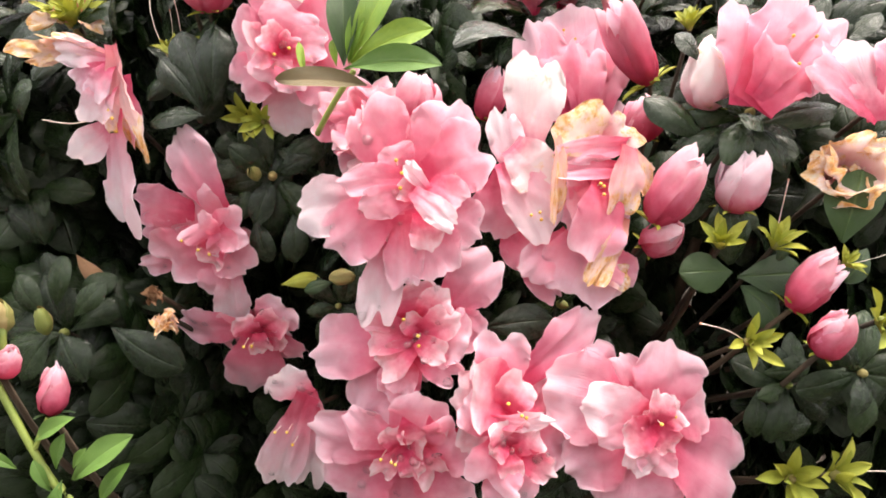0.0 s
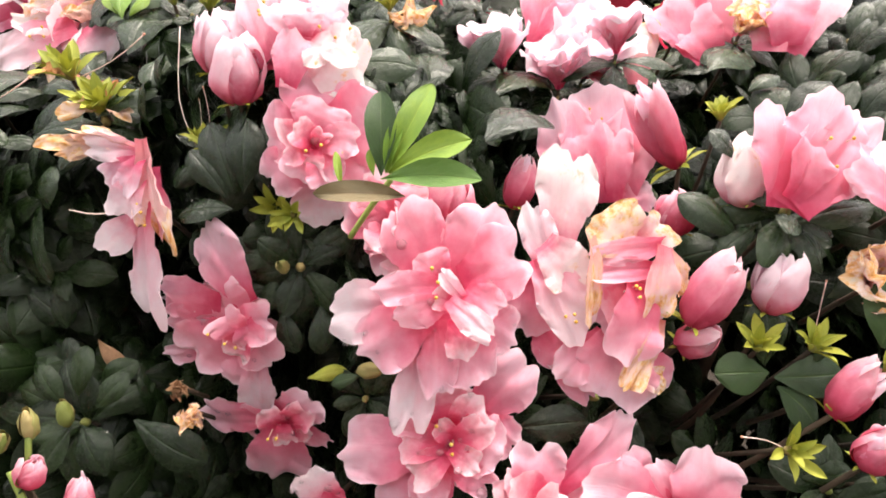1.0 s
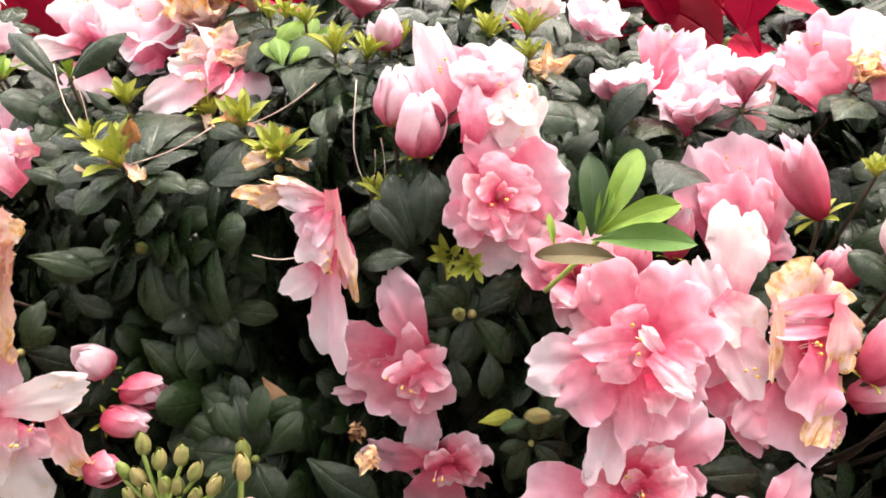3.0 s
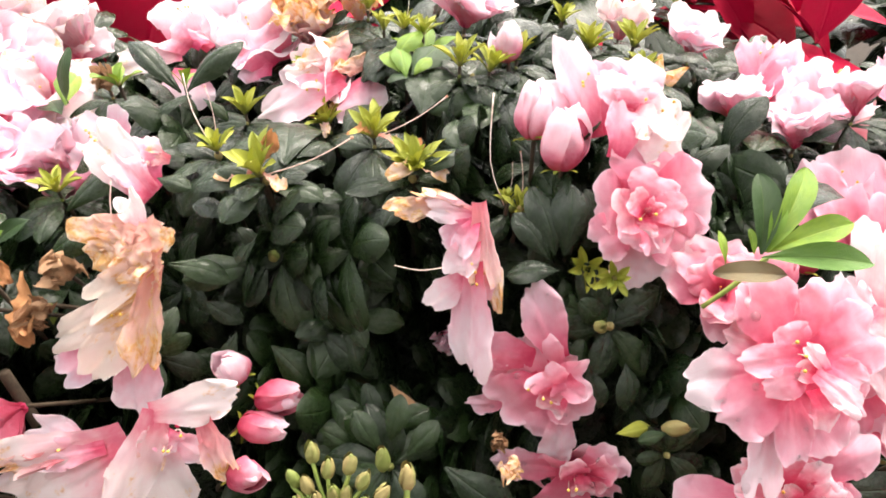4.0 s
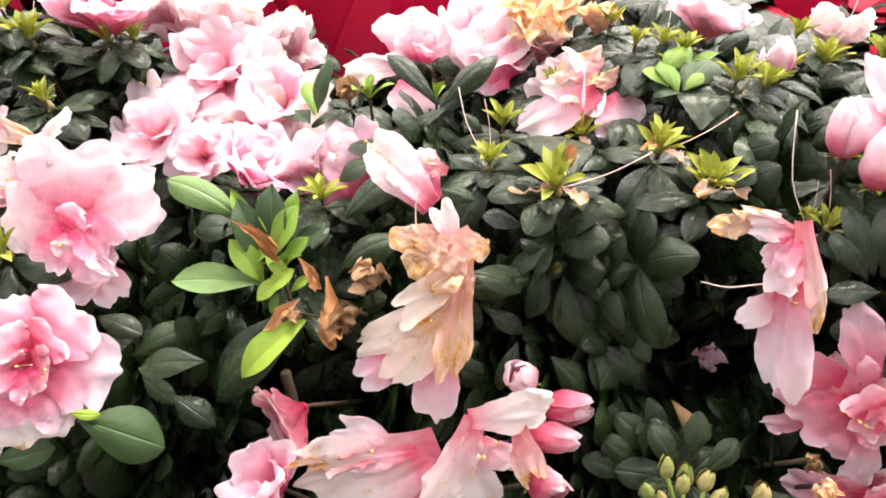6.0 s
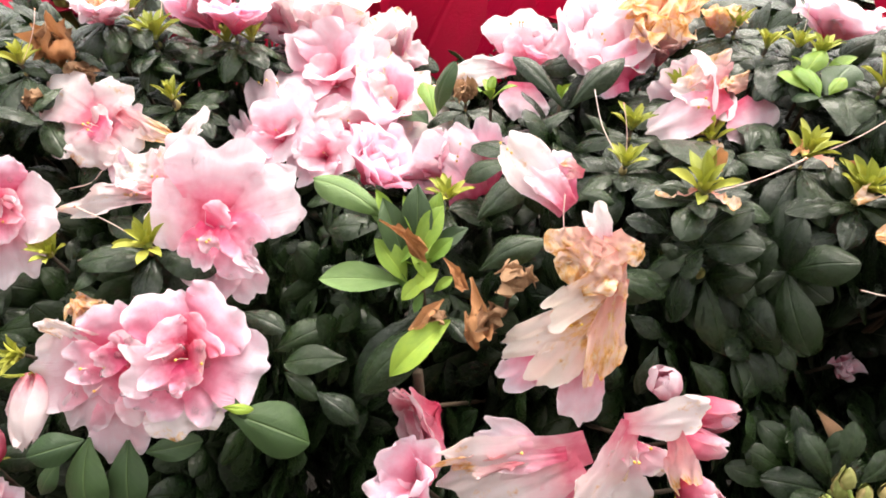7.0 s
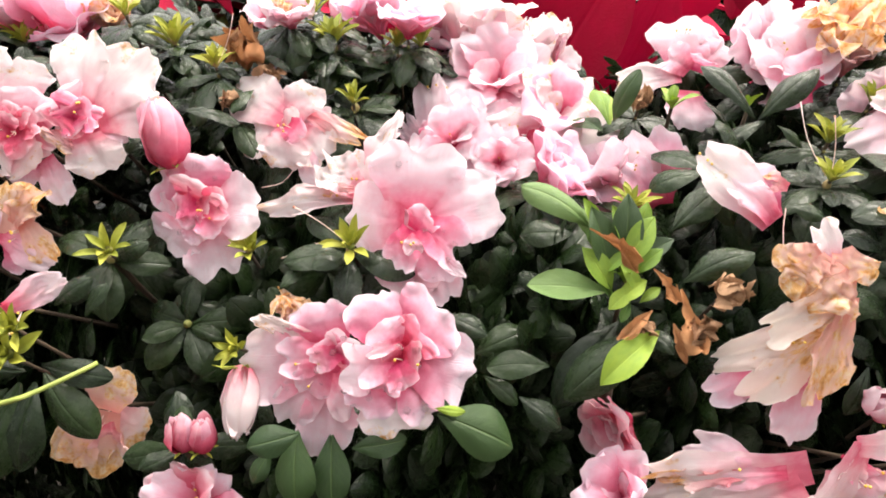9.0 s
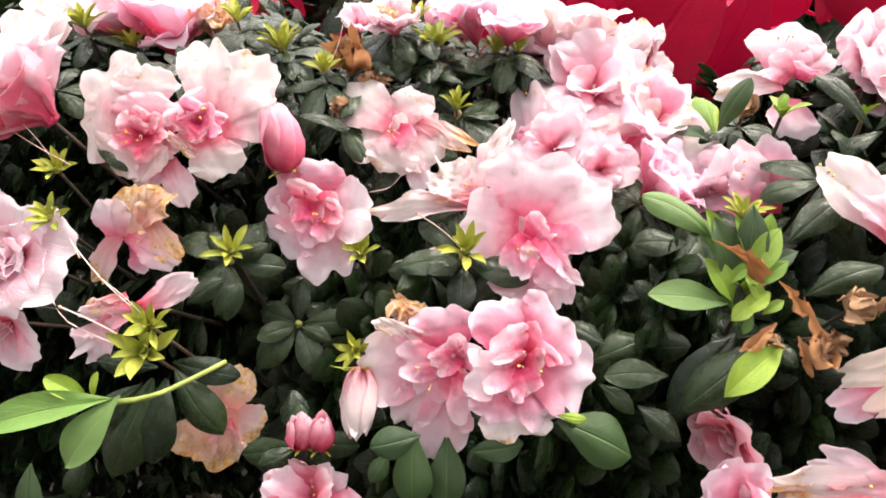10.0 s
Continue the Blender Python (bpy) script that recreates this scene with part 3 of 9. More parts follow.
def flower(place, normal, roll, radius, seed, form="double", tone=PINK, inner=None, label="", drops=0, rim=(), long=0.0):
    """An azalea flower; place is the middle of its open face, normal the way it faces; rim: angle, length and width of each outer petal where they differ;
    long: for a funnel given by its foot (place), the length of the funnel."""
    rnd = random.Random(seed)
    bush = bush_at(place[0])
    n = Vector(normal).normalized()
    inner = inner or (BLUSH if form == "double" and tone in (PINK, ROSE) else tone)
    deep = {"double": 0.42, "single": 0.5, "trumpet": 0.75, "wither": 0.7, "crisp": 0.5, "limp": 1.0}[form]
    foot = Vector(place) - n * radius * deep
    m = facing(foot, n, roll, radius)
    if long:
        tall = min(long / 0.82, 2.2 * radius / 0.62)
        foot = Vector(place) + n * (long - 0.82 * tall)
        m = facing(foot, n, roll, 1) @ Matrix.Diagonal((radius / 0.62, radius / 0.62, tall, 1))
    if form == "limp":
        m = m @ Matrix.Rotation(radians(rnd.uniform(0, 180)), 4, "Z") @ Matrix.Diagonal((0.85, 0.55, 1, 1))
    body = part("flower", TUBE[PINK if form != "crisp" else STALK], bush, m, label)
    if rim:
        petals = []
        for a, reach, wide, *other in rim:
            s = reach / (0.91 if form != "wither" else 0.80)
            turn = Matrix.Rotation(radians(a), 4, "Z") @ Matrix.Rotation(radians(rnd.uniform(-6, 6)), 4, "Y") @ Matrix.Rotation(radians(rnd.uniform(-8, 8)), 4, "X")
            w = m @ turn @ Matrix.Diagonal((s, wide / 0.76, min(s, 1.3), 1))
            petals.append(painted(part("petal", rnd.choice(OPEN if form == "double" else WIDE if form == "single" else HALF + FOLDED), body, w), other[0] if other else tone))
        if form == "wither":
            ring(body, m, rnd, FOLDED, 4, "petal", [inner], 1.0, -4, rnd.uniform(0, 90), 18, 0.04, 35, 0.2)
            ring(body, m, rnd, FOLDED, 3, "petal", [inner, PINK], 0.75, 6, rnd.uniform(0, 90), 20, 0.06, 40, 0.2)
        elif form != "single":
            fold = [tone] if form == "double" else [inner]
            petals += ring(body, m, rnd, HALF, rnd.choice((4, 5)), "petal", fold, 0.74, -14, rnd.uniform(0, 90), 14, 0.05, 38, 0.2)
            petals += ring(body, m, rnd, HALF, 4, "petal", fold + [inner], 0.56, -6, rnd.uniform(0, 90), 16, 0.08, 38, 0.2)
            ring(body, m, rnd, CUPPED, rnd.choice((4, 5)), "petal", [inner], 0.46, -14, rnd.uniform(0, 90), 22, 0.08, 40, 0.25)
            ring(body, m, rnd, CUPPED, 3, "petal", [inner], 0.32, 0, rnd.uniform(0, 90), 26, 0.12, 50, 0.25)
        else:
            ring(body, m, rnd, HALF, 2, "petal", [inner], 0.55, 0, 20, 10, 0.06, 60)
        stamens(body, m, rnd, 2, 0.8)
    elif form == "double":
        petals = ring(body, m, rnd, OPEN, 5, "petal", [tone], 1.12, 0, 0, 14, 0, 26, 0.2)
        petals += ring(body, m, rnd, TRUMPET, 4, "petal", [tone, inner], 1.0, -14, 30, 20, 0.0, 40, 0.25)
        petals += ring(body, m, rnd, HALF, 3, "petal", [tone, inner], 0.75, -4, 70, 22, 0.04, 45, 0.3)
        stamens(body, m, rnd, 2, 0.8)
    elif form == "single":
        petals = ring(body, m, rnd, WIDE, 5, "petal", [tone], 1.12, 0, 0, 7)
        petals += ring(body, m, rnd, HALF, 2, "petal", [inner], 0.6, 0, 20, 10, 0.06, 60)
        stamens(body, m, rnd, 6, 1.2)
    elif form == "trumpet" and long:
        petals = ring(body, m, rnd, TRUMPET, 5, "petal", [tone], 1.0, 0, 0, 9, 0, 20, 0.14)
        petals += ring(body, m, rnd, TRUMPET, 3, "petal", [tone, inner], 0.9, 4, 25, 12, 0.02, 25, 0.18)
        ring(body, m, rnd, CUPPED, 3, "petal", [inner], 0.62, 4, 60, 14, 0.06, 30, 0.2)
    elif form == "trumpet":
        petals = ring(body, m, rnd, TRUMPET, 6, "petal", [tone], 1.5, 0, 0, 10, 0, 20, 0.15)
        ring(body, m, rnd, HALF, 4, "petal", [inner], 1.05, -6, 25, 14, 0.05, 30, 0.2)
        ring(body, m, rnd, CUPPED, 3, "petal", [inner], 0.7, -10, 60, 10, 0.1)
    elif form == "limp":
        petals = []
        for k in range(7):
            start, tip = 360 * k / 7 + rnd.uniform(-25, 25), rnd.uniform(-24, 12)
            petals += ring(body, m, rnd, LIMP, 1, "petal", [tone, DRAPE, inner], rnd.uniform(1.0, 1.75), tip, start, 6, rnd.uniform(-0.1, 0.75))
        ring(body, m, rnd, CRISP, 4, "petal", [TAN], 0.7, -10, 20, 30, -0.05, 40, 0.25)
    elif form == "wither":
        petals = ring(body, m, rnd, FOLDED, 6, "petal", [tone], 1.30, 6, 0, 12)
        ring(body, m, rnd, FOLDED, 4, "petal", [inner], 1.0, -6, 20, 14, 0.08)
        ring(body, m, rnd, CRISP, 3, "petal", [tone], 0.8, 10, 50, 20, 0.05)
    else:
        petals = ring(body, m, rnd, CRISP, 6, "petal", [tone], 1.1, 5, 0, 22)
        ring(body, m, rnd, CRISP, 3, "petal", [inner], 0.8, -5, 30, 20, 0.05)
    if drops:
        drops_on(body, petals, rnd, drops, 0.0013)
    twig_to(bush, foot, n)
    collar(bush, foot, n, seed)
    SPOTS.append((Vector(place) + n * long * 0.5, n, radius * max([1.0] + [0.95 * r[1] for r in rim]), 0.42 * radius + (0.04 if place[1] < 0.3 else 0.018)))
    return body


OPENED = {}


def blossom(place, normal, radius, seed, label=""):
    """An azalea flower whose petals follow one by one: place is the middle of its face, normal the way it faces; its own axes are in millimetres."""
    n = Vector(normal).normalized()
    m = facing(place, n, 0, 0.001)
    foot = Vector(place) - n * 0.010
    body = part("flower", TUBE[PINK], bush_at(place[0]), facing(foot, n, 0, 0.016), label)
    OPENED[body] = (m, n, foot, radius, random.Random(seed), [], seed)
    return body


def petal_on(body, shape, foot, tip, width, tone, twist=0):
    """One petal of a blossom, from its foot to its tip in the blossom's own axes."""
    m, n, base, radius, rnd, petals, seed = OPENED[body]
    a = Vector(tip) - Vector(foot)
    long = a.length
    a.normalize()
    up = (Vector((0, 0, 1)) - a * a.z).normalized()
    turn = Matrix((a, up.cross(a), up)).transposed().to_4x4() @ Matrix.Rotation(radians(twist + rnd.uniform(-12, 12)), 4, "X")
    w = m @ Matrix.Translation(foot) @ turn @ Matrix.Diagonal((long, width / 0.84 * rnd.choice((1, -1)), 0.5 * (long + width), 1))
    petals.append(painted(part("petal", rnd.choice(shape), body, w), tone))


def finish_blossom(body, drops, back=None):
    """The stamens, rain drops, twig and leaves of a blossom."""
    m, n, foot, radius, rnd, petals, seed = OPENED[body]
    if back:
        ring(body, m @ Matrix.Translation((0, 0, -8)), rnd, BROAD, 6, "petal", [back], radius * 480, 0, rnd.uniform(0, 60), 8, 0, 12, 0.1)
    stamens(body, m @ Matrix.Translation((0, 0, -6)), rnd, 3, 22)
    if drops:
        drops_on(body, petals, rnd, drops, 0.0013)
    bush = bush_at(foot.x)
    twig_to(bush, foot, n)
    collar(bush, foot, n, seed)
    SPOTS.append((foot + n * 0.01, n, radius, 0.03))


def bud(place, axis, length, width, seed, tone=DEEP, label="", sepal=SEPAL):
    """A closed bud: place is its middle, axis points to its tip."""
    rnd = random.Random(seed)
    bush = bush_at(place[0])
    n = Vector(axis).normalized()
    foot = Vector(place) - n * length * 0.5
    m = facing(foot, n, rnd.uniform(0, 360), length)
    body = part("bud", TUBE[STALK], bush, m @ Matrix.Diagonal((0.7, 0.7, 0.5, 1)), label)
    wide = m @ Matrix.Diagonal((width / length * 1.5, width / length * 1.5, 1, 1))
    ring(body, wide @ Matrix.Diagonal((1.0, 1.0, rnd.uniform(0.95, 1.0), 1)), rnd, CLOSED, 3, "petal", [tone], 1.0, 0, 0, 8, 0, 18, 0.16)
    ring(body, wide @ Matrix.Diagonal((0.86, 0.86, 0.95, 1)), rnd, CLOSED, 3, "petal", [tone], 1.0, 2, 45, 5, 0.02, 14, 0.06)
    ring(body, wide @ Matrix.Diagonal((0.66, 0.66, 0.97, 1)), rnd, CLOSED, 3, "petal", [PINK if tone == DEEP else tone], 1.0, 2, 80, 5, 0.02, 14, 0.05)
    ring(body, m, rnd, SEPALS, 5, "sepal", [sepal], 0.32, -28, 0, 6)
    twig_to(bush, foot, n)
    SPOTS.append((Vector(place), Vector((0, -0.7, 0.7)), max(width, length) * 0.4, 0.02))
    return body


def calyx(place, axis, radius, seed, style=None, bend=0.0, label="", tone=SEPAL, scrap=False):
    """What is left when a flower has dropped: a star of sepals, often with the long style still on it, and its whorl of leaves."""
    rnd = random.Random(seed)
    bush = bush_at(place[0])
    n = Vector(axis).normalized()
    m = facing(place, n, rnd.uniform(0, 360), radius)
    body = part("calyx", HEART, bush, m, label or "star of yellow-green sepals")
    ring(body, m, rnd, SEPALS, rnd.choice((6, 7)), "sepal", [tone], 1.15, 14, 0, 14)
    ring(body, m, rnd, SEPALS, 5, "sepal", [tone], 0.95, 34, 20, 14, 0.05)
    if style is not None:
        w = facing(place, style, bend, radius)
        part("style", LONGSTYLE, body, w, "long pale style")
        part("stigma", STYLETIP, body, w @ Matrix.Translation((0.75, 0, 2.3)))
    if scrap:
        ring(body, m, rnd, SCRAP, 3, "dry_petal", [TAN, RUST], 1.05, -8, rnd.uniform(0, 360), 30, 0.15, 20)
    twig_to(bush, place, n, 0.0008)
    collar(bush, place, n, seed)
    SPOTS.append((Vector(place), Vector((0, -0.7, 0.7)), radius * 0.5, 0.008))
    return body


def whorl(place, axis, radius, seed, count=8, tone=LEAF, meshes=None, tilt=0.0, heart=True, label="", stem=True):
    """A whorl of leaves at a twig's end."""
    rnd = random.Random(seed)
    bush = bush_at(place[0])
    n = Vector(axis).normalized()
    m = facing(place, n, rnd.uniform(0, 360), radius)
    body = part("leaf_whorl", HEART, bush, m @ Matrix.Diagonal((0.5, 0.5, 0.5, 1)) if heart else m @ Matrix.Diagonal((0.2, 0.2, 0.2, 1)), label)
    meshes = meshes or DARKLEAVES
    outer = (count * 3 + 2) // 5
    ring(body, m, rnd, meshes, outer, "leaf", [tone], 1.0, tilt - 4, 0, 12)
    ring(body, m, rnd, meshes, count - outer, "leaf", [tone], 0.74, tilt + 16, 25, 12, 0.03)
    if stem:
        twig_to(bush, place, n)
    return body


def lone_leaf(place, along, up, length, seed, tone=LEAF, meshes=None, label="", wide=1.0):
    """A single leaf: along points from its foot to its tip, up out of its upper face; place is its middle."""
    rnd = random.Random(seed)
    a = Vector(along).normalized()
    n = (Vector(up) - a * Vector(up).dot(a)).normalized()
    w = Matrix.Translation(Vector(place) - a * length * 0.5) @ Matrix((a, n.cross(a), n)).transposed().to_4x4() @ Matrix.Diagonal((length, length * wide, length, 1))
    if tone not in (LEAF, MIDLEAF):
        SPOTS.append((Vector(place), n, length * 0.3, 0.012))
    return painted(part("leaf", rnd.choice(meshes or DARKLEAVES), bush_at(place[0]), w, label), tone)


def stroke(points, radius, material=None, name="style"):
    """A thin bent stalk or style through points; the last one is its free end."""
    bush = bush_at(points[0][0])
    mesh = tube(name, points, [radius] * len(points), material or STYLE, 6)
    mesh.transform(WORLD_OF[bush].inverted())
    body = part(name, mesh, bush)
    if name == "style":
        end = Vector(points[-1])
        part("stigma", STYLETIP, body, facing(end, end - Vector(points[-2]), 0, radius * 22))


def green_bud(place, axis, length, seed):
    """A plump green bud of overlapping scales."""
    rnd = random.Random(seed)
    n = Vector(axis).normalized()
    m = facing(Vector(place) - n * length * 0.5, n, rnd.uniform(0, 360), length)
    body = part("green_bud", PLUMP, bush_at(place[0]), m, "plump yellow-green bud")
    hug = m @ Matrix.Diagonal((0.92, 0.92, 1.0, 1))
    ring(body, hug, rnd, CLOSED, 4, "bud_scale", [GREENBUD], 0.98, 0, 0, 4, 0.0, 8)
    ring(body, hug, rnd, CLOSED, 3, "bud_scale", [GREENBUD], 0.75, 0, 40, 6, -0.05, 10)


# ---- flowers, buds and leaf whorls along the row ----
# right-hand bush
b = blossom((-0.0514, 0.2474, 0.6620), (0.10, -0.80, 0.59), 0.0259, 101, label="ruffled pink double flower")
petal_on(b, BROAD, (-2.0, 6.0, -3.0), (1.3, 28.7, -3.0), 30.4, ROSE)
petal_on(b, BROAD, (0.9, 6.0, -2.0), (23.0, 11.8, -2.0), 30.6, ROSE)
petal_on(b, BROAD, (1.3, 0.2, -4.0), (22.7, -7.5, -4.0), 17.4, ROSE)
petal_on(b, BROAD, (-4.9, 5.1, -4.0), (-19.3, 3.5, -3.0), 25.0, ROSE)
petal_on(b, BROAD, (-6.0, -0.1, -3.0), (-18.6, -11.9, -3.0), 17.0, ROSE)
petal_on(b, BROAD, (-1.5, -3.8, -6.0), (3.4, -24.4, -7.0), 25.7, PALE)
petal_on(b, BROAD, (0.2, -5.0, -3.0), (14.7, -14.9, -3.0), 17.3, ROSE)
petal_on(b, RUFFLED, (-3.3, 3.6, 0.0), (0.4, 16.1, 1.3), 18.9, ROSE)
petal_on(b, RUFFLED, (-2.0, 1.5, 1.3), (12.5, 3.8, 2.0), 11.9, ROSE)
petal_on(b, STANDING, (-4.0, 2.0, 1.3), (-14.0, 0.0, 2.6), 16.6, BLUSH)
petal_on(b, RUFFLED, (-3.1, -1.1, 0.6), (-8.6, -10.8, 2.0), 14.7, ROSE)
petal_on(b, RUFFLED, (-2.3, -1.4, 0.7), (4.1, -12.3, 2.0), 14.8, ROSE)
petal_on(b, STANDING, (-3.2, 0.7, 2.6), (-9.6, 6.2, 3.9), 9.4, BLUSH)
petal_on(b, STANDING, (-2.6, 0.6, 3.2), (1.1, 5.7, 4.5), 6.6, BLUSH)
petal_on(b, STANDING, (-2.5, -0.6, 2.0), (-3.7, -7.2, 3.2), 9.4, BLUSH)
petal_on(b, STANDING, (-0.5, -3.6, 2.6), (2.5, -11.0, 3.2), 4.7, PALE)
finish_blossom(b, 6, BLUSH)
b = blossom((-0.0128, 0.1990, 0.6403), (0.01, -0.73, 0.69), 0.0406, 102, label="large pale pink double flower with rain drops")
petal_on(b, BROAD, (-1.3, 2.6, -4.0), (-11.8, 26.7, -3.0), 22.3, ROSE)
petal_on(b, BROAD, (6.3, 0.1, -3.0), (16.8, 26.2, -1.0), 24.9, ROSE)
petal_on(b, BROAD, (8.1, 1.4, -1.0), (27.0, 10.4, 1.0), 23.6, ROSE)
petal_on(b, BROAD, (6.7, -6.0, -4.0), (24.3, -15.9, -4.0), 16.8, ROSE)
petal_on(b, BROAD, (5.2, -6.8, -5.0), (12.7, -29.1, -5.0), 18.5, ROSE)
petal_on(b, BROAD, (-0.1, -9.6, -4.0), (1.2, -32.9, -4.0), 14.0, ROSE)
petal_on(b, BROAD, (-5.1, -14.3, -9.0), (-8.2, -44.4, -11.0), 14.4, PALE)
petal_on(b, BROAD, (-3.0, -7.2, -2.0), (-22.7, -19.9, -3.0), 20.0, ROSE)
petal_on(b, BROAD, (-10.2, -4.7, -6.0), (-33.2, -7.7, -6.0), 20.4, PALE)
petal_on(b, RUFFLED, (1.8, 0.5, 0.7), (-18.1, -0.3, 1.3), 10.7, ROSE)
petal_on(b, RUFFLED, (1.8, -4.4, 2.0), (-11.5, -9.2, 2.6), 10.6, ROSE)
petal_on(b, BROAD, (3.2, -3.8, 5.0), (15.2, -15.7, 8.0), 9.6, PALE)
petal_on(b, RUFFLED, (8.7, -0.4, 2.0), (17.6, -7.7, 3.2), 10.6, ROSE)
petal_on(b, STANDING, (7.8, -3.1, 3.2), (0.8, 4.9, 4.5), 4.8, PALE)
petal_on(b, RUFFLED, (5.7, -9.2, -1.0), (8.6, -21.0, 0.0), 11.2, BLUSH)
petal_on(b, RUFFLED, (1.8, 3.0, -0.0), (-4.0, 10.3, 1.3), 13.0, ROSE)
petal_on(b, STANDING, (4.9, -4.4, 2.0), (-2.0, -2.9, 3.2), 6.8, BLUSH)
finish_blossom(b, 26, BLUSH)
b = blossom((-0.0092, 0.1776, 0.5961), (-0.23, -0.74, 0.63), 0.0336, 103)
petal_on(b, BROAD, (-7.5, -3.1, -3.0), (-36.7, -6.7, -3.0), 22.1, ROSE)
petal_on(b, BROAD, (-6.8, -7.8, -4.0), (-19.3, -27.7, -3.0), 20.7, ROSE)
petal_on(b, BROAD, (-0.5, -7.5, -2.0), (-8.6, -21.6, -0.0), 13.8, ROSE)
petal_on(b, BROAD, (8.0, 7.0, -7.0), (26.0, 24.5, -5.0), 19.3, ROSE)
petal_on(b, BROAD, (10.1, 5.2, -6.0), (22.1, -1.9, -4.0), 13.7, ROSE)
petal_on(b, BROAD, (5.4, -0.0, -1.0), (17.9, -3.5, 2.0), 19.6, ROSE)
petal_on(b, RUFFLED, (-0.0, -7.2, -0.0), (14.5, -14.2, 2.0), 10.3, ROSE)
petal_on(b, RUFFLED, (-1.0, -8.2, -0.0), (-5.4, -18.6, 1.9), 10.0, ROSE)
petal_on(b, STANDING, (1.1, -0.8, 0.7), (-16.0, 0.1, 1.9), 14.4, BLUSH)
petal_on(b, STANDING, (0.8, -3.4, 1.9), (-9.9, -11.5, 3.2), 11.3, BLUSH)
petal_on(b, RUFFLED, (-1.1, 4.6, 0.7), (-15.8, 6.5, 1.3), 10.7, ROSE)
petal_on(b, STANDING, (0.0, 4.6, -0.0), (-0.7, 16.2, 1.9), 17.3, BLUSH)
petal_on(b, STANDING, (2.8, 4.7, 1.3), (10.7, 13.2, 3.2), 11.1, BLUSH)
petal_on(b, STANDING, (2.5, 0.3, 2.6), (14.0, 5.8, 3.9), 11.0, BLUSH)
petal_on(b, STANDING, (1.7, -1.8, 3.2), (10.2, -7.2, 4.5), 9.2, BLUSH)
petal_on(b, STANDING, (2.0, 0.3, 2.6), (-1.9, 5.7, 3.2), 8.1, BLUSH)
finish_blossom(b, 24, BLUSH)
b = blossom((-0.0159, 0.1548, 0.5649), (-0.18, -0.90, 0.40), 0.0293, 104)
petal_on(b, BROAD, (-1.6, 0.1, -3.0), (-29.6, 4.4, -3.0), 18.0, ROSE)
petal_on(b, BROAD, (-2.1, -5.4, -5.0), (-21.8, -21.7, -5.0), 22.5, ROSE)
petal_on(b, BROAD, (1.8, -8.4, -7.0), (2.1, -32.3, -8.0), 25.7, ROSE)
petal_on(b, BROAD, (7.1, -9.0, -7.0), (20.7, -25.1, -7.0), 21.2, ROSE)
petal_on(b, RUFFLED, (8.1, 2.6, -2.0), (23.3, 8.5, 0.7), 21.4, ROSE)
petal_on(b, RUFFLED, (4.3, 4.3, -2.0), (12.4, 20.9, 1.3), 20.3, ROSE)
petal_on(b, RUFFLED, (0.2, 3.1, -1.0), (-16.0, 12.8, 0.6), 13.7, ROSE)
petal_on(b, STANDING, (6.9, 15.8, 1.3), (9.5, 6.0, 2.6), 14.0, BLUSH)
petal_on(b, STANDING, (6.7, 3.0, 0.7), (14.8, -6.6, 1.9), 11.3, BLUSH)
petal_on(b, STANDING, (3.3, 3.5, 1.9), (-6.3, -5.6, 2.6), 7.7, BLUSH)
petal_on(b, STANDING, (3.9, 1.9, 2.6), (7.8, -5.4, 3.9), 8.7, BLUSH)
petal_on(b, STANDING, (2.6, 2.6, 1.3), (-1.4, 9.9, 2.6), 9.9, BLUSH)
petal_on(b, BROAD, (18.0, 7.4, -4.0), (26.8, -10.2, -3.0), 9.6, DEEP)
petal_on(b, STANDING, (5.1, 2.7, 2.0), (9.9, 2.9, 3.3), 9.0, BLUSH)
finish_blossom(b, 16, BLUSH)
b = blossom((0.0212, 0.1540, 0.5841), (0.21, -0.71, 0.67), 0.0395, 105)
petal_on(b, BROAD, (-3.8, 6.7, -2.0), (-2.8, 25.7, -1.0), 20.3, ROSE)
petal_on(b, BROAD, (4.9, 10.4, -5.0), (29.9, 32.0, -4.0), 16.4, ROSE)
petal_on(b, STANDING, (-2.3, 5.9, -1.0), (-14.5, 8.4, 1.9), 21.2, BLUSH)
petal_on(b, RUFFLED, (-5.5, -3.7, -3.0), (-16.6, 4.1, -0.0), 12.8, ROSE)
petal_on(b, RUFFLED, (-3.5, -8.5, -1.0), (-11.7, -20.2, 1.3), 18.5, ROSE)
petal_on(b, BROAD, (-0.3, -11.2, -5.0), (0.2, -30.1, -5.0), 19.3, ROSE)
petal_on(b, BROAD, (3.0, -5.6, -6.0), (20.9, -11.9, -6.0), 21.0, ROSE)
petal_on(b, STANDING, (-3.9, 1.9, 0.7), (1.7, 12.1, 2.0), 14.8, BLUSH)
petal_on(b, STANDING, (-8.3, -0.4, 2.6), (8.5, -1.1, 3.9), 6.2, PALE)
petal_on(b, STANDING, (-4.2, -8.7, 1.9), (-5.1, -0.4, 3.9), 12.2, BLUSH)
petal_on(b, STANDING, (-2.6, -9.0, 1.3), (6.2, -3.4, 2.6), 10.7, BLUSH)
petal_on(b, STANDING, (-4.3, -10.4, 2.0), (-2.0, -18.2, 3.2), 8.8, BLUSH)
petal_on(b, STANDING, (0.4, -11.0, 0.7), (11.6, -18.0, 1.3), 9.0, BLUSH)
petal_on(b, STANDING, (-3.9, -7.8, 2.6), (-9.2, -9.7, 3.9), 7.5, BLUSH)
finish_blossom(b, 14, BLUSH)
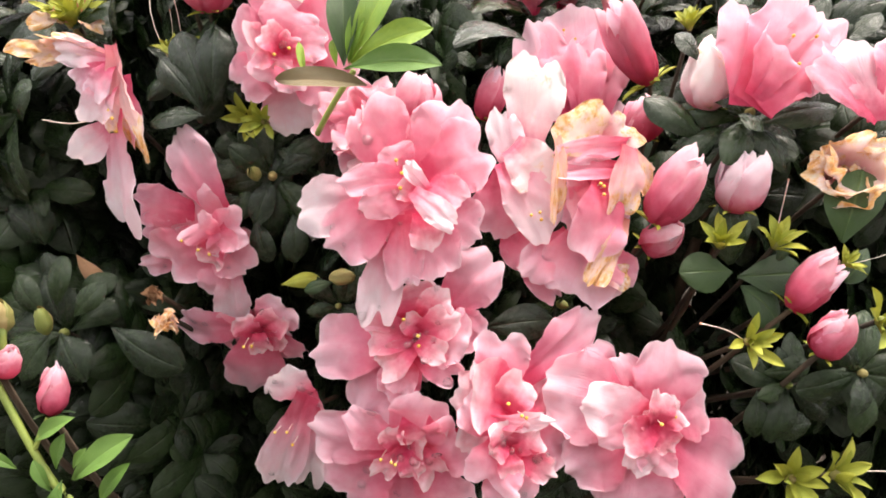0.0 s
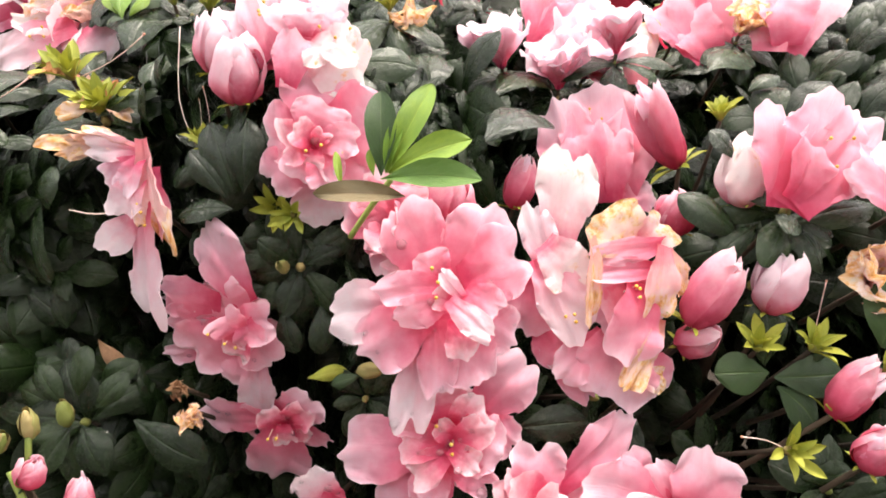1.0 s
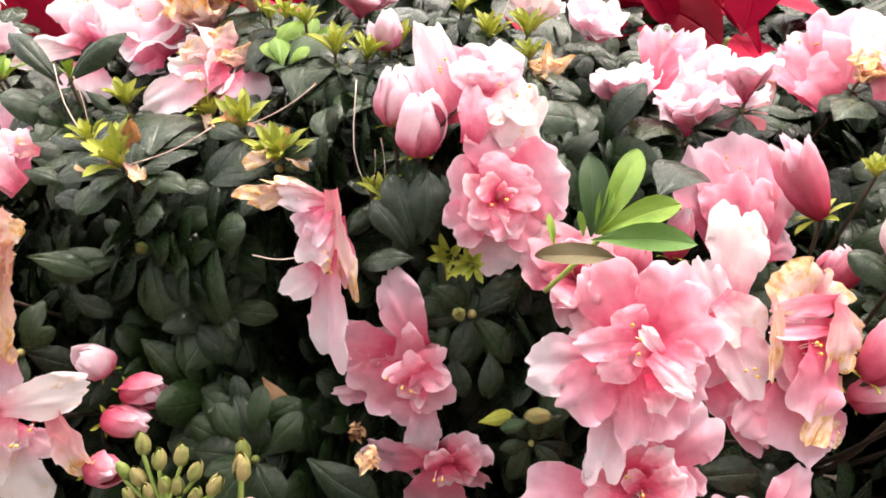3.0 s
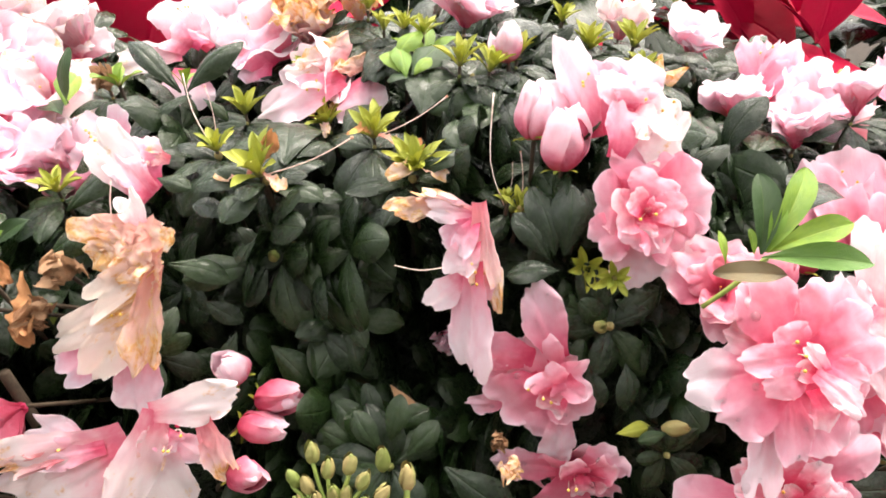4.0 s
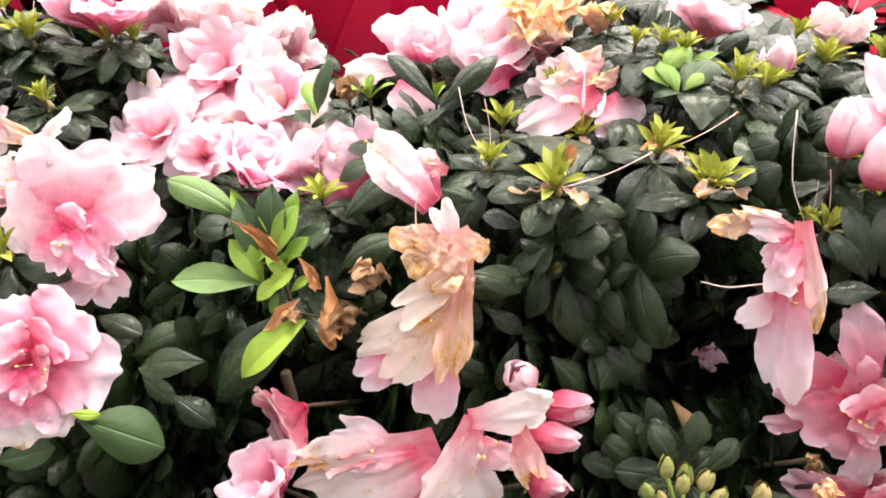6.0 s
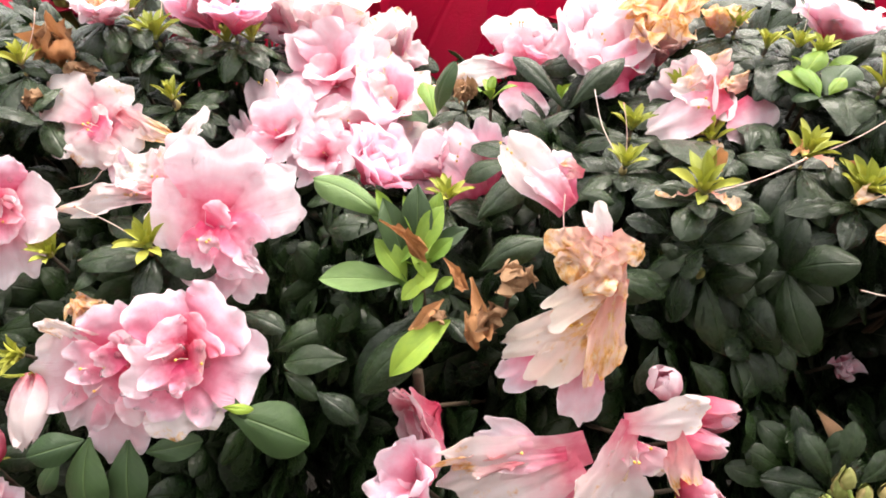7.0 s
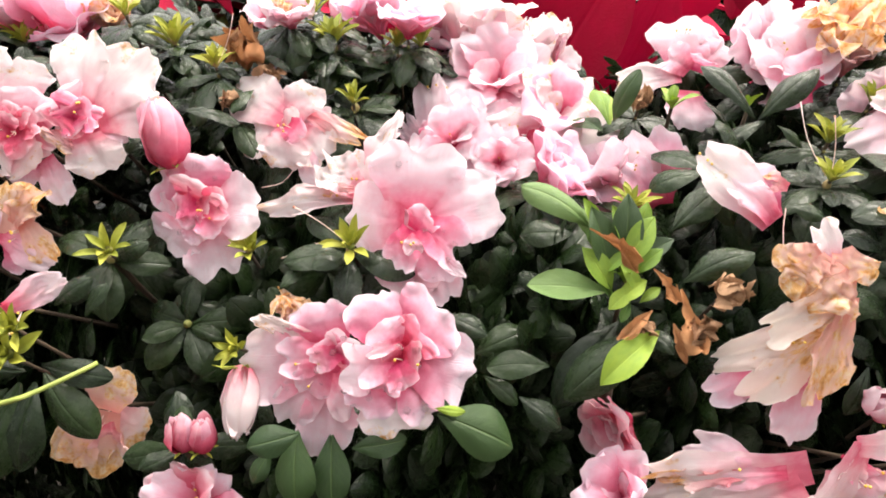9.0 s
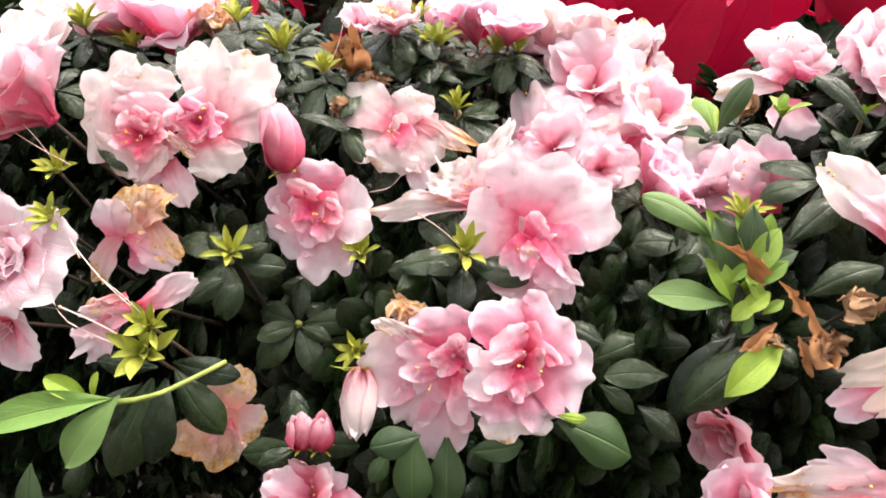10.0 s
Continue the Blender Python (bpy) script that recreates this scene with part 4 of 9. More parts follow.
b = blossom((0.0671, 0.1571, 0.5758), (0.11, -0.79, 0.61), 0.0355, 106, label="wide pale pink flower")
petal_on(b, BROAD, (-4.8, 3.8, -4.0), (-36.1, 10.8, -3.0), 29.7, ROSE)
petal_on(b, BROAD, (-4.9, -6.4, -4.0), (-28.1, -15.2, -4.0), 23.7, ROSE)
petal_on(b, BROAD, (-0.5, -7.9, -5.0), (-7.0, -34.5, -5.0), 32.5, ROSE)
petal_on(b, BROAD, (5.9, -6.9, -4.0), (32.2, -22.9, -4.0), 30.4, ROSE)
petal_on(b, BROAD, (2.5, 0.9, -3.0), (8.5, 24.4, -2.0), 24.1, ROSE)
petal_on(b, BROAD, (5.0, -1.3, -4.0), (21.5, 4.1, -4.0), 21.7, ROSE)
petal_on(b, BROAD, (-1.4, 4.3, -5.0), (-10.5, 20.8, -5.0), 15.7, ROSE)
petal_on(b, BROAD, (-15.6, 9.3, -6.0), (-20.4, 24.3, -6.0), 15.7, ROSE)
petal_on(b, RUFFLED, (-2.2, 2.1, 0.7), (-22.7, 9.5, 1.3), 16.9, PALE)
petal_on(b, RUFFLED, (-2.6, -0.8, 1.3), (-19.0, -1.6, 1.9), 11.0, ROSE)
petal_on(b, STANDING, (-0.9, -0.5, 2.6), (-12.1, -3.3, 3.3), 12.8, BLUSH)
petal_on(b, STANDING, (-0.4, -0.5, 2.6), (-0.0, 10.6, 3.9), 11.1, BLUSH)
petal_on(b, STANDING, (0.3, 0.4, 1.3), (7.4, 5.3, 2.6), 11.2, BLUSH)
petal_on(b, STANDING, (-0.0, -0.7, 1.9), (5.3, -8.6, 2.6), 9.4, BLUSH)
petal_on(b, RUFFLED, (-1.3, -3.2, 1.3), (-9.3, -13.9, 1.9), 11.1, PALE)
petal_on(b, RUFFLED, (0.9, -6.4, 0.0), (-1.0, -16.1, 0.6), 14.9, ROSE)
petal_on(b, STANDING, (-1.7, 0.1, 3.3), (-5.7, 3.1, 3.9), 6.8, BLUSH)
finish_blossom(b, 6, BLUSH)
b = blossom((-0.0885, 0.2184, 0.6033), (-0.13, -0.94, 0.33), 0.0347, 107)
petal_on(b, BROAD, (7.0, -1.1, -6.0), (-6.8, 18.1, -5.0), 24.6, ROSE)
petal_on(b, BROAD, (6.9, -2.3, -6.0), (-20.5, 7.0, -5.0), 22.0, ROSE)
petal_on(b, BROAD, (8.1, 10.3, -4.0), (-4.6, 38.3, -2.0), 17.3, ROSE)
petal_on(b, BROAD, (-1.1, 10.3, -3.0), (-23.5, 14.5, -3.0), 16.9, ROSE)
petal_on(b, BROAD, (-1.2, 4.7, -4.0), (-24.0, 3.5, -4.0), 13.0, ROSE)
petal_on(b, BROAD, (3.2, 0.8, -3.0), (-14.8, -11.0, -3.0), 24.4, ROSE)
petal_on(b, BROAD, (-7.1, -7.7, -4.0), (-25.5, -11.8, -4.0), 9.0, ROSE)
petal_on(b, BROAD, (4.4, -2.8, -4.0), (-4.6, -18.1, -3.0), 22.4, ROSE)
petal_on(b, RUFFLED, (4.6, 4.9, -0.0), (20.0, 5.8, 1.3), 15.7, ROSE)
petal_on(b, BROAD, (6.3, 1.5, -1.0), (18.2, -11.3, 0.0), 19.1, ROSE)
petal_on(b, BROAD, (10.8, -8.5, -2.0), (9.7, -36.0, -3.0), 14.4, PALE)
petal_on(b, RUFFLED, (8.4, 1.2, 1.3), (1.6, 9.8, 2.6), 15.6, ROSE)
petal_on(b, STANDING, (9.4, 1.2, 1.3), (4.1, -7.4, 1.9), 10.7, BLUSH)
petal_on(b, RUFFLED, (9.3, 6.7, 1.9), (14.2, -2.4, 2.6), 12.6, ROSE)
finish_blossom(b, 14, BLUSH)
b = blossom((-0.0736, 0.2052, 0.5661), (-0.14, -0.99, 0.10), 0.0269, 108)
petal_on(b, BROAD, (6.4, 0.2, -4.0), (-15.4, -0.6, -4.0), 21.1, ROSE)
petal_on(b, BROAD, (-0.2, 4.0, -2.0), (-29.0, 3.4, -2.0), 18.6, ROSE)
petal_on(b, BROAD, (5.2, 2.1, -5.0), (5.1, -15.4, -5.0), 25.1, ROSE)
petal_on(b, BROAD, (3.5, 0.7, -3.0), (-3.0, -29.7, -2.0), 25.7, ROSE)
petal_on(b, BROAD, (9.4, 2.7, -3.0), (20.3, -9.6, -3.0), 10.7, ROSE)
petal_on(b, BROAD, (7.3, 6.9, -1.0), (17.3, 20.0, 1.0), 17.5, ROSE)
petal_on(b, STANDING, (6.0, 6.2, 0.6), (14.9, 15.0, 1.9), 12.9, BLUSH)
petal_on(b, STANDING, (4.7, 4.7, 0.7), (-0.3, 12.0, 1.3), 13.1, BLUSH)
petal_on(b, STANDING, (6.5, 3.5, -0.0), (15.3, 2.7, 1.3), 11.1, BLUSH)
petal_on(b, STANDING, (5.6, 4.5, 1.3), (6.9, -3.2, 2.0), 8.7, BLUSH)
finish_blossom(b, 14, BLUSH)
b = blossom((-0.0536, 0.1747, 0.5507), (-0.25, -0.95, 0.15), 0.0334, 109)
petal_on(b, BROAD, (6.7, 16.6, -1.0), (-13.2, -34.6, -2.0), 17.9, PALE)
petal_on(b, BROAD, (6.1, 15.6, -2.0), (-3.9, 25.9, -1.0), 18.5, PALE)
petal_on(b, BROAD, (8.9, 10.9, -2.0), (2.0, -29.2, -3.0), 13.6, PALE)
petal_on(b, BROAD, (6.9, 17.5, -3.0), (11.1, -8.9, -3.0), 12.5, PALE)
finish_blossom(b, 10)
b = blossom((0.0497, 0.2083, 0.6281), (0.16, -0.72, 0.68), 0.0311, 110, label="pink flower with browning papery rim")
petal_on(b, BROAD, (3.0, -8.8, -5.0), (-7.5, -33.8, -4.0), 31.1, ROSE)
petal_on(b, BROAD, (-4.9, -11.7, -6.0), (-21.7, -26.2, -5.0), 16.9, ROSE)
petal_on(b, BROAD, (5.9, -13.6, -5.0), (10.9, -32.0, -4.0), 16.3, ROSE)
petal_on(b, BROAD, (4.6, -4.7, -6.0), (13.8, -12.4, -6.0), 17.6, ROSE)
petal_on(b, RUFFLED, (13.1, 17.7, 2.6), (7.4, -6.5, 3.9), 12.7, FADED)
petal_on(b, RUFFLED, (14.6, 16.0, 2.0), (19.0, 1.1, 1.9), 8.8, TAN)
petal_on(b, RUFFLED, (4.0, 16.0, 0.0), (-8.7, 27.2, 1.3), 23.6, TAN)
petal_on(b, RUFFLED, (3.8, 17.8, 0.7), (15.4, 25.2, 1.3), 13.5, FADED)
petal_on(b, RUFFLED, (-12.2, 20.2, 2.0), (-13.6, -7.2, 2.0), 5.9, TAN)
petal_on(b, RUFFLED, (14.1, 18.5, 2.0), (-11.6, 13.6, 2.6), 9.3, ROSE)
petal_on(b, RUFFLED, (12.6, 9.8, 1.3), (-12.6, 7.7, 2.0), 8.2, ROSE)
petal_on(b, BROAD, (5.0, 2.9, -4.0), (-8.8, 2.3, -3.0), 28.6, DEEP)
petal_on(b, BROAD, (2.9, 0.8, -4.0), (8.1, 13.6, -3.0), 25.3, DEEP)
petal_on(b, BROAD, (3.9, 1.8, -4.0), (-8.1, -9.2, -3.0), 20.9, ROSE)
petal_on(b, RUFFLED, (4.6, 5.4, 0.7), (-4.9, -18.8, 2.0), 19.4, ROSE)
petal_on(b, RUFFLED, (11.3, -6.6, 1.3), (-1.4, -28.4, 1.3), 7.8, TAN)
petal_on(b, RUFFLED, (3.0, -26.4, -2.0), (13.2, -26.4, -2.0), 8.8, FADED)
finish_blossom(b, 0)
b = blossom((0.0341, 0.2053, 0.6203), (-0.23, -0.72, 0.66), 0.0551, 111)
petal_on(b, BROAD, (-5.6, 25.2, -4.0), (0.3, 61.2, -8.0), 21.1, WHITE)
petal_on(b, BROAD, (-7.3, 13.9, -2.0), (-15.0, 41.0, -2.0), 14.3, PALE)
petal_on(b, RUFFLED, (-10.1, 26.8, 0.6), (2.1, 13.7, 1.9), 17.5, WHITE)
petal_on(b, RUFFLED, (-12.2, 21.7, -0.0), (1.7, -4.4, 2.0), 18.9, PALE)
petal_on(b, BROAD, (-12.1, 18.3, -3.0), (-17.5, -3.9, -3.0), 22.6, ROSE)
petal_on(b, BROAD, (-13.0, 1.8, -5.0), (-4.5, -15.3, -4.0), 16.3, ROSE)
petal_on(b, BROAD, (-10.0, -5.1, -7.0), (4.7, -26.0, -6.0), 12.8, ROSE)
petal_on(b, BROAD, (-9.2, 0.7, -6.0), (-1.1, -16.7, -5.0), 16.3, PALE)
petal_on(b, BROAD, (-5.9, 19.6, -6.0), (-4.3, -0.4, -6.0), 21.7, ROSE)
finish_blossom(b, 0)
b = blossom((0.0620, 0.3100, 0.6430), (-0.10, -0.65, 0.75), 0.0339, 113)
petal_on(b, BROAD, (-8.3, -35.2, -0.0), (-19.5, 11.0, -2.0), 26.3, ROSE)
petal_on(b, BROAD, (-0.8, -36.3, -1.0), (-0.6, 18.4, -3.0), 34.4, ROSE)
petal_on(b, BROAD, (6.2, -36.6, -0.0), (15.7, 4.6, -0.0), 25.8, ROSE)
petal_on(b, RUFFLED, (-4.5, -34.3, 1.3), (-11.6, -2.0, 0.6), 20.6, ROSE)
petal_on(b, BROAD, (7.3, -39.4, 1.0), (20.8, -31.4, 1.0), 16.4, ROSE)
petal_on(b, RUFFLED, (2.1, -36.9, 1.3), (2.9, -2.3, 0.7), 18.0, ROSE)
finish_blossom(b, 0)
b = blossom((0.1180, 0.2360, 0.6680), (0.10, -0.72, 0.69), 0.0216, 114, label="deep pink funnel-shaped flower")
petal_on(b, BROAD, (-18.3, -19.2, -1.0), (-13.8, 16.7, -2.0), 21.0, ROSE)
petal_on(b, BROAD, (-16.6, -19.4, -0.0), (5.3, 18.0, -1.0), 30.8, ROSE)
petal_on(b, BROAD, (-14.8, -19.0, 1.0), (20.0, 13.3, -0.0), 25.1, ROSE)
petal_on(b, RUFFLED, (-16.9, -16.9, 1.3), (-7.4, 4.2, 1.3), 16.9, ROSE)
petal_on(b, BROAD, (-12.5, -17.8, -0.0), (9.2, -3.3, -0.0), 15.2, ROSE)
finish_blossom(b, 0)
b = blossom((0.1500, 0.2220, 0.6600), (0.00, -0.70, 0.70), 0.0283, 115)
petal_on(b, BROAD, (-7.5, -8.2, 0.0), (-28.9, 12.3, 0.0), 22.2, ROSE)
petal_on(b, BROAD, (-6.5, -9.9, 1.0), (-9.5, 18.3, 0.0), 24.2, PALE)
petal_on(b, BROAD, (-3.9, -6.3, 0.0), (4.2, 16.0, -0.0), 22.4, ROSE)
finish_blossom(b, 0)
flower((-0.0268, 0.2270, 0.6458), (-0.36, -0.48, 0.80), 30, 0.0181, 116, "double", DEEP)
b = blossom((-0.1120, 0.2400, 0.6400), (0.05, -0.88, 0.47), 0.0363, 117, label="withered cream flower hanging down")
petal_on(b, CRUMPLED, (-14.3, 25.5, 0.0), (-32.3, 20.7, 0.0), 10.8, TAN)
petal_on(b, CRUMPLED, (0.5, 20.6, 1.0), (-23.3, 30.4, 1.0), 6.6, FADED)
petal_on(b, STRAP, (0.0, 25.9, 3.0), (7.4, -13.5, 3.0), 12.6, FADED, 30)
petal_on(b, BROAD, (-1.0, 21.6, 2.0), (-19.8, 23.4, 3.0), 9.5, PALE)
petal_on(b, RUFFLED, (-1.8, 18.4, 1.9), (-13.1, 12.4, 2.6), 10.0, PINK)
petal_on(b, STANDING, (-2.0, 13.2, 2.0), (-7.6, 0.0, 2.6), 12.1, PALE)
petal_on(b, BROAD, (-4.6, -1.0, -0.0), (-18.1, -12.2, 0.0), 11.7, PALE)
petal_on(b, BROAD, (-2.0, 5.7, 1.0), (0.7, -40.3, 1.0), 20.4, PALE, 42)
petal_on(b, BROAD, (0.4, 16.2, -1.0), (2.6, -10.4, -0.0), 17.0, PINK, 20)
petal_on(b, RUFFLED, (-1.4, 19.6, 2.6), (-7.7, 7.9, 3.3), 8.7, PINK)
finish_blossom(b, 0)
flower((0.1345, 0.2073, 0.6372), (-0.14, -0.63, 0.76), 0, 0.0177, 119, "wither", FADED, label="withered flower with orange-brown rim")
bud((0.0802, 0.2880, 0.6525), (-0.50, 0.36, 0.79), 0.0385, 0.0150, 120, DEEP)
bud((0.0936, 0.2397, 0.6576), (-0.05, 0.40, 0.92), 0.0236, 0.0172, 121, WHITE, label="whitish closed bud")
bud((0.0769, 0.2043, 0.6328), (0.50, 0.24, 0.83), 0.0258, 0.0148, 122, DEEP)
bud((0.0990, 0.2104, 0.6333), (-0.00, 0.36, 0.93), 0.0218, 0.0152, 123, PALE, label="pale pink closed bud")
bud((0.0737, 0.2006, 0.6177), (0.37, -0.36, 0.85), 0.0162, 0.0129, 124, DEEP)
bud((-0.0068, 0.2341, 0.6507), (0.10, 0.33, 0.94), 0.0184, 0.0155, 125, DEEP)
bud((0.0200, 0.2598, 0.6418), (0.24, 0.51, 0.83), 0.0207, 0.0120, 126, DEEP)
bud((0.0732, 0.2398, 0.6412), (-0.21, 0.33, 0.92), 0.0164, 0.0154, 127, DEEP)
bud((0.1178, 0.1644, 0.6075), (0.19, 0.09, 0.98), 0.0172, 0.0129, 128, DEEP)
bud((0.1211, 0.1827, 0.6096), (0.69, 0.25, 0.68), 0.0211, 0.0128, 129, DEEP)
b = blossom((-0.0720, 0.2880, 0.6970), (-0.10, -0.72, 0.69), 0.0182, 130, label="pale flower flushed pink at its throat")
petal_on(b, BROAD, (2.2, -23.8, 2.0), (-7.9, 17.5, 1.0), 17.0, PALE)
petal_on(b, BROAD, (-3.7, -19.0, 1.0), (-19.9, -3.4, 0.0), 20.1, PALE)
petal_on(b, BROAD, (6.0, -22.0, 0.0), (2.7, 6.2, -1.0), 23.3, ROSE)
petal_on(b, BROAD, (-0.9, -19.3, -1.0), (-14.2, -9.8, -2.0), 17.0, ROSE)
finish_blossom(b, 0)
b = blossom((-0.0480, 0.2760, 0.6900), (0.10, -0.72, 0.69), 0.0216, 131)
petal_on(b, BROAD, (-10.0, -0.3, -3.0), (-5.7, 23.3, -3.0), 27.5, PALE)
petal_on(b, BROAD, (-7.6, 0.5, -2.0), (4.9, 9.5, -2.0), 20.5, PALE)
petal_on(b, RUFFLED, (-11.9, -2.7, 0.0), (-18.4, 13.5, 0.0), 17.5, PALE)
petal_on(b, BROAD, (-8.3, -4.0, 1.0), (9.9, -14.7, 1.0), 24.1, WHITE)
petal_on(b, RUFFLED, (-6.7, -1.9, 1.3), (7.8, -5.3, 1.3), 17.4, WHITE)
petal_on(b, RUFFLED, (-16.2, -19.6, 1.9), (-13.0, 0.4, 2.6), 14.6, ROSE)
petal_on(b, RUFFLED, (-9.0, -2.3, 1.9), (-1.2, -8.6, 2.0), 18.7, WHITE)
petal_on(b, RUFFLED, (-11.4, -0.0, 1.3), (-11.7, 10.5, 2.0), 14.3, PALE)
finish_blossom(b, 0)
bud((-0.0928, 0.2793, 0.6872), (-0.13, 0.40, 0.91), 0.0215, 0.0138, 132, PALE)
bud((-0.0825, 0.2667, 0.6815), (-0.08, 0.25, 0.96), 0.0225, 0.0172, 133, PALE, label="half-open pink bud")

# middle bush, top
b = blossom((-0.1900, 0.3400, 0.6680), (0.00, -0.65, 0.76), 0.0304, 134)
petal_on(b, BROAD, (16.5, 7.1, 1.0), (-19.6, -14.2, 1.0), 20.4, PALE)
petal_on(b, BROAD, (16.6, 4.7, -0.0), (-10.3, 10.8, 0.0), 18.2, WHITE)
petal_on(b, BROAD, (19.3, 4.2, 1.0), (31.4, -12.5, 1.0), 25.8, PALE)
petal_on(b, CRUMPLED, (13.6, 13.3, -1.0), (3.7, 23.8, -1.0), 27.3, FADED)
petal_on(b, CRUMPLED, (21.9, 10.1, -0.0), (16.1, 18.1, 0.0), 18.3, TAN)
finish_blossom(b, 0)
b = blossom((-0.2300, 0.3950, 0.6810), (0.00, -0.65, 0.76), 0.0227, 135)
petal_on(b, BROAD, (14.2, -19.1, -1.0), (-11.7, 10.0, -1.0), 37.3, PALE)
petal_on(b, BROAD, (17.1, -18.4, -2.0), (5.1, 22.3, -2.0), 30.8, PALE)
petal_on(b, RUFFLED, (14.6, -23.5, 0.7), (0.2, -9.1, 0.7), 29.3, PINK)
petal_on(b, BROAD, (14.8, -24.3, 2.0), (-3.2, -25.0, 2.0), 19.8, PINK)
finish_blossom(b, 0)
flower((-0.1993, 0.3913, 0.6863), (-0.03, -0.01, 1.00), 0, 0.0209, 136, "wither", FADED)
flower((-0.1709, 0.3914, 0.6959), (-0.03, 0.15, 0.99), 0, 0.0132, 137, "wither", TAN)
flower((-0.1160, 0.3930, 0.6860), (0.17, 0.14, 0.98), 0, 0.0203, 138, "trumpet", PALE, long=0.0185)
bud((-0.0992, 0.3386, 0.6942), (-0.25, 0.14, 0.96), 0.0166, 0.0128, 139, PALE)
flower((-0.0138, 0.4602, 0.6774), (0.20, 0.25, 0.95), 0, 0.0195, 140, "trumpet", WHITE)
flower((0.0121, 0.4068, 0.6833), (-0.02, -0.17, 0.98), 0, 0.0187, 141, "trumpet", PALE)
b = blossom((0.0550, 0.4080, 0.6720), (0.00, -0.55, 0.83), 0.0261, 142)
petal_on(b, BROAD, (-11.1, -32.9, 0.0), (16.4, 11.4, 0.0), 19.8, ROSE)
petal_on(b, BROAD, (-11.7, -29.6, -1.0), (-6.2, 14.0, -1.0), 20.5, ROSE)
petal_on(b, BROAD, (-9.9, -33.6, 1.0), (13.4, -25.7, 1.0), 20.2, ROSE)
petal_on(b, RUFFLED, (-12.8, -33.4, 0.7), (15.1, -5.0, 0.6), 16.3, ROSE)
finish_blossom(b, 0)
flower((0.0732, 0.3718, 0.6557), (0.23, -0.25, 0.94), 0, 0.0225, 143, "trumpet", PALE)
b = blossom((0.1320, 0.4050, 0.6720), (0.00, -0.60, 0.80), 0.0348, 144)
petal_on(b, BROAD, (-37.4, -51.3, -1.0), (-34.8, -6.9, -1.0), 23.1, FADED)
petal_on(b, BROAD, (1.1, -37.9, 1.0), (-23.5, -3.6, -0.0), 36.0, ROSE)
petal_on(b, BROAD, (4.3, -35.2, -0.0), (-1.2, 14.2, -1.0), 41.5, ROSE)
petal_on(b, BROAD, (7.8, -32.6, 0.0), (28.7, 25.9, -2.0), 42.1, ROSE)
petal_on(b, RUFFLED, (4.2, -37.0, 1.3), (-9.3, -14.4, 1.3), 27.8, ROSE)
finish_blossom(b, 0)
flower((0.0753, 0.3464, 0.6631), (-0.04, 0.23, 0.97), 0, 0.0130, 145, "trumpet", PALE, long=0.0197)
b = blossom((0.1680, 0.3900, 0.6830), (0.00, -0.60, 0.80), 0.0213, 146)
petal_on(b, BROAD, (-11.5, -38.0, -0.0), (-3.6, 17.5, -1.0), 36.5, WHITE)
petal_on(b, BROAD, (-2.7, -37.8, -0.0), (18.7, 14.5, -1.0), 39.5, PALE)
petal_on(b, RUFFLED, (-3.1, -35.3, 1.3), (-2.5, -6.5, 1.3), 28.1, ROSE)
finish_blossom(b, 0)
flower((0.1472, 0.3727, 0.6716), (-0.03, -0.39, 0.92), 0, 0.0131, 148, "wither", TAN)
flower((0.0219, 0.3507, 0.6538), (-0.24, 0.13, 0.96), 0, 0.0162, 149, "trumpet", PALE, long=0.0223)
flower((0.0485, 0.3406, 0.6475), (-0.14, 0.14, 0.98), 0, 0.0153, 150, "trumpet", PALE, long=0.0208)
flower((-0.0251, 0.3524, 0.6719), (-0.03, -0.25, 0.97), 0, 0.0150, 151, "crisp", TAN, label="dry brown withered flower")

# middle bush, front
b = blossom((-0.3000, 0.3380, 0.6350), (-0.10, -0.75, 0.65), 0.0218, 152)
petal_on(b, BROAD, (10.1, -21.2, 1.0), (-19.5, -3.1, 1.0), 31.8, PINK)
petal_on(b, BROAD, (11.0, -19.2, -0.0), (-10.5, 13.9, -0.0), 31.9, PALE)
petal_on(b, BROAD, (12.6, -17.7, -1.0), (7.0, 22.7, -1.0), 28.8, PINK)
petal_on(b, BROAD, (15.0, -12.7, -2.0), (18.6, 15.5, -2.0), 19.3, PINK)
petal_on(b, RUFFLED, (11.1, -19.5, 1.3), (-4.3, 2.6, 1.3), 17.5, PINK)
finish_blossom(b, 0)
flower((-0.3072, 0.3337, 0.6221), (-0.64, 0.08, 0.76), 0, 0.0192, 153, "trumpet", PALE, inner=PINK, long=0.0233)
b = blossom((-0.2720, 0.3070, 0.6600), (-0.10, -0.70, 0.70), 0.0198, 154, label="half-open pale pink flower")
petal_on(b, BROAD, (24.5, -29.3, 1.0), (-6.4, 1.3, 1.0), 23.4, WHITE)
petal_on(b, BROAD, (24.4, -25.8, 0.0), (12.9, -2.0, -0.0), 19.1, PINK)
petal_on(b, CRUMPLED, (30.2, -12.8, -0.0), (19.6, -10.1, 0.0), 10.4, FADED)
petal_on(b, RUFFLED, (24.5, -28.7, 1.3), (8.0, -11.0, 1.3), 15.0, PALE)
finish_blossom(b, 0)
b = blossom((-0.2720, 0.4300, 0.6790), (0.00, -0.65, 0.76), 0.0548, 155)
petal_on(b, BROAD, (0.2, -22.5, -2.0), (-3.0, 10.5, -2.0), 40.0, PALE)
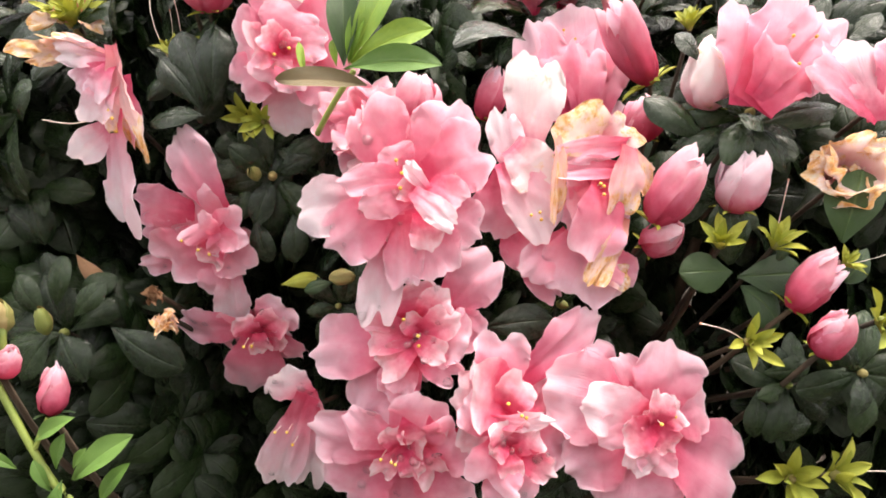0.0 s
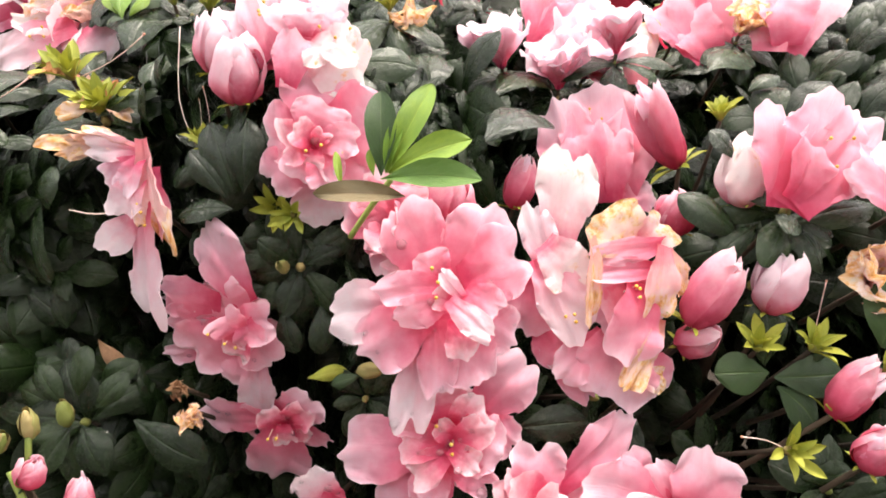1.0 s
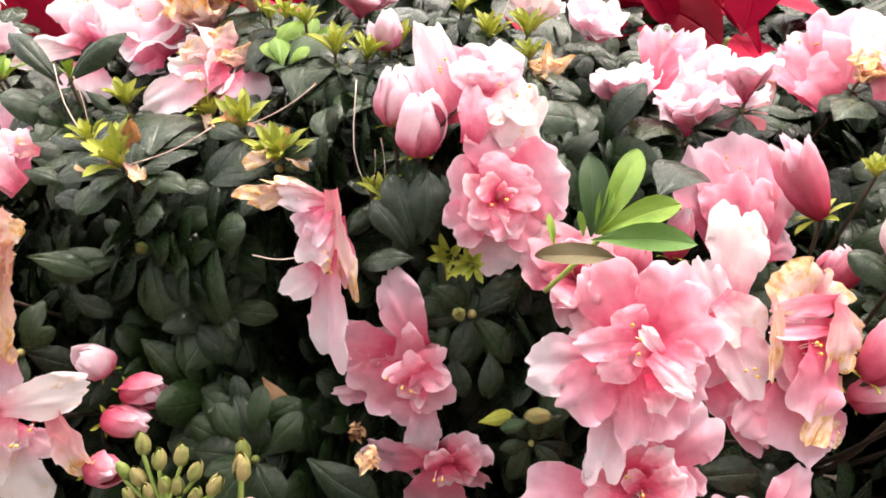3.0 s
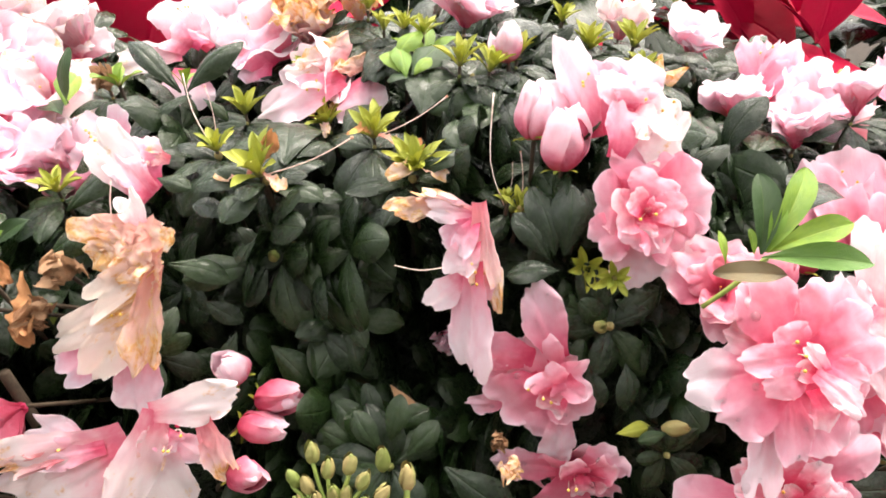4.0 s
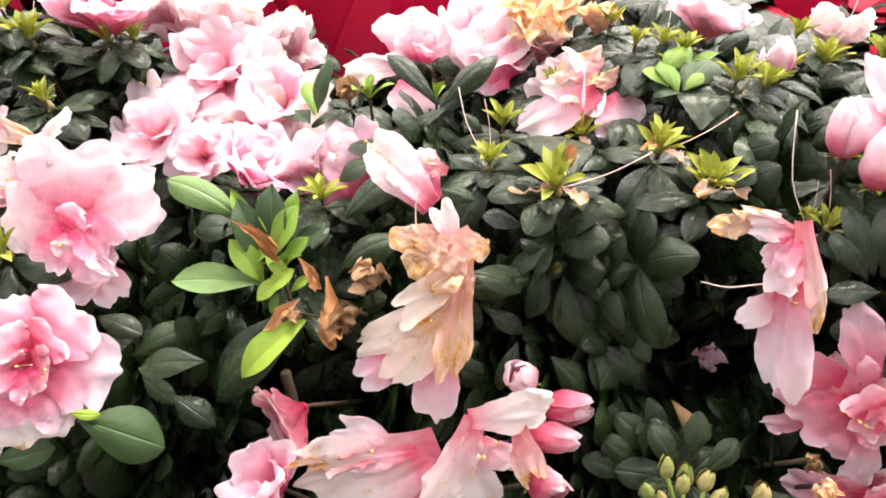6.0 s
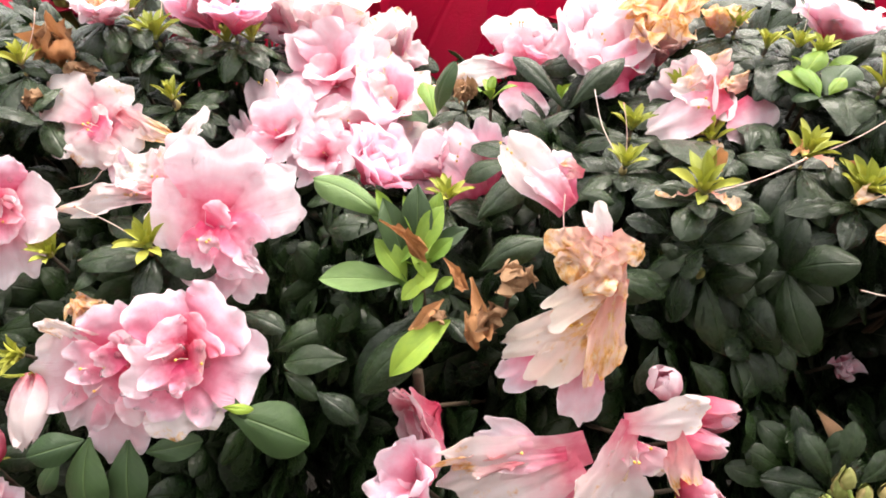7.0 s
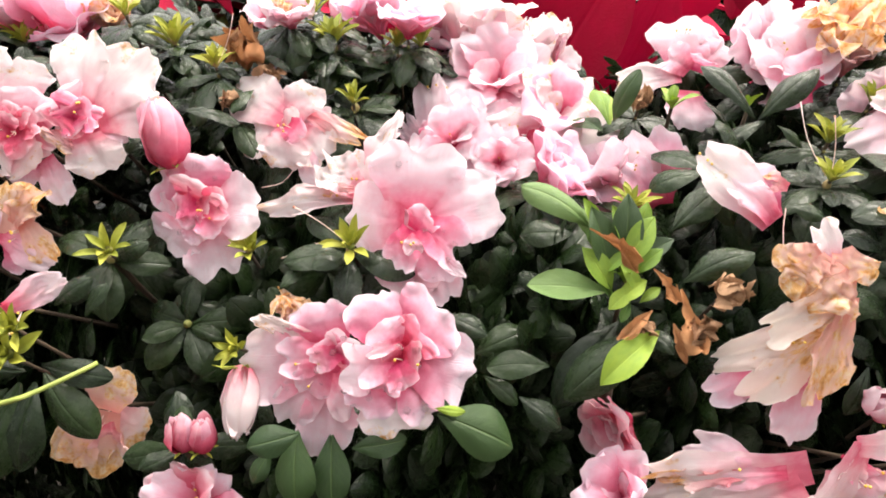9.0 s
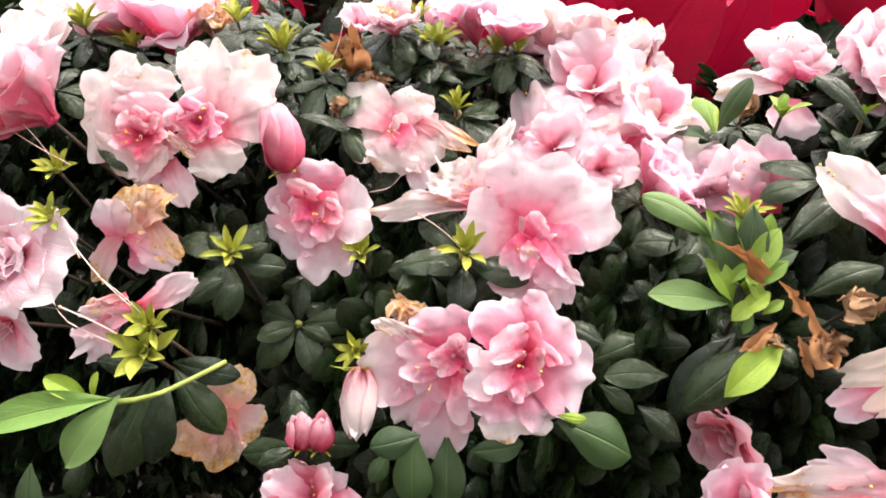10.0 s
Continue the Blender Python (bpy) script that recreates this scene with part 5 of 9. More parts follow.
petal_on(b, BROAD, (6.0, -22.8, -1.0), (20.6, -1.7, -1.0), 22.0, PALE)
petal_on(b, BROAD, (-2.9, -27.6, 0.0), (-39.8, -34.6, -0.0), 21.8, WHITE)
petal_on(b, STANDING, (2.6, -24.0, 0.6), (6.6, -15.3, 1.3), 21.1, PINKER)
petal_on(b, BROAD, (1.0, -35.8, -2.0), (3.4, -60.8, -2.0), 30.9, PALE)
petal_on(b, RUFFLED, (1.1, -25.2, 0.6), (-12.6, -14.8, 0.6), 19.9, PALE)
finish_blossom(b, 0)
flower((-0.2309, 0.4032, 0.6754), (0.06, -0.48, 0.88), 0, 0.0297, 156, "trumpet", PALE)
flower((-0.1991, 0.4047, 0.6945), (0.04, -0.34, 0.94), 0, 0.0256, 158, "wither", TAN, label="withered tan flower")
flower((-0.1879, 0.3594, 0.6656), (-0.54, -0.46, 0.70), 0, 0.0239, 159, "trumpet", PALE)
b = blossom((-0.2430, 0.2360, 0.6200), (-0.02, -0.88, 0.47), 0.0403, 161, label="withered cream and orange flower hanging down")
petal_on(b, CRUMPLED, (3.5, 34.2, 2.0), (-10.2, 22.9, 3.0), 22.7, TAN)
petal_on(b, CRUMPLED, (8.9, 35.6, 2.0), (15.9, 21.9, 3.0), 17.2, TAN)
petal_on(b, CRUMPLED, (7.1, 31.2, 3.0), (-2.2, 14.7, 4.0), 23.7, TAN)
petal_on(b, RUFFLED, (7.6, 30.0, 0.7), (-0.3, 44.8, 0.7), 10.8, WHITE)
petal_on(b, RUFFLED, (14.5, 29.3, 2.0), (-0.4, 13.4, 2.6), 10.9, TAN)
petal_on(b, RUFFLED, (12.4, 21.6, 1.9), (-13.5, 0.6, 2.6), 13.1, DRAPE)
petal_on(b, BROAD, (8.3, 7.1, 2.0), (-29.3, -15.0, 2.0), 15.5, DRAPE)
petal_on(b, BROAD, (8.1, 2.5, 1.0), (-16.2, -27.2, 1.0), 18.2, DRAPE)
petal_on(b, BROAD, (3.3, -11.8, -1.0), (2.6, -41.9, -1.0), 18.4, PALE)
petal_on(b, STRAP, (13.0, 18.6, 4.0), (6.0, -23.8, 4.0), 15.1, TAN)
petal_on(b, BROAD, (-9.4, -12.7, -2.0), (-28.7, -28.8, -2.0), 15.9, PINK)
petal_on(b, CRUMPLED, (12.6, 25.0, 3.0), (7.5, 5.1, 3.0), 13.0, TAN)
finish_blossom(b, 0)
b = blossom((-0.2215, 0.2020, 0.5881), (0.15, -0.95, 0.28), 0.0303, 164, label="withered cream-pink flower")
petal_on(b, BROAD, (-5.5, 13.1, 2.0), (24.2, 18.4, 3.0), 16.5, WHITE)
petal_on(b, STRAP, (11.8, 13.0, 2.0), (21.2, -17.4, 3.0), 11.7, FADED)
petal_on(b, BROAD, (-3.5, 14.2, 2.0), (-20.2, -26.9, 3.0), 17.2, WHITE)
petal_on(b, BROAD, (-2.4, 3.2, -0.0), (12.8, -7.4, 1.0), 14.2, PALE)
petal_on(b, BROAD, (-5.0, 0.1, -1.0), (-3.2, -30.6, -0.0), 23.1, WHITE)
petal_on(b, RUFFLED, (-4.4, 3.7, 0.6), (-9.3, -9.2, 1.3), 9.8, FADED)
petal_on(b, BROAD, (3.3, -5.3, -1.0), (16.0, -5.4, -1.0), 14.3, WHITE)
petal_on(b, STANDING, (-4.8, 6.1, 0.6), (1.3, -2.3, 1.3), 10.6, PINKER)
petal_on(b, STRAP, (-1.6, 9.9, 1.0), (-9.1, -5.0, 2.0), 12.6, WHITE)
finish_blossom(b, 0)
b = blossom((-0.2600, 0.2033, 0.5805), (-0.15, -0.86, 0.49), 0.0356, 165, label="pink and cream flower with tan rim")
petal_on(b, BROAD, (22.6, 5.9, 1.0), (-35.6, -17.4, -0.0), 28.0, WHITE)
petal_on(b, BROAD, (21.0, -0.9, 2.0), (-17.7, -28.0, 2.0), 27.5, WHITE)
petal_on(b, BROAD, (8.1, -1.7, -2.0), (-19.1, 7.4, -3.0), 15.5, PALE)
petal_on(b, CRUMPLED, (2.5, 0.1, 3.0), (-31.1, -10.9, 2.0), 9.7, FADED)
petal_on(b, BROAD, (20.1, -2.2, -1.0), (1.9, -22.4, -1.0), 24.1, ROSE)
petal_on(b, BROAD, (15.0, 3.2, 3.0), (-17.2, -4.8, 3.0), 13.0, PALE)
finish_blossom(b, 0)
flower((-0.2976, 0.2316, 0.5688), (-0.72, -0.67, -0.18), 0, 0.0184, 166, "trumpet", DEEP, long=0.0160)
flower((-0.3046, 0.1941, 0.5661), (-0.44, -0.39, 0.81), 0, 0.0155, 167, "trumpet", PINK)
flower((-0.2691, 0.2451, 0.6305), (0.14, -0.65, 0.75), 0, 0.0134, 168, "crisp", DRY, label="dry brown crumpled flower")
flower((-0.2774, 0.2362, 0.6171), (-0.06, -0.99, 0.14), 0, 0.0123, 169, "crisp", DRY)
flower((-0.2991, 0.2358, 0.6158), (-0.06, -0.99, 0.14), 0, 0.0078, 170, "crisp", DRY)
flower((-0.1220, 0.2625, 0.5834), (0.15, -0.81, 0.57), 0, 0.0102, 171, "crisp", PINK, label="small dried pink flower")
bud((-0.2058, 0.2297, 0.5974), (-0.22, -0.34, 0.91), 0.0170, 0.0140, 172, PALE)
bud((-0.1875, 0.2249, 0.5864), (0.91, -0.05, 0.40), 0.0205, 0.0141, 173, DEEP)
bud((-0.1927, 0.2157, 0.5799), (0.96, -0.16, 0.23), 0.0202, 0.0139, 174, DEEP)
bud((-0.1954, 0.1984, 0.5728), (0.90, -0.25, 0.36), 0.0161, 0.0129, 175, DEEP)

# far cluster on top
flower((-0.3975, 0.4347, 0.6515), (0.01, 0.15, 0.99), 0, 0.0312, 176, "trumpet", WHITE, inner=PALE, long=0.0345)
flower((-0.3482, 0.4438, 0.6472), (-0.38, 0.10, 0.92), 0, 0.0183, 177, "trumpet", WHITE, inner=PALE, long=0.0285)
flower((-0.4221, 0.4354, 0.6630), (-0.43, 0.07, 0.90), 0, 0.0238, 178, "trumpet", PALE, long=0.0277)
b = blossom((-0.3550, 0.4060, 0.6490), (0.10, -0.65, 0.75), 0.0489, 179)
petal_on(b, BROAD, (-17.1, -2.0, -3.0), (-43.4, 32.7, -3.0), 44.9, WHITE)
petal_on(b, BROAD, (-13.6, -2.1, -2.0), (-13.7, 32.8, -2.0), 44.7, WHITE)
petal_on(b, BROAD, (-9.1, -5.2, -1.0), (11.5, 13.2, -1.0), 40.6, WHITE)
petal_on(b, BROAD, (-18.6, -10.6, -0.0), (-46.6, -5.6, 0.0), 32.6, WHITE)
petal_on(b, BROAD, (-8.4, -10.7, 1.0), (11.3, -16.9, 1.0), 39.6, WHITE)
petal_on(b, RUFFLED, (-15.5, -7.9, 1.3), (-19.0, 9.4, 1.3), 32.4, WHITE)
petal_on(b, RUFFLED, (-9.4, -7.6, 2.0), (-0.9, 0.9, 1.9), 28.5, PALE)
petal_on(b, RUFFLED, (-14.9, -11.9, 2.0), (-23.8, -21.5, 2.0), 25.4, WHITE)
petal_on(b, CRUMPLED, (-4.3, -7.3, 4.0), (-0.1, 0.6, 4.0), 16.8, FADED)
finish_blossom(b, 0)
b = blossom((-0.4100, 0.3740, 0.6560), (-0.10, -0.70, 0.70), 0.0290, 180)
petal_on(b, BROAD, (4.4, -36.4, -1.0), (-7.6, 6.2, -1.0), 21.2, PALE)
petal_on(b, BROAD, (14.3, -36.1, -1.0), (12.7, -0.5, -1.0), 31.1, PALE)
petal_on(b, STRAP, (-5.8, -37.1, 0.0), (-20.0, -16.1, -0.0), 12.1, PALE)
petal_on(b, STANDING, (4.9, -35.0, 0.7), (5.5, -16.5, 0.7), 23.9, PINKER)
petal_on(b, STANDING, (18.3, -36.5, 0.6), (23.5, -22.0, 0.7), 19.8, PINKER)
finish_blossom(b, 0)
b = blossom((-0.3630, 0.3590, 0.6370), (0.10, -0.70, 0.70), 0.0248, 181)
petal_on(b, BROAD, (2.7, 5.2, -1.0), (-21.9, 7.3, -1.0), 30.9, PALE)
petal_on(b, BROAD, (6.1, 2.9, -1.0), (26.5, 7.7, -1.0), 34.0, PALE)
petal_on(b, RUFFLED, (2.6, 1.3, 0.6), (-2.2, 16.1, 0.7), 30.8, WHITE)
petal_on(b, STANDING, (0.2, 0.8, 1.3), (-6.7, -9.8, 1.3), 22.3, PINKER)
petal_on(b, STANDING, (4.4, -0.1, 1.3), (14.2, -4.3, 1.3), 19.3, DEEP)
petal_on(b, BROAD, (0.4, -1.3, -0.0), (-14.8, -20.9, -0.0), 26.6, PALE)
petal_on(b, RUFFLED, (-2.5, -2.8, 1.3), (-13.6, -6.6, 1.3), 20.5, WHITE)
finish_blossom(b, 0)
b = blossom((-0.3500, 0.3540, 0.6260), (0.00, -0.70, 0.70), 0.0185, 182)
petal_on(b, BROAD, (-3.6, -18.3, 1.0), (20.1, 4.2, 1.0), 30.5, PINK)
petal_on(b, BROAD, (-5.6, -18.1, 0.0), (-0.5, 9.7, -0.0), 30.2, PINK)
petal_on(b, RUFFLED, (-5.4, -18.5, 1.3), (12.2, -10.1, 1.3), 23.5, PINK)
finish_blossom(b, 0)
flower((-0.4510, 0.4050, 0.6740), (-0.35, 0.02, 0.94), 0, 0.0188, 183, "trumpet", PINK, long=0.0253)
flower((-0.4885, 0.3606, 0.6993), (0.02, -0.18, 0.98), 0, 0.0147, 184, "trumpet", PALE)
bud((-0.4790, 0.4180, 0.6880), (-0.04, 0.28, 0.96), 0.0212, 0.0152, 185, PALE)
flower((-0.3789, 0.3951, 0.6608), (0.00, -0.39, 0.92), 0, 0.0322, 186, "double", PALE, inner=PALE)
flower((-0.3410, 0.3786, 0.6487), (0.12, -0.47, 0.87), 50, 0.0299, 187, "double", WHITE, inner=PINK)
flower((-0.3970, 0.3388, 0.6437), (-0.21, -0.57, 0.80), 0, 0.0217, 188, "double", PALE)
flower((-0.3698, 0.3310, 0.6377), (0.03, -0.68, 0.74), 0, 0.0186, 189, "double", PALE)
flower((-0.3474, 0.3221, 0.6273), (0.64, -0.06, 0.77), 0, 0.0213, 190, "trumpet", PINK, long=0.0230)
b = blossom((-0.3540, 0.4570, 0.6640), (0.10, -0.65, 0.75), 0.0385, 191)
petal_on(b, BROAD, (1.5, -29.4, 0.0), (-9.2, 16.9, 0.0), 17.9, PALE)
petal_on(b, BROAD, (2.8, -24.6, -1.0), (15.2, -4.9, -1.0), 28.1, PALE)
petal_on(b, BROAD, (1.5, -29.1, 1.0), (7.3, -42.1, 1.0), 27.3, PALE)
petal_on(b, BROAD, (-2.0, -24.5, -2.0), (-21.4, -4.4, -2.0), 24.5, PALE)
petal_on(b, RUFFLED, (3.0, -25.9, 1.3), (8.1, -15.5, 1.3), 16.1, WHITE)
finish_blossom(b, 0)
flower((-0.4177, 0.4439, 0.6700), (0.00, -0.34, 0.94), 0, 0.0284, 192, "trumpet", PALE)
flower((-0.4287, 0.3807, 0.6818), (0.04, 0.15, 0.99), 0, 0.0166, 193, "trumpet", PINK, long=0.0154)

# left-hand bush
b = blossom((-0.3972, 0.2569, 0.6321), (0.07, -0.82, 0.57), 0.0392, 194, label="pale pink double flower with broad petals")
petal_on(b, BROAD, (-5.2, 13.0, -4.0), (-5.2, 43.2, -4.0), 42.0, PALE)
petal_on(b, BROAD, (3.6, 8.8, -5.0), (35.2, 22.4, -4.0), 36.8, PALE)
petal_on(b, BROAD, (-6.8, 8.6, -4.0), (-32.0, 7.5, -3.0), 30.9, PALE)
petal_on(b, BROAD, (0.4, -1.4, -6.0), (-3.0, -26.7, -6.0), 31.1, PALE)
petal_on(b, BROAD, (8.0, -8.3, -8.0), (17.6, -25.8, -8.0), 16.5, PALE)
petal_on(b, STANDING, (-2.7, 4.3, -0.0), (-8.3, -12.0, 1.3), 14.5, PINKER)
petal_on(b, RUFFLED, (1.8, 6.6, 0.6), (21.2, -2.2, 2.0), 20.5, PINK)
petal_on(b, RUFFLED, (2.3, 2.3, 1.3), (15.2, -15.5, 2.6), 18.0, PINK)
petal_on(b, STRAP, (8.6, -4.5, 4.0), (22.4, -13.3, 6.0), 7.6, PALE)
petal_on(b, STANDING, (-0.7, 4.0, 0.0), (5.2, 12.7, 1.3), 15.5, PINKER)
petal_on(b, STANDING, (0.6, 2.1, 2.0), (-1.2, -6.5, 3.2), 10.1, PALE)
finish_blossom(b, 14, PALE)
b = blossom((-0.4346, 0.2768, 0.6429), (-0.11, -0.69, 0.72), 0.0397, 195, label="whitish withering flower lying open")
petal_on(b, STRAP, (12.8, -3.7, -0.0), (-39.9, -12.2, -0.0), 12.6, WHITE)
petal_on(b, CRUMPLED, (9.5, -2.8, 1.0), (-13.8, 10.8, 2.0), 22.8, WHITE)
petal_on(b, STRAP, (9.8, 4.5, -1.0), (20.6, 39.0, -1.0), 13.5, WHITE)
petal_on(b, CRUMPLED, (8.5, -1.4, 3.0), (-9.7, -2.9, 3.0), 7.1, FADED)
petal_on(b, BROAD, (8.4, 0.1, 0.0), (7.5, 19.5, 0.0), 19.3, WHITE)
finish_blossom(b, 0)
b = blossom((-0.4713, 0.3049, 0.6569), (-0.22, -0.72, 0.66), 0.0398, 196, label="cream-edged pale pink single flower")
petal_on(b, BROAD, (-1.4, 6.4, -2.0), (7.8, 24.4, -2.0), 27.0, WHITE)
petal_on(b, BROAD, (-6.1, 7.4, -2.0), (-37.3, 23.7, -2.0), 28.3, WHITE)
petal_on(b, BROAD, (-6.8, 2.2, -2.0), (-29.6, -3.4, -2.0), 30.6, WHITE)
petal_on(b, BROAD, (-0.8, -0.5, -1.0), (-3.0, -19.5, -0.0), 31.2, WHITE)
petal_on(b, BROAD, (3.6, -1.0, -3.0), (20.9, -13.7, -4.0), 25.8, WHITE)
petal_on(b, RUFFLED, (-4.8, 0.7, -2.0), (5.4, 5.9, -1.0), 16.9, WHITE)
petal_on(b, STRAP, (6.4, 9.9, -4.0), (42.1, -6.0, -4.0), 11.1, FADED)
petal_on(b, BROAD, (4.6, -7.2, -4.0), (18.9, -25.9, -4.0), 14.7, PALE)
petal_on(b, STANDING, (-1.2, 2.8, -0.0), (9.0, -4.6, 0.7), 13.5, PINKER)
finish_blossom(b, 0, PALE)
b = blossom((-0.4999, 0.2614, 0.6331), (0.06, -0.85, 0.53), 0.0296, 197, label="small pink double flower")
petal_on(b, BROAD, (-2.3, 7.0, -3.0), (-5.1, 26.2, -2.0), 33.8, PINK)
petal_on(b, BROAD, (-7.4, 6.4, -3.0), (-25.3, 12.7, -3.0), 28.9, PINK)
petal_on(b, BROAD, (1.0, 2.4, -3.0), (26.4, 4.7, -2.0), 33.5, PALE)
petal_on(b, BROAD, (1.2, -2.5, -4.0), (11.9, -30.7, -4.0), 28.7, PALE)
petal_on(b, BROAD, (-6.4, -3.4, -3.0), (-16.2, -20.3, -3.0), 28.9, PALE)
petal_on(b, BROAD, (-9.2, 0.7, -4.0), (-22.8, -5.2, -4.0), 18.2, PALE)
petal_on(b, STANDING, (-3.5, 4.0, 0.6), (-0.5, 12.4, 2.0), 25.4, BLUSH)
petal_on(b, STANDING, (-3.1, 3.0, 1.3), (-13.1, 3.5, 1.9), 16.7, PINKER)
petal_on(b, STANDING, (-1.6, 1.5, 1.3), (-3.7, -9.0, 2.6), 14.5, PINKER)
petal_on(b, STANDING, (-0.1, 0.6, 1.3), (10.6, -8.4, 1.9), 16.6, PINKER)
petal_on(b, STANDING, (-0.5, 2.2, 0.7), (12.3, 5.0, 1.3), 14.4, BLUSH)
petal_on(b, RUFFLED, (-3.9, -3.1, 0.6), (0.4, -15.0, 1.3), 14.5, PINK)
petal_on(b, STANDING, (-0.9, 2.6, 2.6), (4.8, 0.6, 3.3), 10.6, DEEP)
finish_blossom(b, 12, BLUSH)
bud((-0.5202, 0.2743, 0.6632), (-0.24, 0.19, 0.95), 0.0310, 0.0205, 198, ROSE, label="plump striped pink bud")
b = blossom((-0.5524, 0.2685, 0.6752), (0.29, -0.74, 0.61), 0.0356, 199, label="white-edged double flower with pink centre")
petal_on(b, BROAD, (-2.7, 3.1, -3.0), (-6.8, 37.0, -4.0), 25.4, WHITE)
petal_on(b, BROAD, (2.5, 1.5, -4.0), (22.4, 32.6, -4.0), 31.8, WHITE)
petal_on(b, BROAD, (5.3, -2.6, -4.0), (30.6, 7.7, -4.0), 25.8, WHITE)
petal_on(b, BROAD, (5.4, -5.1, -5.0), (20.3, -5.9, -5.0), 17.2, PALE)
petal_on(b, BROAD, (1.6, -10.6, -3.0), (10.5, -27.2, -3.0), 28.6, WHITE)
petal_on(b, BROAD, (-6.2, -2.4, -2.0), (-14.8, 5.1, -1.0), 27.5, PALE)
petal_on(b, CRUMPLED, (-5.8, -11.2, -2.0), (-9.8, -18.0, -2.0), 16.3, FADED)
petal_on(b, STANDING, (-3.9, -4.0, 0.7), (-8.8, -10.2, 1.9), 16.6, DEEP)
petal_on(b, STANDING, (-3.2, -4.5, 0.0), (0.3, 4.8, 1.3), 22.0, PINKER)
petal_on(b, STANDING, (-1.3, -6.2, 1.3), (6.8, -1.9, 2.6), 16.2, PINKER)
petal_on(b, STANDING, (-2.3, -6.5, 1.9), (1.7, -10.4, 3.2), 12.9, PINKER)
petal_on(b, STANDING, (-2.9, -4.0, 1.3), (-6.5, 1.7, 2.6), 16.1, PINKER)
finish_blossom(b, 0, BLUSH)
b = blossom((-0.5844, 0.2559, 0.6693), (0.05, -0.82, 0.57), 0.0364, 200, label="white-edged double flower with pink centre")
petal_on(b, BROAD, (-5.2, 0.9, -3.0), (-28.8, 0.5, -3.0), 31.7, WHITE)
petal_on(b, BROAD, (-4.1, 8.2, -3.0), (-21.6, 30.7, -3.0), 31.5, WHITE)
petal_on(b, BROAD, (1.5, 11.6, -4.0), (1.0, 32.0, -4.0), 31.3, WHITE)
petal_on(b, BROAD, (14.8, -10.5, -8.0), (27.4, -29.8, -8.0), 16.5, PALE)
petal_on(b, BROAD, (5.9, -9.9, -9.0), (4.8, -24.9, -9.0), 16.7, PINK)
petal_on(b, BROAD, (-2.3, -5.8, -3.0), (-10.9, -16.3, -3.0), 28.8, WHITE)
petal_on(b, BROAD, (5.5, -7.6, -3.0), (13.7, -16.5, -2.0), 23.1, WHITE)
petal_on(b, BROAD, (9.7, 5.0, -3.0), (17.5, 15.5, -3.0), 22.5, PALE)
petal_on(b, BROAD, (3.1, 3.9, -1.0), (1.9, 18.6, -0.0), 32.7, PALE)
petal_on(b, STANDING, (4.4, -0.3, 1.3), (-6.1, 1.5, 2.6), 16.7, BLUSH)
petal_on(b, STANDING, (5.1, 0.3, 1.3), (0.3, 9.2, 2.6), 16.1, BLUSH)
petal_on(b, STANDING, (6.6, 0.4, 1.3), (11.2, 8.9, 2.6), 16.0, BLUSH)
petal_on(b, STANDING, (8.1, -0.7, 1.3), (18.0, 3.9, 2.6), 13.9, BLUSH)
petal_on(b, STANDING, (6.9, -2.2, 1.3), (14.4, -8.6, 1.9), 16.0, BLUSH)
petal_on(b, STANDING, (4.3, -2.4, 1.3), (0.6, -10.0, 1.9), 16.1, BLUSH)
petal_on(b, STANDING, (6.1, -0.4, 2.6), (8.0, 5.5, 3.9), 11.3, DEEP)
finish_blossom(b, 0, BLUSH)
flower((-0.6253, 0.2548, 0.6714), (-0.65, -0.19, 0.74), 0, 0.0294, 202, "trumpet", PALE, inner=DEEP, long=0.0260)
flower((-0.6643, 0.2909, 0.6931), (-0.17, -0.22, 0.96), 0, 0.0260, 203, "trumpet", WHITE, inner=PALE)
flower((-0.6230, 0.2000, 0.6331), (-0.01, -0.77, 0.64), 0, 0.0322, 204, "double", PALE, rim=[(-3, 1.24, 1.15), (75, 0.88, 1.08), (-44, 0.97, 1), (136, 1.02, 1.08), (-158, 0.94, 1.08)], drops=8)
flower((-0.6246, 0.1822, 0.6020), (0.03, -0.98, 0.19), 0, 0.0201, 205, "single", PALE)
flower((-0.6349, 0.3713, 0.6894), (0.17, -0.14, 0.98), 0, 0.0344, 206, "trumpet", PINK)
flower((-0.6763, 0.3741, 0.6901), (-0.06, -0.19, 0.98), 0, 0.0282, 207, "trumpet", PALE)
flower((-0.6098, 0.3773, 0.6891), (0.17, -0.14, 0.98), 0, 0.0189, 208, "wither", TAN)
flower((-0.5300, 0.4180, 0.6800), (0.23, -0.38, 0.90), 0, 0.0136, 209, "trumpet", PALE)
b = blossom((-0.5724, 0.2298, 0.6341), (0.09, -0.92, 0.38), 0.0339, 210, label="withered pink flower gone tan")
petal_on(b, BROAD, (-2.3, -6.6, 0.0), (0.6, 21.3, 1.0), 26.7, TAN)
petal_on(b, BROAD, (-12.8, -4.8, 1.0), (-14.1, 13.6, 2.0), 17.9, PALE)
petal_on(b, CRUMPLED, (0.6, 2.1, 2.0), (15.3, 20.4, 3.0), 15.1, TAN)
petal_on(b, BROAD, (4.8, 5.1, 2.0), (18.1, -12.5, 2.0), 15.5, TAN)
petal_on(b, BROAD, (-11.3, -3.3, 1.0), (-25.2, -28.0, 1.0), 14.7, FADED)
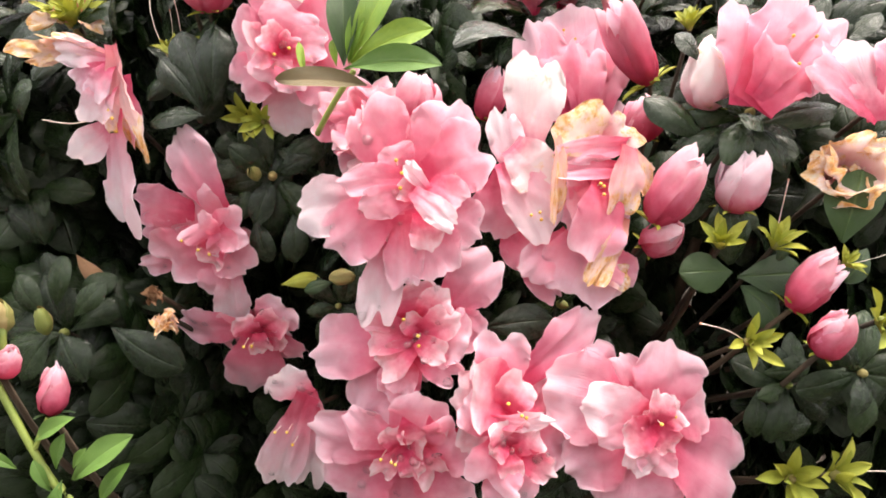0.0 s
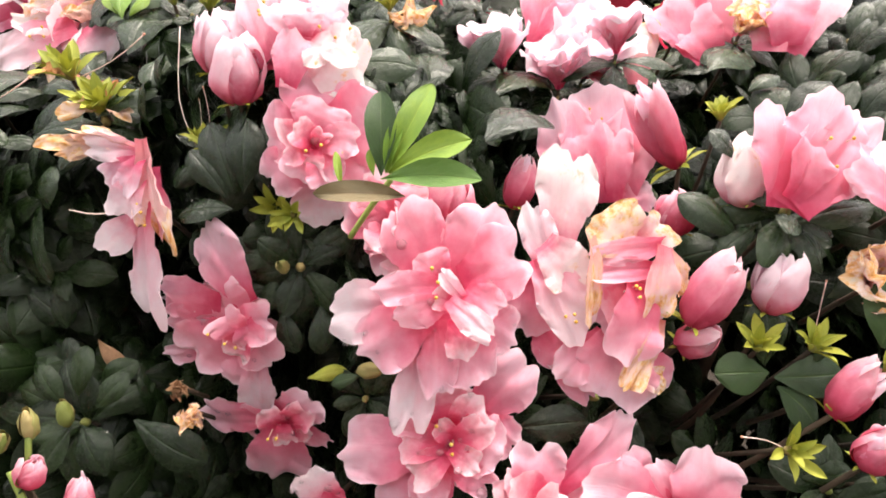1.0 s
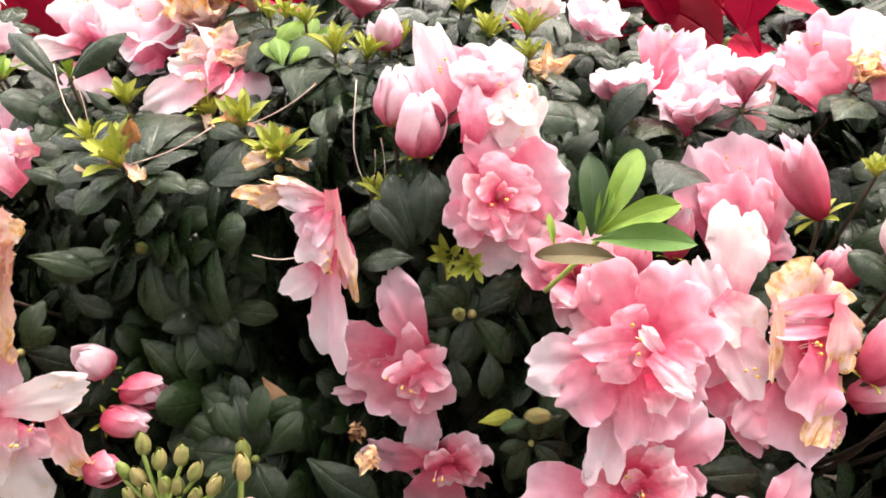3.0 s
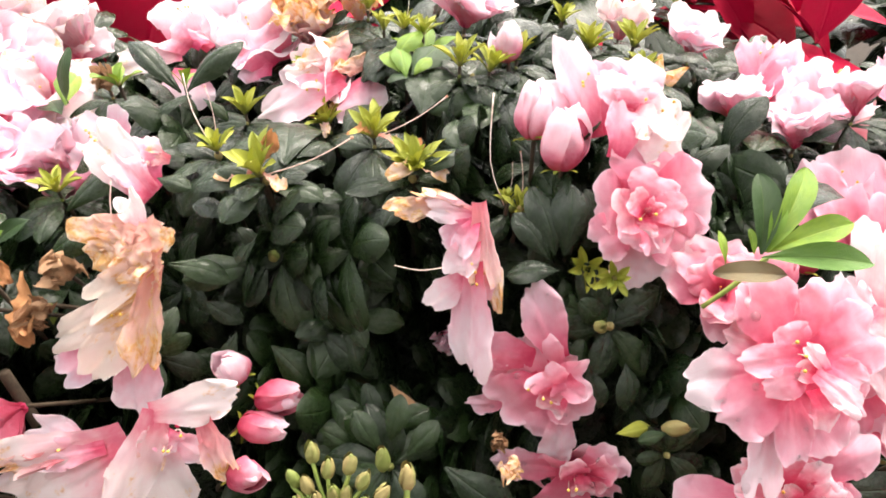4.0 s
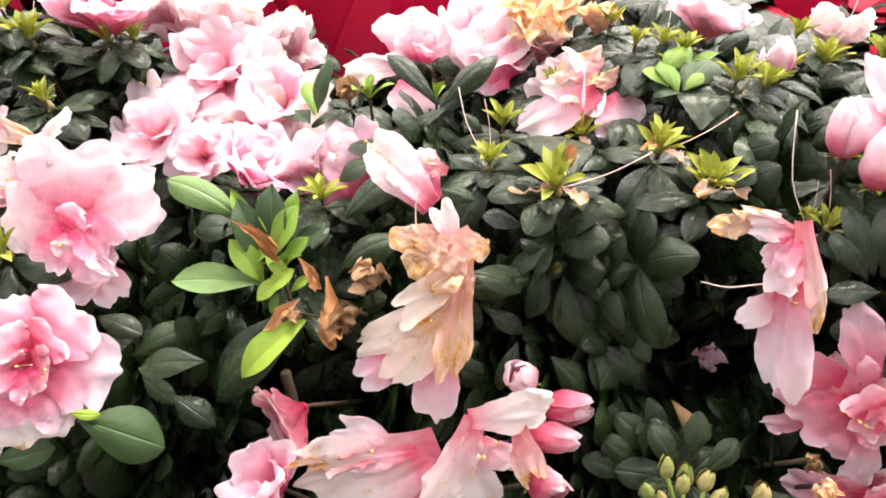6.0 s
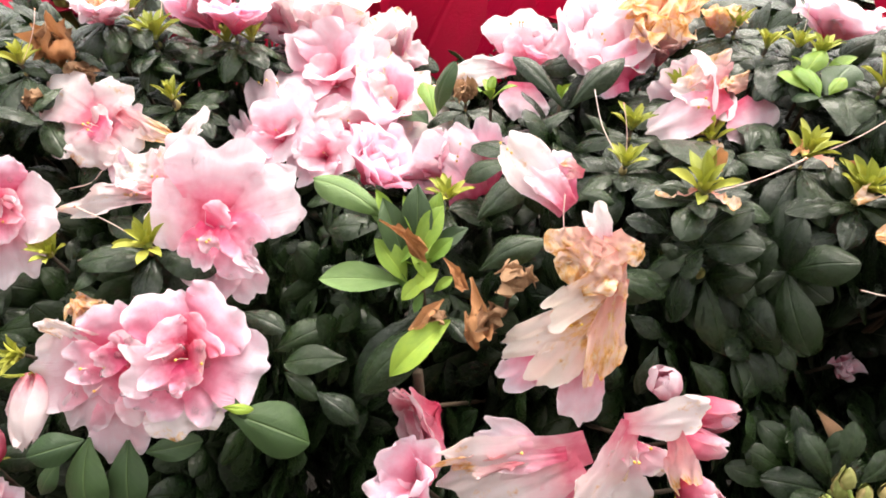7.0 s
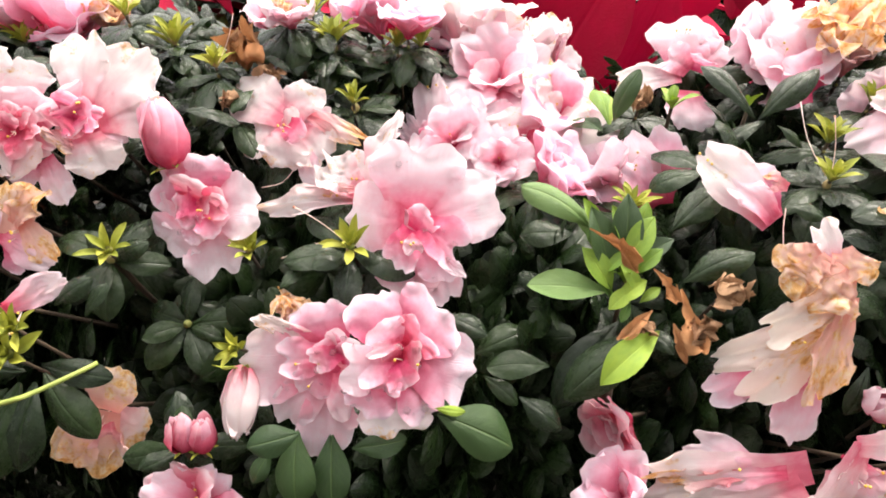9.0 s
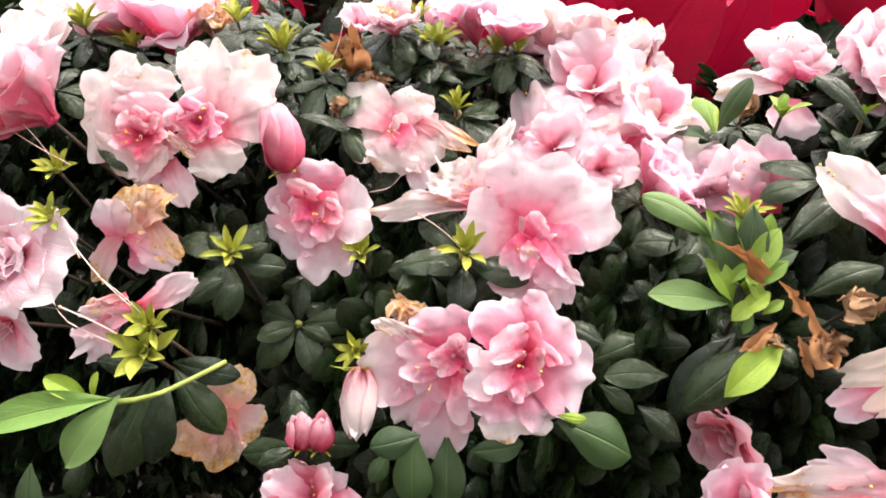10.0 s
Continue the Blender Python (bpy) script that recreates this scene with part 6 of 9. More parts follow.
petal_on(b, BROAD, (-7.1, -2.9, 1.0), (17.5, -14.4, 1.0), 13.0, PALE)
petal_on(b, BROAD, (-4.4, -7.0, -1.0), (3.6, -19.7, -1.0), 15.8, PINK)
finish_blossom(b, 0)
b = blossom((-0.5490, 0.1933, 0.6170), (0.44, -0.86, 0.24), 0.0292, 211)
petal_on(b, STRAP, (-2.8, 4.9, 0.0), (19.9, 17.6, -0.0), 12.8, PALE)
petal_on(b, STRAP, (-2.5, 3.8, -0.0), (-26.5, 4.1, 1.0), 12.9, PALE)
petal_on(b, CRUMPLED, (-13.0, 0.8, -0.0), (-27.4, -17.3, -0.0), 18.0, PALE)
petal_on(b, CRUMPLED, (-7.4, 10.7, 1.0), (-22.1, 5.6, 1.0), 7.8, FADED)
finish_blossom(b, 0)
b = blossom((-0.5246, 0.1900, 0.5658), (0.30, -0.91, 0.28), 0.0294, 212, label="withered orange-tan flower behind dark leaves")
petal_on(b, BROAD, (1.1, 3.8, -0.0), (7.0, 24.6, 0.0), 22.6, TAN)
petal_on(b, BROAD, (-0.2, 3.8, 0.0), (-9.7, -31.1, 0.0), 30.5, TAN)
petal_on(b, BROAD, (2.0, 1.7, -1.0), (16.0, -10.3, -1.0), 23.6, FADED)
petal_on(b, BROAD, (-3.2, -1.3, -1.0), (-21.4, -21.2, -1.0), 21.0, TAN)
petal_on(b, CRUMPLED, (1.1, -1.5, 1.0), (4.0, -19.7, 1.0), 18.4, FADED)
finish_blossom(b, 0)
bud((-0.4837, 0.1851, 0.5712), (-0.04, 0.23, 0.97), 0.0183, 0.0127, 213, DEEP)
bud((-0.4748, 0.1865, 0.5701), (0.06, 0.26, 0.97), 0.0171, 0.0117, 214, DEEP)
flower((-0.4758, 0.1686, 0.5459), (0.17, -0.66, 0.74), 0, 0.0232, 215, "double", PINK)
b = blossom((-0.4318, 0.2063, 0.5952), (0.02, -0.88, 0.48), 0.0342, 216, label="pink double flower joined to its twin")
petal_on(b, BROAD, (3.6, 4.5, -4.0), (-31.1, -1.9, -4.0), 32.8, PALE)
petal_on(b, BROAD, (5.9, 2.6, -3.0), (-11.7, -24.1, -2.0), 22.2, PALE)
petal_on(b, BROAD, (8.0, -0.2, -5.0), (8.3, -37.1, -5.0), 25.9, PALE)
petal_on(b, BROAD, (7.6, 11.7, -3.0), (2.4, 30.1, -2.0), 30.6, PINK)
petal_on(b, STRAP, (5.1, 12.7, -4.0), (-24.8, 19.5, -3.0), 12.0, WHITE)
petal_on(b, RUFFLED, (13.1, 2.5, -2.0), (19.5, -17.2, -1.0), 14.9, PALE)
petal_on(b, BROAD, (8.8, 7.7, -1.0), (-13.4, 3.5, 0.0), 17.9, PINK)
petal_on(b, BROAD, (9.3, 5.9, -1.0), (-2.7, -9.2, -0.0), 20.2, PINK)
petal_on(b, STANDING, (13.1, 11.3, 2.0), (2.2, 5.8, 2.6), 10.4, PINKER)
petal_on(b, RUFFLED, (12.3, 11.0, 1.3), (15.2, 19.3, 2.0), 14.3, PALE)
petal_on(b, STANDING, (12.3, 8.7, 1.3), (18.0, 12.9, 2.6), 11.2, PINKER)
petal_on(b, STANDING, (11.8, 10.3, 1.3), (6.6, 16.9, 2.0), 11.2, PINKER)
finish_blossom(b, 22, BLUSH)
b = blossom((-0.3925, 0.2084, 0.6069), (0.29, -0.74, 0.60), 0.0279, 217, label="pink double flower joined to its twin")
petal_on(b, BROAD, (-5.1, 4.7, -3.0), (-15.2, 25.8, -2.0), 29.8, PINK)
petal_on(b, BROAD, (-1.0, 6.5, -3.0), (15.9, 22.5, -2.0), 31.6, PINK)
petal_on(b, BROAD, (1.8, 0.7, -3.0), (29.0, -2.4, -2.0), 32.8, PINK)
petal_on(b, BROAD, (0.2, -5.7, -4.0), (18.0, -18.2, -3.0), 25.8, PINK)
petal_on(b, BROAD, (-3.8, -9.4, -5.0), (1.1, -31.0, -5.0), 27.8, WHITE)
petal_on(b, BROAD, (-6.1, -6.0, -3.0), (-12.8, -23.2, -2.0), 20.7, PINK)
petal_on(b, RUFFLED, (-5.9, -1.3, -1.0), (-24.1, -4.9, 0.7), 20.4, PALE)
petal_on(b, RUFFLED, (-3.5, -0.9, 1.3), (-17.1, -4.9, 2.0), 14.2, PINK)
petal_on(b, RUFFLED, (-4.3, 5.1, 0.6), (-12.1, 12.7, 2.0), 18.5, PINK)
petal_on(b, STANDING, (-2.3, 8.0, 2.6), (-13.7, 2.6, 3.9), 6.0, PALE)
petal_on(b, STANDING, (-0.7, 6.8, -0.0), (7.2, 13.5, 1.3), 21.0, DEEP)
petal_on(b, STANDING, (-0.1, 1.5, 0.7), (6.8, 1.7, 1.9), 14.5, DEEP)
petal_on(b, STANDING, (-1.8, -0.7, 2.0), (3.1, -9.8, 2.6), 11.8, PINKER)
petal_on(b, RUFFLED, (-4.8, -3.2, 0.6), (-6.7, -12.6, 2.0), 14.3, PINK)
petal_on(b, STANDING, (-3.1, 1.4, 2.0), (-6.4, 4.6, 3.3), 9.7, DEEP)
finish_blossom(b, 22, BLUSH)
bud((-0.4610, 0.1976, 0.5802), (0.17, -0.74, -0.66), 0.0317, 0.0183, 218, WHITE, label="withered pale bud hanging down")
flower((-0.4476, 0.2298, 0.6053), (-0.10, -0.03, 0.99), 0, 0.0139, 219, "crisp", TAN)
flower((-0.5082, 0.3400, 0.6813), (0.05, -0.25, 0.97), 0, 0.0193, 220, "crisp", RUST)
flower((-0.5090, 0.3447, 0.6832), (0.17, -0.21, 0.96), 0, 0.0153, 221, "crisp", DRY, label="dry brown crumpled flower")
flower((-0.4922, 0.3348, 0.6707), (-0.02, -0.35, 0.94), 0, 0.0136, 222, "crisp", DRY)
flower((-0.5043, 0.3110, 0.6665), (0.09, -0.32, 0.94), 0, 0.0087, 223, "crisp", DRY)
flower((-0.2997, 0.3676, 0.6594), (0.09, -0.32, 0.94), 0, 0.0119, 224, "crisp", DRY)
flower((-0.4905, 0.3602, 0.6994), (0.09, -0.32, 0.94), 0, 0.0091, 225, "crisp", TAN)

# sepal stars and old styles
calyx((-0.0954, 0.2621, 0.6534), (0.09, -0.20, 0.98), 0.0094, 226, style=(-0.35, 0.42, 0.84), bend=0)
calyx((-0.1358, 0.2771, 0.6613), (-0.03, -0.23, 0.97), 0.0140, 227, scrap=True)
calyx((-0.1799, 0.3330, 0.6552), (-0.24, -0.22, 0.95), 0.0123, 228, scrap=True)
calyx((0.0935, 0.1978, 0.6144), (-0.13, -0.20, 0.97), 0.0109, 229)
calyx((0.1116, 0.1973, 0.6146), (0.09, -0.20, 0.98), 0.0097, 230, style=(-0.05, 0.36, 0.93), bend=40)
calyx((0.0982, 0.1729, 0.5953), (-0.04, -0.73, 0.69), 0.0105, 231, style=(-0.95, -0.11, 0.28), bend=0)
calyx((0.1330, 0.1683, 0.6082), (0.06, -0.65, 0.75), 0.0115, 232)
calyx((0.1147, 0.1483, 0.5561), (-0.23, -0.64, 0.74), 0.0124, 233)
calyx((0.1271, 0.1478, 0.5580), (0.36, -0.52, 0.77), 0.0124, 234, style=(0.94, -0.27, 0.20), bend=0)
calyx((0.0957, 0.2701, 0.6633), (-0.22, 0.10, 0.97), 0.0090, 235)
calyx((-0.0696, 0.2491, 0.6370), (-0.04, -0.90, 0.43), 0.0101, 236)
calyx((0.1295, 0.1870, 0.6154), (0.19, -0.43, 0.88), 0.0066, 237, style=(0.80, 0.04, 0.60), bend=0)
calyx((-0.1975, 0.2743, 0.6585), (-0.11, -0.18, 0.98), 0.0164, 238, style=(0.74, 0.23, 0.63), bend=0, scrap=True)
calyx((-0.1544, 0.2946, 0.6671), (-0.01, -0.18, 0.98), 0.0142, 239, style=(0.66, 0.27, 0.70), bend=0, scrap=True)
calyx((-0.1381, 0.2776, 0.6598), (-0.00, -0.25, 0.97), 0.0143, 240)
calyx((-0.2239, 0.3024, 0.6545), (-0.02, -0.04, 1.00), 0.0113, 241, style=(-0.43, 0.32, 0.84), bend=0)
calyx((-0.2183, 0.3307, 0.6599), (-0.02, -0.04, 1.00), 0.0121, 242)
calyx((-0.1195, 0.3241, 0.6883), (-0.02, -0.04, 1.00), 0.0126, 243)
calyx((-0.1062, 0.3261, 0.6856), (0.18, -0.02, 0.98), 0.0119, 244)
calyx((-0.3028, 0.3065, 0.6290), (-0.02, -0.04, 1.00), 0.0121, 245)
calyx((-0.1453, 0.3556, 0.6939), (-0.02, -0.04, 1.00), 0.0096, 246, style=(-0.25, 0.36, 0.90), bend=0)
calyx((-0.0930, 0.3416, 0.6871), (-0.02, -0.04, 1.00), 0.0109, 247)
calyx((-0.0470, 0.4007, 0.6735), (-0.02, -0.04, 1.00), 0.0148, 248, style=(0.06, 0.40, 0.91), bend=0)
calyx((-0.0301, 0.3772, 0.6833), (-0.02, -0.04, 1.00), 0.0137, 249, style=(-0.04, 0.40, 0.92), bend=0)
calyx((-0.1002, 0.2664, 0.6542), (-0.02, -0.04, 1.00), 0.0066, 250, style=(-0.23, 0.38, 0.90), bend=0)
calyx((-0.0615, 0.2389, 0.6408), (-0.27, -0.85, 0.45), 0.0086, 251)
calyx((-0.4232, 0.3885, 0.6754), (-0.02, -0.04, 1.00), 0.0121, 252)
calyx((-0.5460, 0.3392, 0.6841), (0.02, -0.03, 1.00), 0.0148, 253)
calyx((-0.4667, 0.3642, 0.6813), (0.02, -0.03, 1.00), 0.0150, 254, style=(-0.18, 0.37, 0.91), bend=0)
calyx((-0.5163, 0.3250, 0.6785), (0.02, -0.03, 1.00), 0.0115, 255, style=(0.01, 0.41, 0.91), bend=0)
calyx((-0.6700, 0.3403, 0.6893), (0.02, -0.03, 1.00), 0.0147, 256)
calyx((-0.6497, 0.3502, 0.6761), (0.02, -0.03, 1.00), 0.0122, 257)
calyx((-0.5686, 0.3368, 0.6986), (0.02, -0.03, 1.00), 0.0109, 258)
calyx((-0.4788, 0.3685, 0.6948), (0.02, -0.03, 1.00), 0.0112, 259)
calyx((-0.6193, 0.2413, 0.6523), (0.20, -0.35, 0.91), 0.0104, 260, style=(-0.72, 0.07, 0.69), bend=0)
calyx((-0.6016, 0.2134, 0.6452), (0.15, -0.58, 0.80), 0.0104, 261, style=(0.58, -0.69, -0.44), bend=0)
calyx((-0.5301, 0.2313, 0.6256), (0.20, -0.35, 0.91), 0.0123, 262)
calyx((-0.4772, 0.2558, 0.6151), (-0.01, -0.32, 0.95), 0.0114, 263)
calyx((-0.4254, 0.2518, 0.6275), (-0.00, -0.40, 0.92), 0.0136, 264, style=(-0.81, -0.21, 0.54), bend=0)
calyx((-0.5422, 0.1860, 0.6184), (0.13, -0.50, 0.86), 0.0118, 265, style=(-0.72, -0.07, 0.69), bend=0)
calyx((-0.5432, 0.1796, 0.6100), (0.25, -0.55, 0.80), 0.0152, 266, style=(-0.82, -0.18, 0.55), bend=0)
calyx((-0.4482, 0.3356, 0.6597), (0.02, -0.03, 1.00), 0.0108, 267)
calyx((-0.4632, 0.2090, 0.6009), (-0.27, -0.75, 0.60), 0.0102, 268)
calyx((-0.4361, 0.3845, 0.6753), (0.02, -0.03, 1.00), 0.0117, 269)

# leaf whorls that stand out
whorl((0.1063, 0.2305, 0.6462), (0.08, -0.35, 0.93), 0.0256, 270, 9)
whorl((-0.1426, 0.2082, 0.5673), (-0.03, -0.65, 0.76), 0.0249, 271, 8)
whorl((0.1303, 0.1613, 0.5928), (-0.04, -0.73, 0.69), 0.0196, 272, 8)
whorl((0.1170, 0.1707, 0.5765), (-0.04, -0.73, 0.69), 0.0193, 273, 7)
whorl((-0.0378, 0.2068, 0.5819), (-0.04, -0.89, 0.45), 0.0179, 274, 7)
whorl((-0.1633, 0.2545, 0.6045), (-0.03, -0.65, 0.76), 0.0251, 275, 8)
whorl((-0.0974, 0.2715, 0.6475), (0.08, -0.35, 0.93), 0.0219, 276, 7)
whorl((-0.1961, 0.2768, 0.6533), (-0.00, -0.25, 0.97), 0.0278, 277, 9)
whorl((-0.1376, 0.2785, 0.6554), (-0.00, -0.25, 0.97), 0.0253, 278, 8)
whorl((-0.0793, 0.2682, 0.6449), (0.13, -0.67, 0.73), 0.0215, 279, 7)
whorl((-0.0612, 0.2346, 0.6211), (0.04, -0.87, 0.49), 0.0245, 280, 8)
whorl((-0.2240, 0.3038, 0.6495), (-0.01, -0.10, 0.99), 0.0255, 281, 8)
whorl((-0.1135, 0.3261, 0.6801), (-0.01, -0.10, 0.99), 0.0227, 282, 8)
whorl((-0.2381, 0.2367, 0.5947), (0.14, -0.81, 0.57), 0.0222, 283, 7)
whorl((-0.5327, 0.2334, 0.6190), (0.23, -0.47, 0.85), 0.0276, 284, 8)
whorl((-0.4275, 0.2560, 0.6211), (0.10, -0.38, 0.92), 0.0298, 285, 8)
whorl((-0.5485, 0.3429, 0.6797), (0.03, -0.09, 1.00), 0.0297, 286, 8)
whorl((-0.4676, 0.3674, 0.6755), (0.03, -0.09, 1.00), 0.0302, 287, 8)
whorl((-0.4483, 0.3387, 0.6536), (0.03, -0.09, 1.00), 0.0305, 288, 8)
whorl((-0.5056, 0.2364, 0.5832), (0.17, -0.67, 0.72), 0.0278, 289, 8)
whorl((-0.4882, 0.1881, 0.5557), (0.18, -0.74, 0.65), 0.0255, 290, 7)

# fresh green shoots
whorl((-0.2861, 0.3540, 0.6621), (-0.02, 0.05, 1.00), 0.0158, 291, 5, tone=FRESH, meshes=FRESHLEAVES, tilt=30)
whorl((-0.1354, 0.3470, 0.6823), (-0.01, -0.10, 0.99), 0.0173, 292, 6, tone=FRESH, meshes=FRESHLEAVES, tilt=20)

# buds and leaves of the shoot in front
bud((-0.1177, 0.1607, 0.5911), (0.24, 0.42, 0.87), 0.0162, 0.0102, 293, DEEP, label="magenta bud on a hairy green shoot", sepal=MIDLEAF)
bud((-0.1321, 0.1663, 0.5976), (0.40, 0.38, 0.84), 0.0106, 0.0078, 294, DEEP, sepal=MIDLEAF)
stroke([(-0.1166, 0.1419, 0.5669), (-0.1185, 0.1437, 0.5692), (-0.1213, 0.1465, 0.5726), (-0.1241, 0.1494, 0.5762), (-0.1269, 0.1525, 0.5800), (-0.1299, 0.1560, 0.5843), (-0.1325, 0.1591, 0.5881), (-0.1349, 0.1620, 0.5918), (-0.1370, 0.1647, 0.5952), (-0.1384, 0.1666, 0.5975)], 0.00110, STALK, name="stalk")
stroke([(-0.1241, 0.1494, 0.5762), (-0.1234, 0.1505, 0.5777), (-0.1224, 0.1521, 0.5798), (-0.1215, 0.1535, 0.5816), (-0.1208, 0.1544, 0.5828), (-0.1202, 0.1551, 0.5837), (-0.1198, 0.1555, 0.5843)], 0.00080, STALK, name="stalk")
stroke([(-0.1022, 0.1320, 0.5550), (-0.1056, 0.1345, 0.5580), (-0.1104, 0.1380, 0.5623), (-0.1140, 0.1407, 0.5656), (-0.1156, 0.1420, 0.5671), (-0.1162, 0.1426, 0.5678), (-0.1165, 0.1429, 0.5682)], 0.00110, STALK, name="stalk")
lone_leaf((-0.1020, 0.1477, 0.5753), (0.83, 0.32, 0.46), (-0.03, -0.39, 0.92), 0.0247, 295, tone=GREENER, meshes=WILLOW)
lone_leaf((-0.0989, 0.1433, 0.5697), (0.66, 0.44, 0.61), (-0.03, -0.39, 0.92), 0.0175, 296, tone=GREENER, meshes=WILLOW)
lone_leaf((-0.1154, 0.1496, 0.5770), (0.31, 0.57, 0.76), (-0.03, -0.39, 0.92), 0.0125, 297, tone=GREENER, meshes=WILLOW)
lone_leaf((-0.1169, 0.1531, 0.5813), (0.93, 0.20, 0.32), (-0.03, -0.39, 0.92), 0.0157, 298, tone=GREENER, meshes=WILLOW)
lone_leaf((-0.1216, 0.1452, 0.5708), (-0.44, 0.56, 0.70), (-0.03, -0.39, 0.92), 0.0114, 299, tone=GREENER, meshes=WILLOW)
lone_leaf((-0.1166, 0.1398, 0.5642), (-0.13, -0.60, -0.79), (-0.03, -0.39, 0.92), 0.0137, 300, tone=GREENER, meshes=WILLOW)
lone_leaf((-0.1343, 0.1487, 0.5747), (-0.83, 0.37, 0.42), (-0.03, -0.39, 0.92), 0.0123, 301, tone=GREENER, meshes=WILLOW)
lone_leaf((-0.1097, 0.1479, 0.5751), (0.61, 0.47, 0.64), (-0.03, -0.39, 0.92), 0.0085, 302, tone=GREENER, meshes=WILLOW)

# plump green buds in front
green_bud((-0.1640, 0.1791, 0.6144), (-0.02, 0.31, 0.95), 0.0079, 303)
green_bud((-0.1588, 0.1761, 0.6104), (0.07, 0.31, 0.95), 0.0075, 304)
green_bud((-0.1520, 0.1770, 0.6119), (0.17, 0.31, 0.94), 0.0079, 305)
green_bud((-0.1476, 0.1740, 0.6079), (0.37, 0.26, 0.89), 0.0075, 306)
green_bud((-0.1652, 0.1732, 0.6060), (-0.31, 0.19, 0.93), 0.0075, 307)
green_bud((-0.1569, 0.1717, 0.6041), (-0.03, -0.03, 1.00), 0.0079, 308)
green_bud((-0.1412, 0.1715, 0.6045), (0.49, 0.21, 0.85), 0.0082, 309)
green_bud((-0.1698, 0.1743, 0.6073), (-0.52, 0.22, 0.82), 0.0068, 310)
green_bud((-0.1527, 0.1716, 0.6042), (0.18, 0.19, 0.97), 0.0072, 311)
green_bud((-0.1620, 0.1703, 0.6019), (-0.13, 0.05, 0.99), 0.0075, 312)
green_bud((-0.1475, 0.1698, 0.6018), (0.28, 0.05, 0.96), 0.0075, 313)
green_bud((-0.1680, 0.1700, 0.6013), (-0.33, 0.05, 0.94), 0.0068, 314)
stroke([(-0.1569, 0.1677, 0.5985), (-0.1577, 0.1687, 0.5998), (-0.1591, 0.1701, 0.6018), (-0.1604, 0.1717, 0.6040), (-0.1617, 0.1737, 0.6069), (-0.1630, 0.1760, 0.6101), (-0.1639, 0.1776, 0.6123)], 0.00070, STALK, name="stalk")
stroke([(-0.1569, 0.1677, 0.5985), (-0.1571, 0.1683, 0.5993), (-0.1574, 0.1692, 0.6005), (-0.1578, 0.1702, 0.6020), (-0.1581, 0.1717, 0.6041), (-0.1585, 0.1734, 0.6066), (-0.1587, 0.1746, 0.6083)], 0.00070, STALK, name="stalk")
stroke([(-0.1569, 0.1677, 0.5985), (-0.1562, 0.1684, 0.5995), (-0.1553, 0.1694, 0.6010), (-0.1544, 0.1707, 0.6028), (-0.1535, 0.1723, 0.6052), (-0.1525, 0.1742, 0.6079), (-0.1519, 0.1755, 0.6098)], 0.00070, STALK, name="stalk")
stroke([(-0.1569, 0.1677, 0.5985), (-0.1557, 0.1681, 0.5990), (-0.1539, 0.1686, 0.5998), (-0.1522, 0.1693, 0.6009), (-0.1505, 0.1704, 0.6026), (-0.1488, 0.1718, 0.6046), (-0.1476, 0.1727, 0.6060)], 0.00070, STALK, name="stalk")
stroke([(-0.1569, 0.1677, 0.5985), (-0.1579, 0.1679, 0.5987), (-0.1595, 0.1682, 0.5991), (-0.1610, 0.1688, 0.5998), (-0.1625, 0.1697, 0.6011), (-0.1641, 0.1709, 0.6028), (-0.1652, 0.1718, 0.6039)], 0.00070, STALK, name="stalk")
stroke([(-0.1569, 0.1677, 0.5985), (-0.1548, 0.1677, 0.5986), (-0.1519, 0.1677, 0.5987), (-0.1490, 0.1679, 0.5991), (-0.1461, 0.1685, 0.6001), (-0.1432, 0.1694, 0.6015), (-0.1412, 0.1700, 0.6024)], 0.00070, STALK, name="stalk")
stroke([(-0.1569, 0.1677, 0.5985), (-0.1585, 0.1681, 0.5989), (-0.1609, 0.1686, 0.5996), (-0.1633, 0.1694, 0.6006), (-0.1657, 0.1706, 0.6022), (-0.1681, 0.1720, 0.6041), (-0.1698, 0.1730, 0.6055)], 0.00070, STALK, name="stalk")
stroke([(-0.1570, 0.1727, 0.6055), (-0.1566, 0.1713, 0.6036), (-0.1561, 0.1692, 0.6006), (-0.1560, 0.1668, 0.5971), (-0.1566, 0.1635, 0.5924), (-0.1576, 0.1596, 0.5869), (-0.1583, 0.1570, 0.5831)], 0.00130, STALK, name="stalk")
green_bud((-0.1341, 0.1757, 0.6079), (-0.04, 0.31, 0.95), 0.0098, 315)
stroke([(-0.1340, 0.1742, 0.6057), (-0.1340, 0.1718, 0.6023), (-0.1341, 0.1684, 0.5974), (-0.1342, 0.1660, 0.5940)], 0.00100, STALK, name="stalk")

# old styles
stroke([(-0.1071, 0.2454, 0.6421), (-0.1119, 0.2449, 0.6412), (-0.1187, 0.2442, 0.6400), (-0.1244, 0.2437, 0.6390), (-0.1280, 0.2434, 0.6384), (-0.1308, 0.2432, 0.6380), (-0.1335, 0.2433, 0.6378), (-0.1369, 0.2436, 0.6380), (-0.1403, 0.2441, 0.6385), (-0.1426, 0.2444, 0.6388)], 0.00023)
stroke([(-0.2258, 0.3033, 0.6559), (-0.2282, 0.3054, 0.6591), (-0.2318, 0.3086, 0.6640), (-0.2348, 0.3118, 0.6687), (-0.2368, 0.3151, 0.6735), (-0.2384, 0.3185, 0.6786), (-0.2394, 0.3209, 0.6820)], 0.00023)
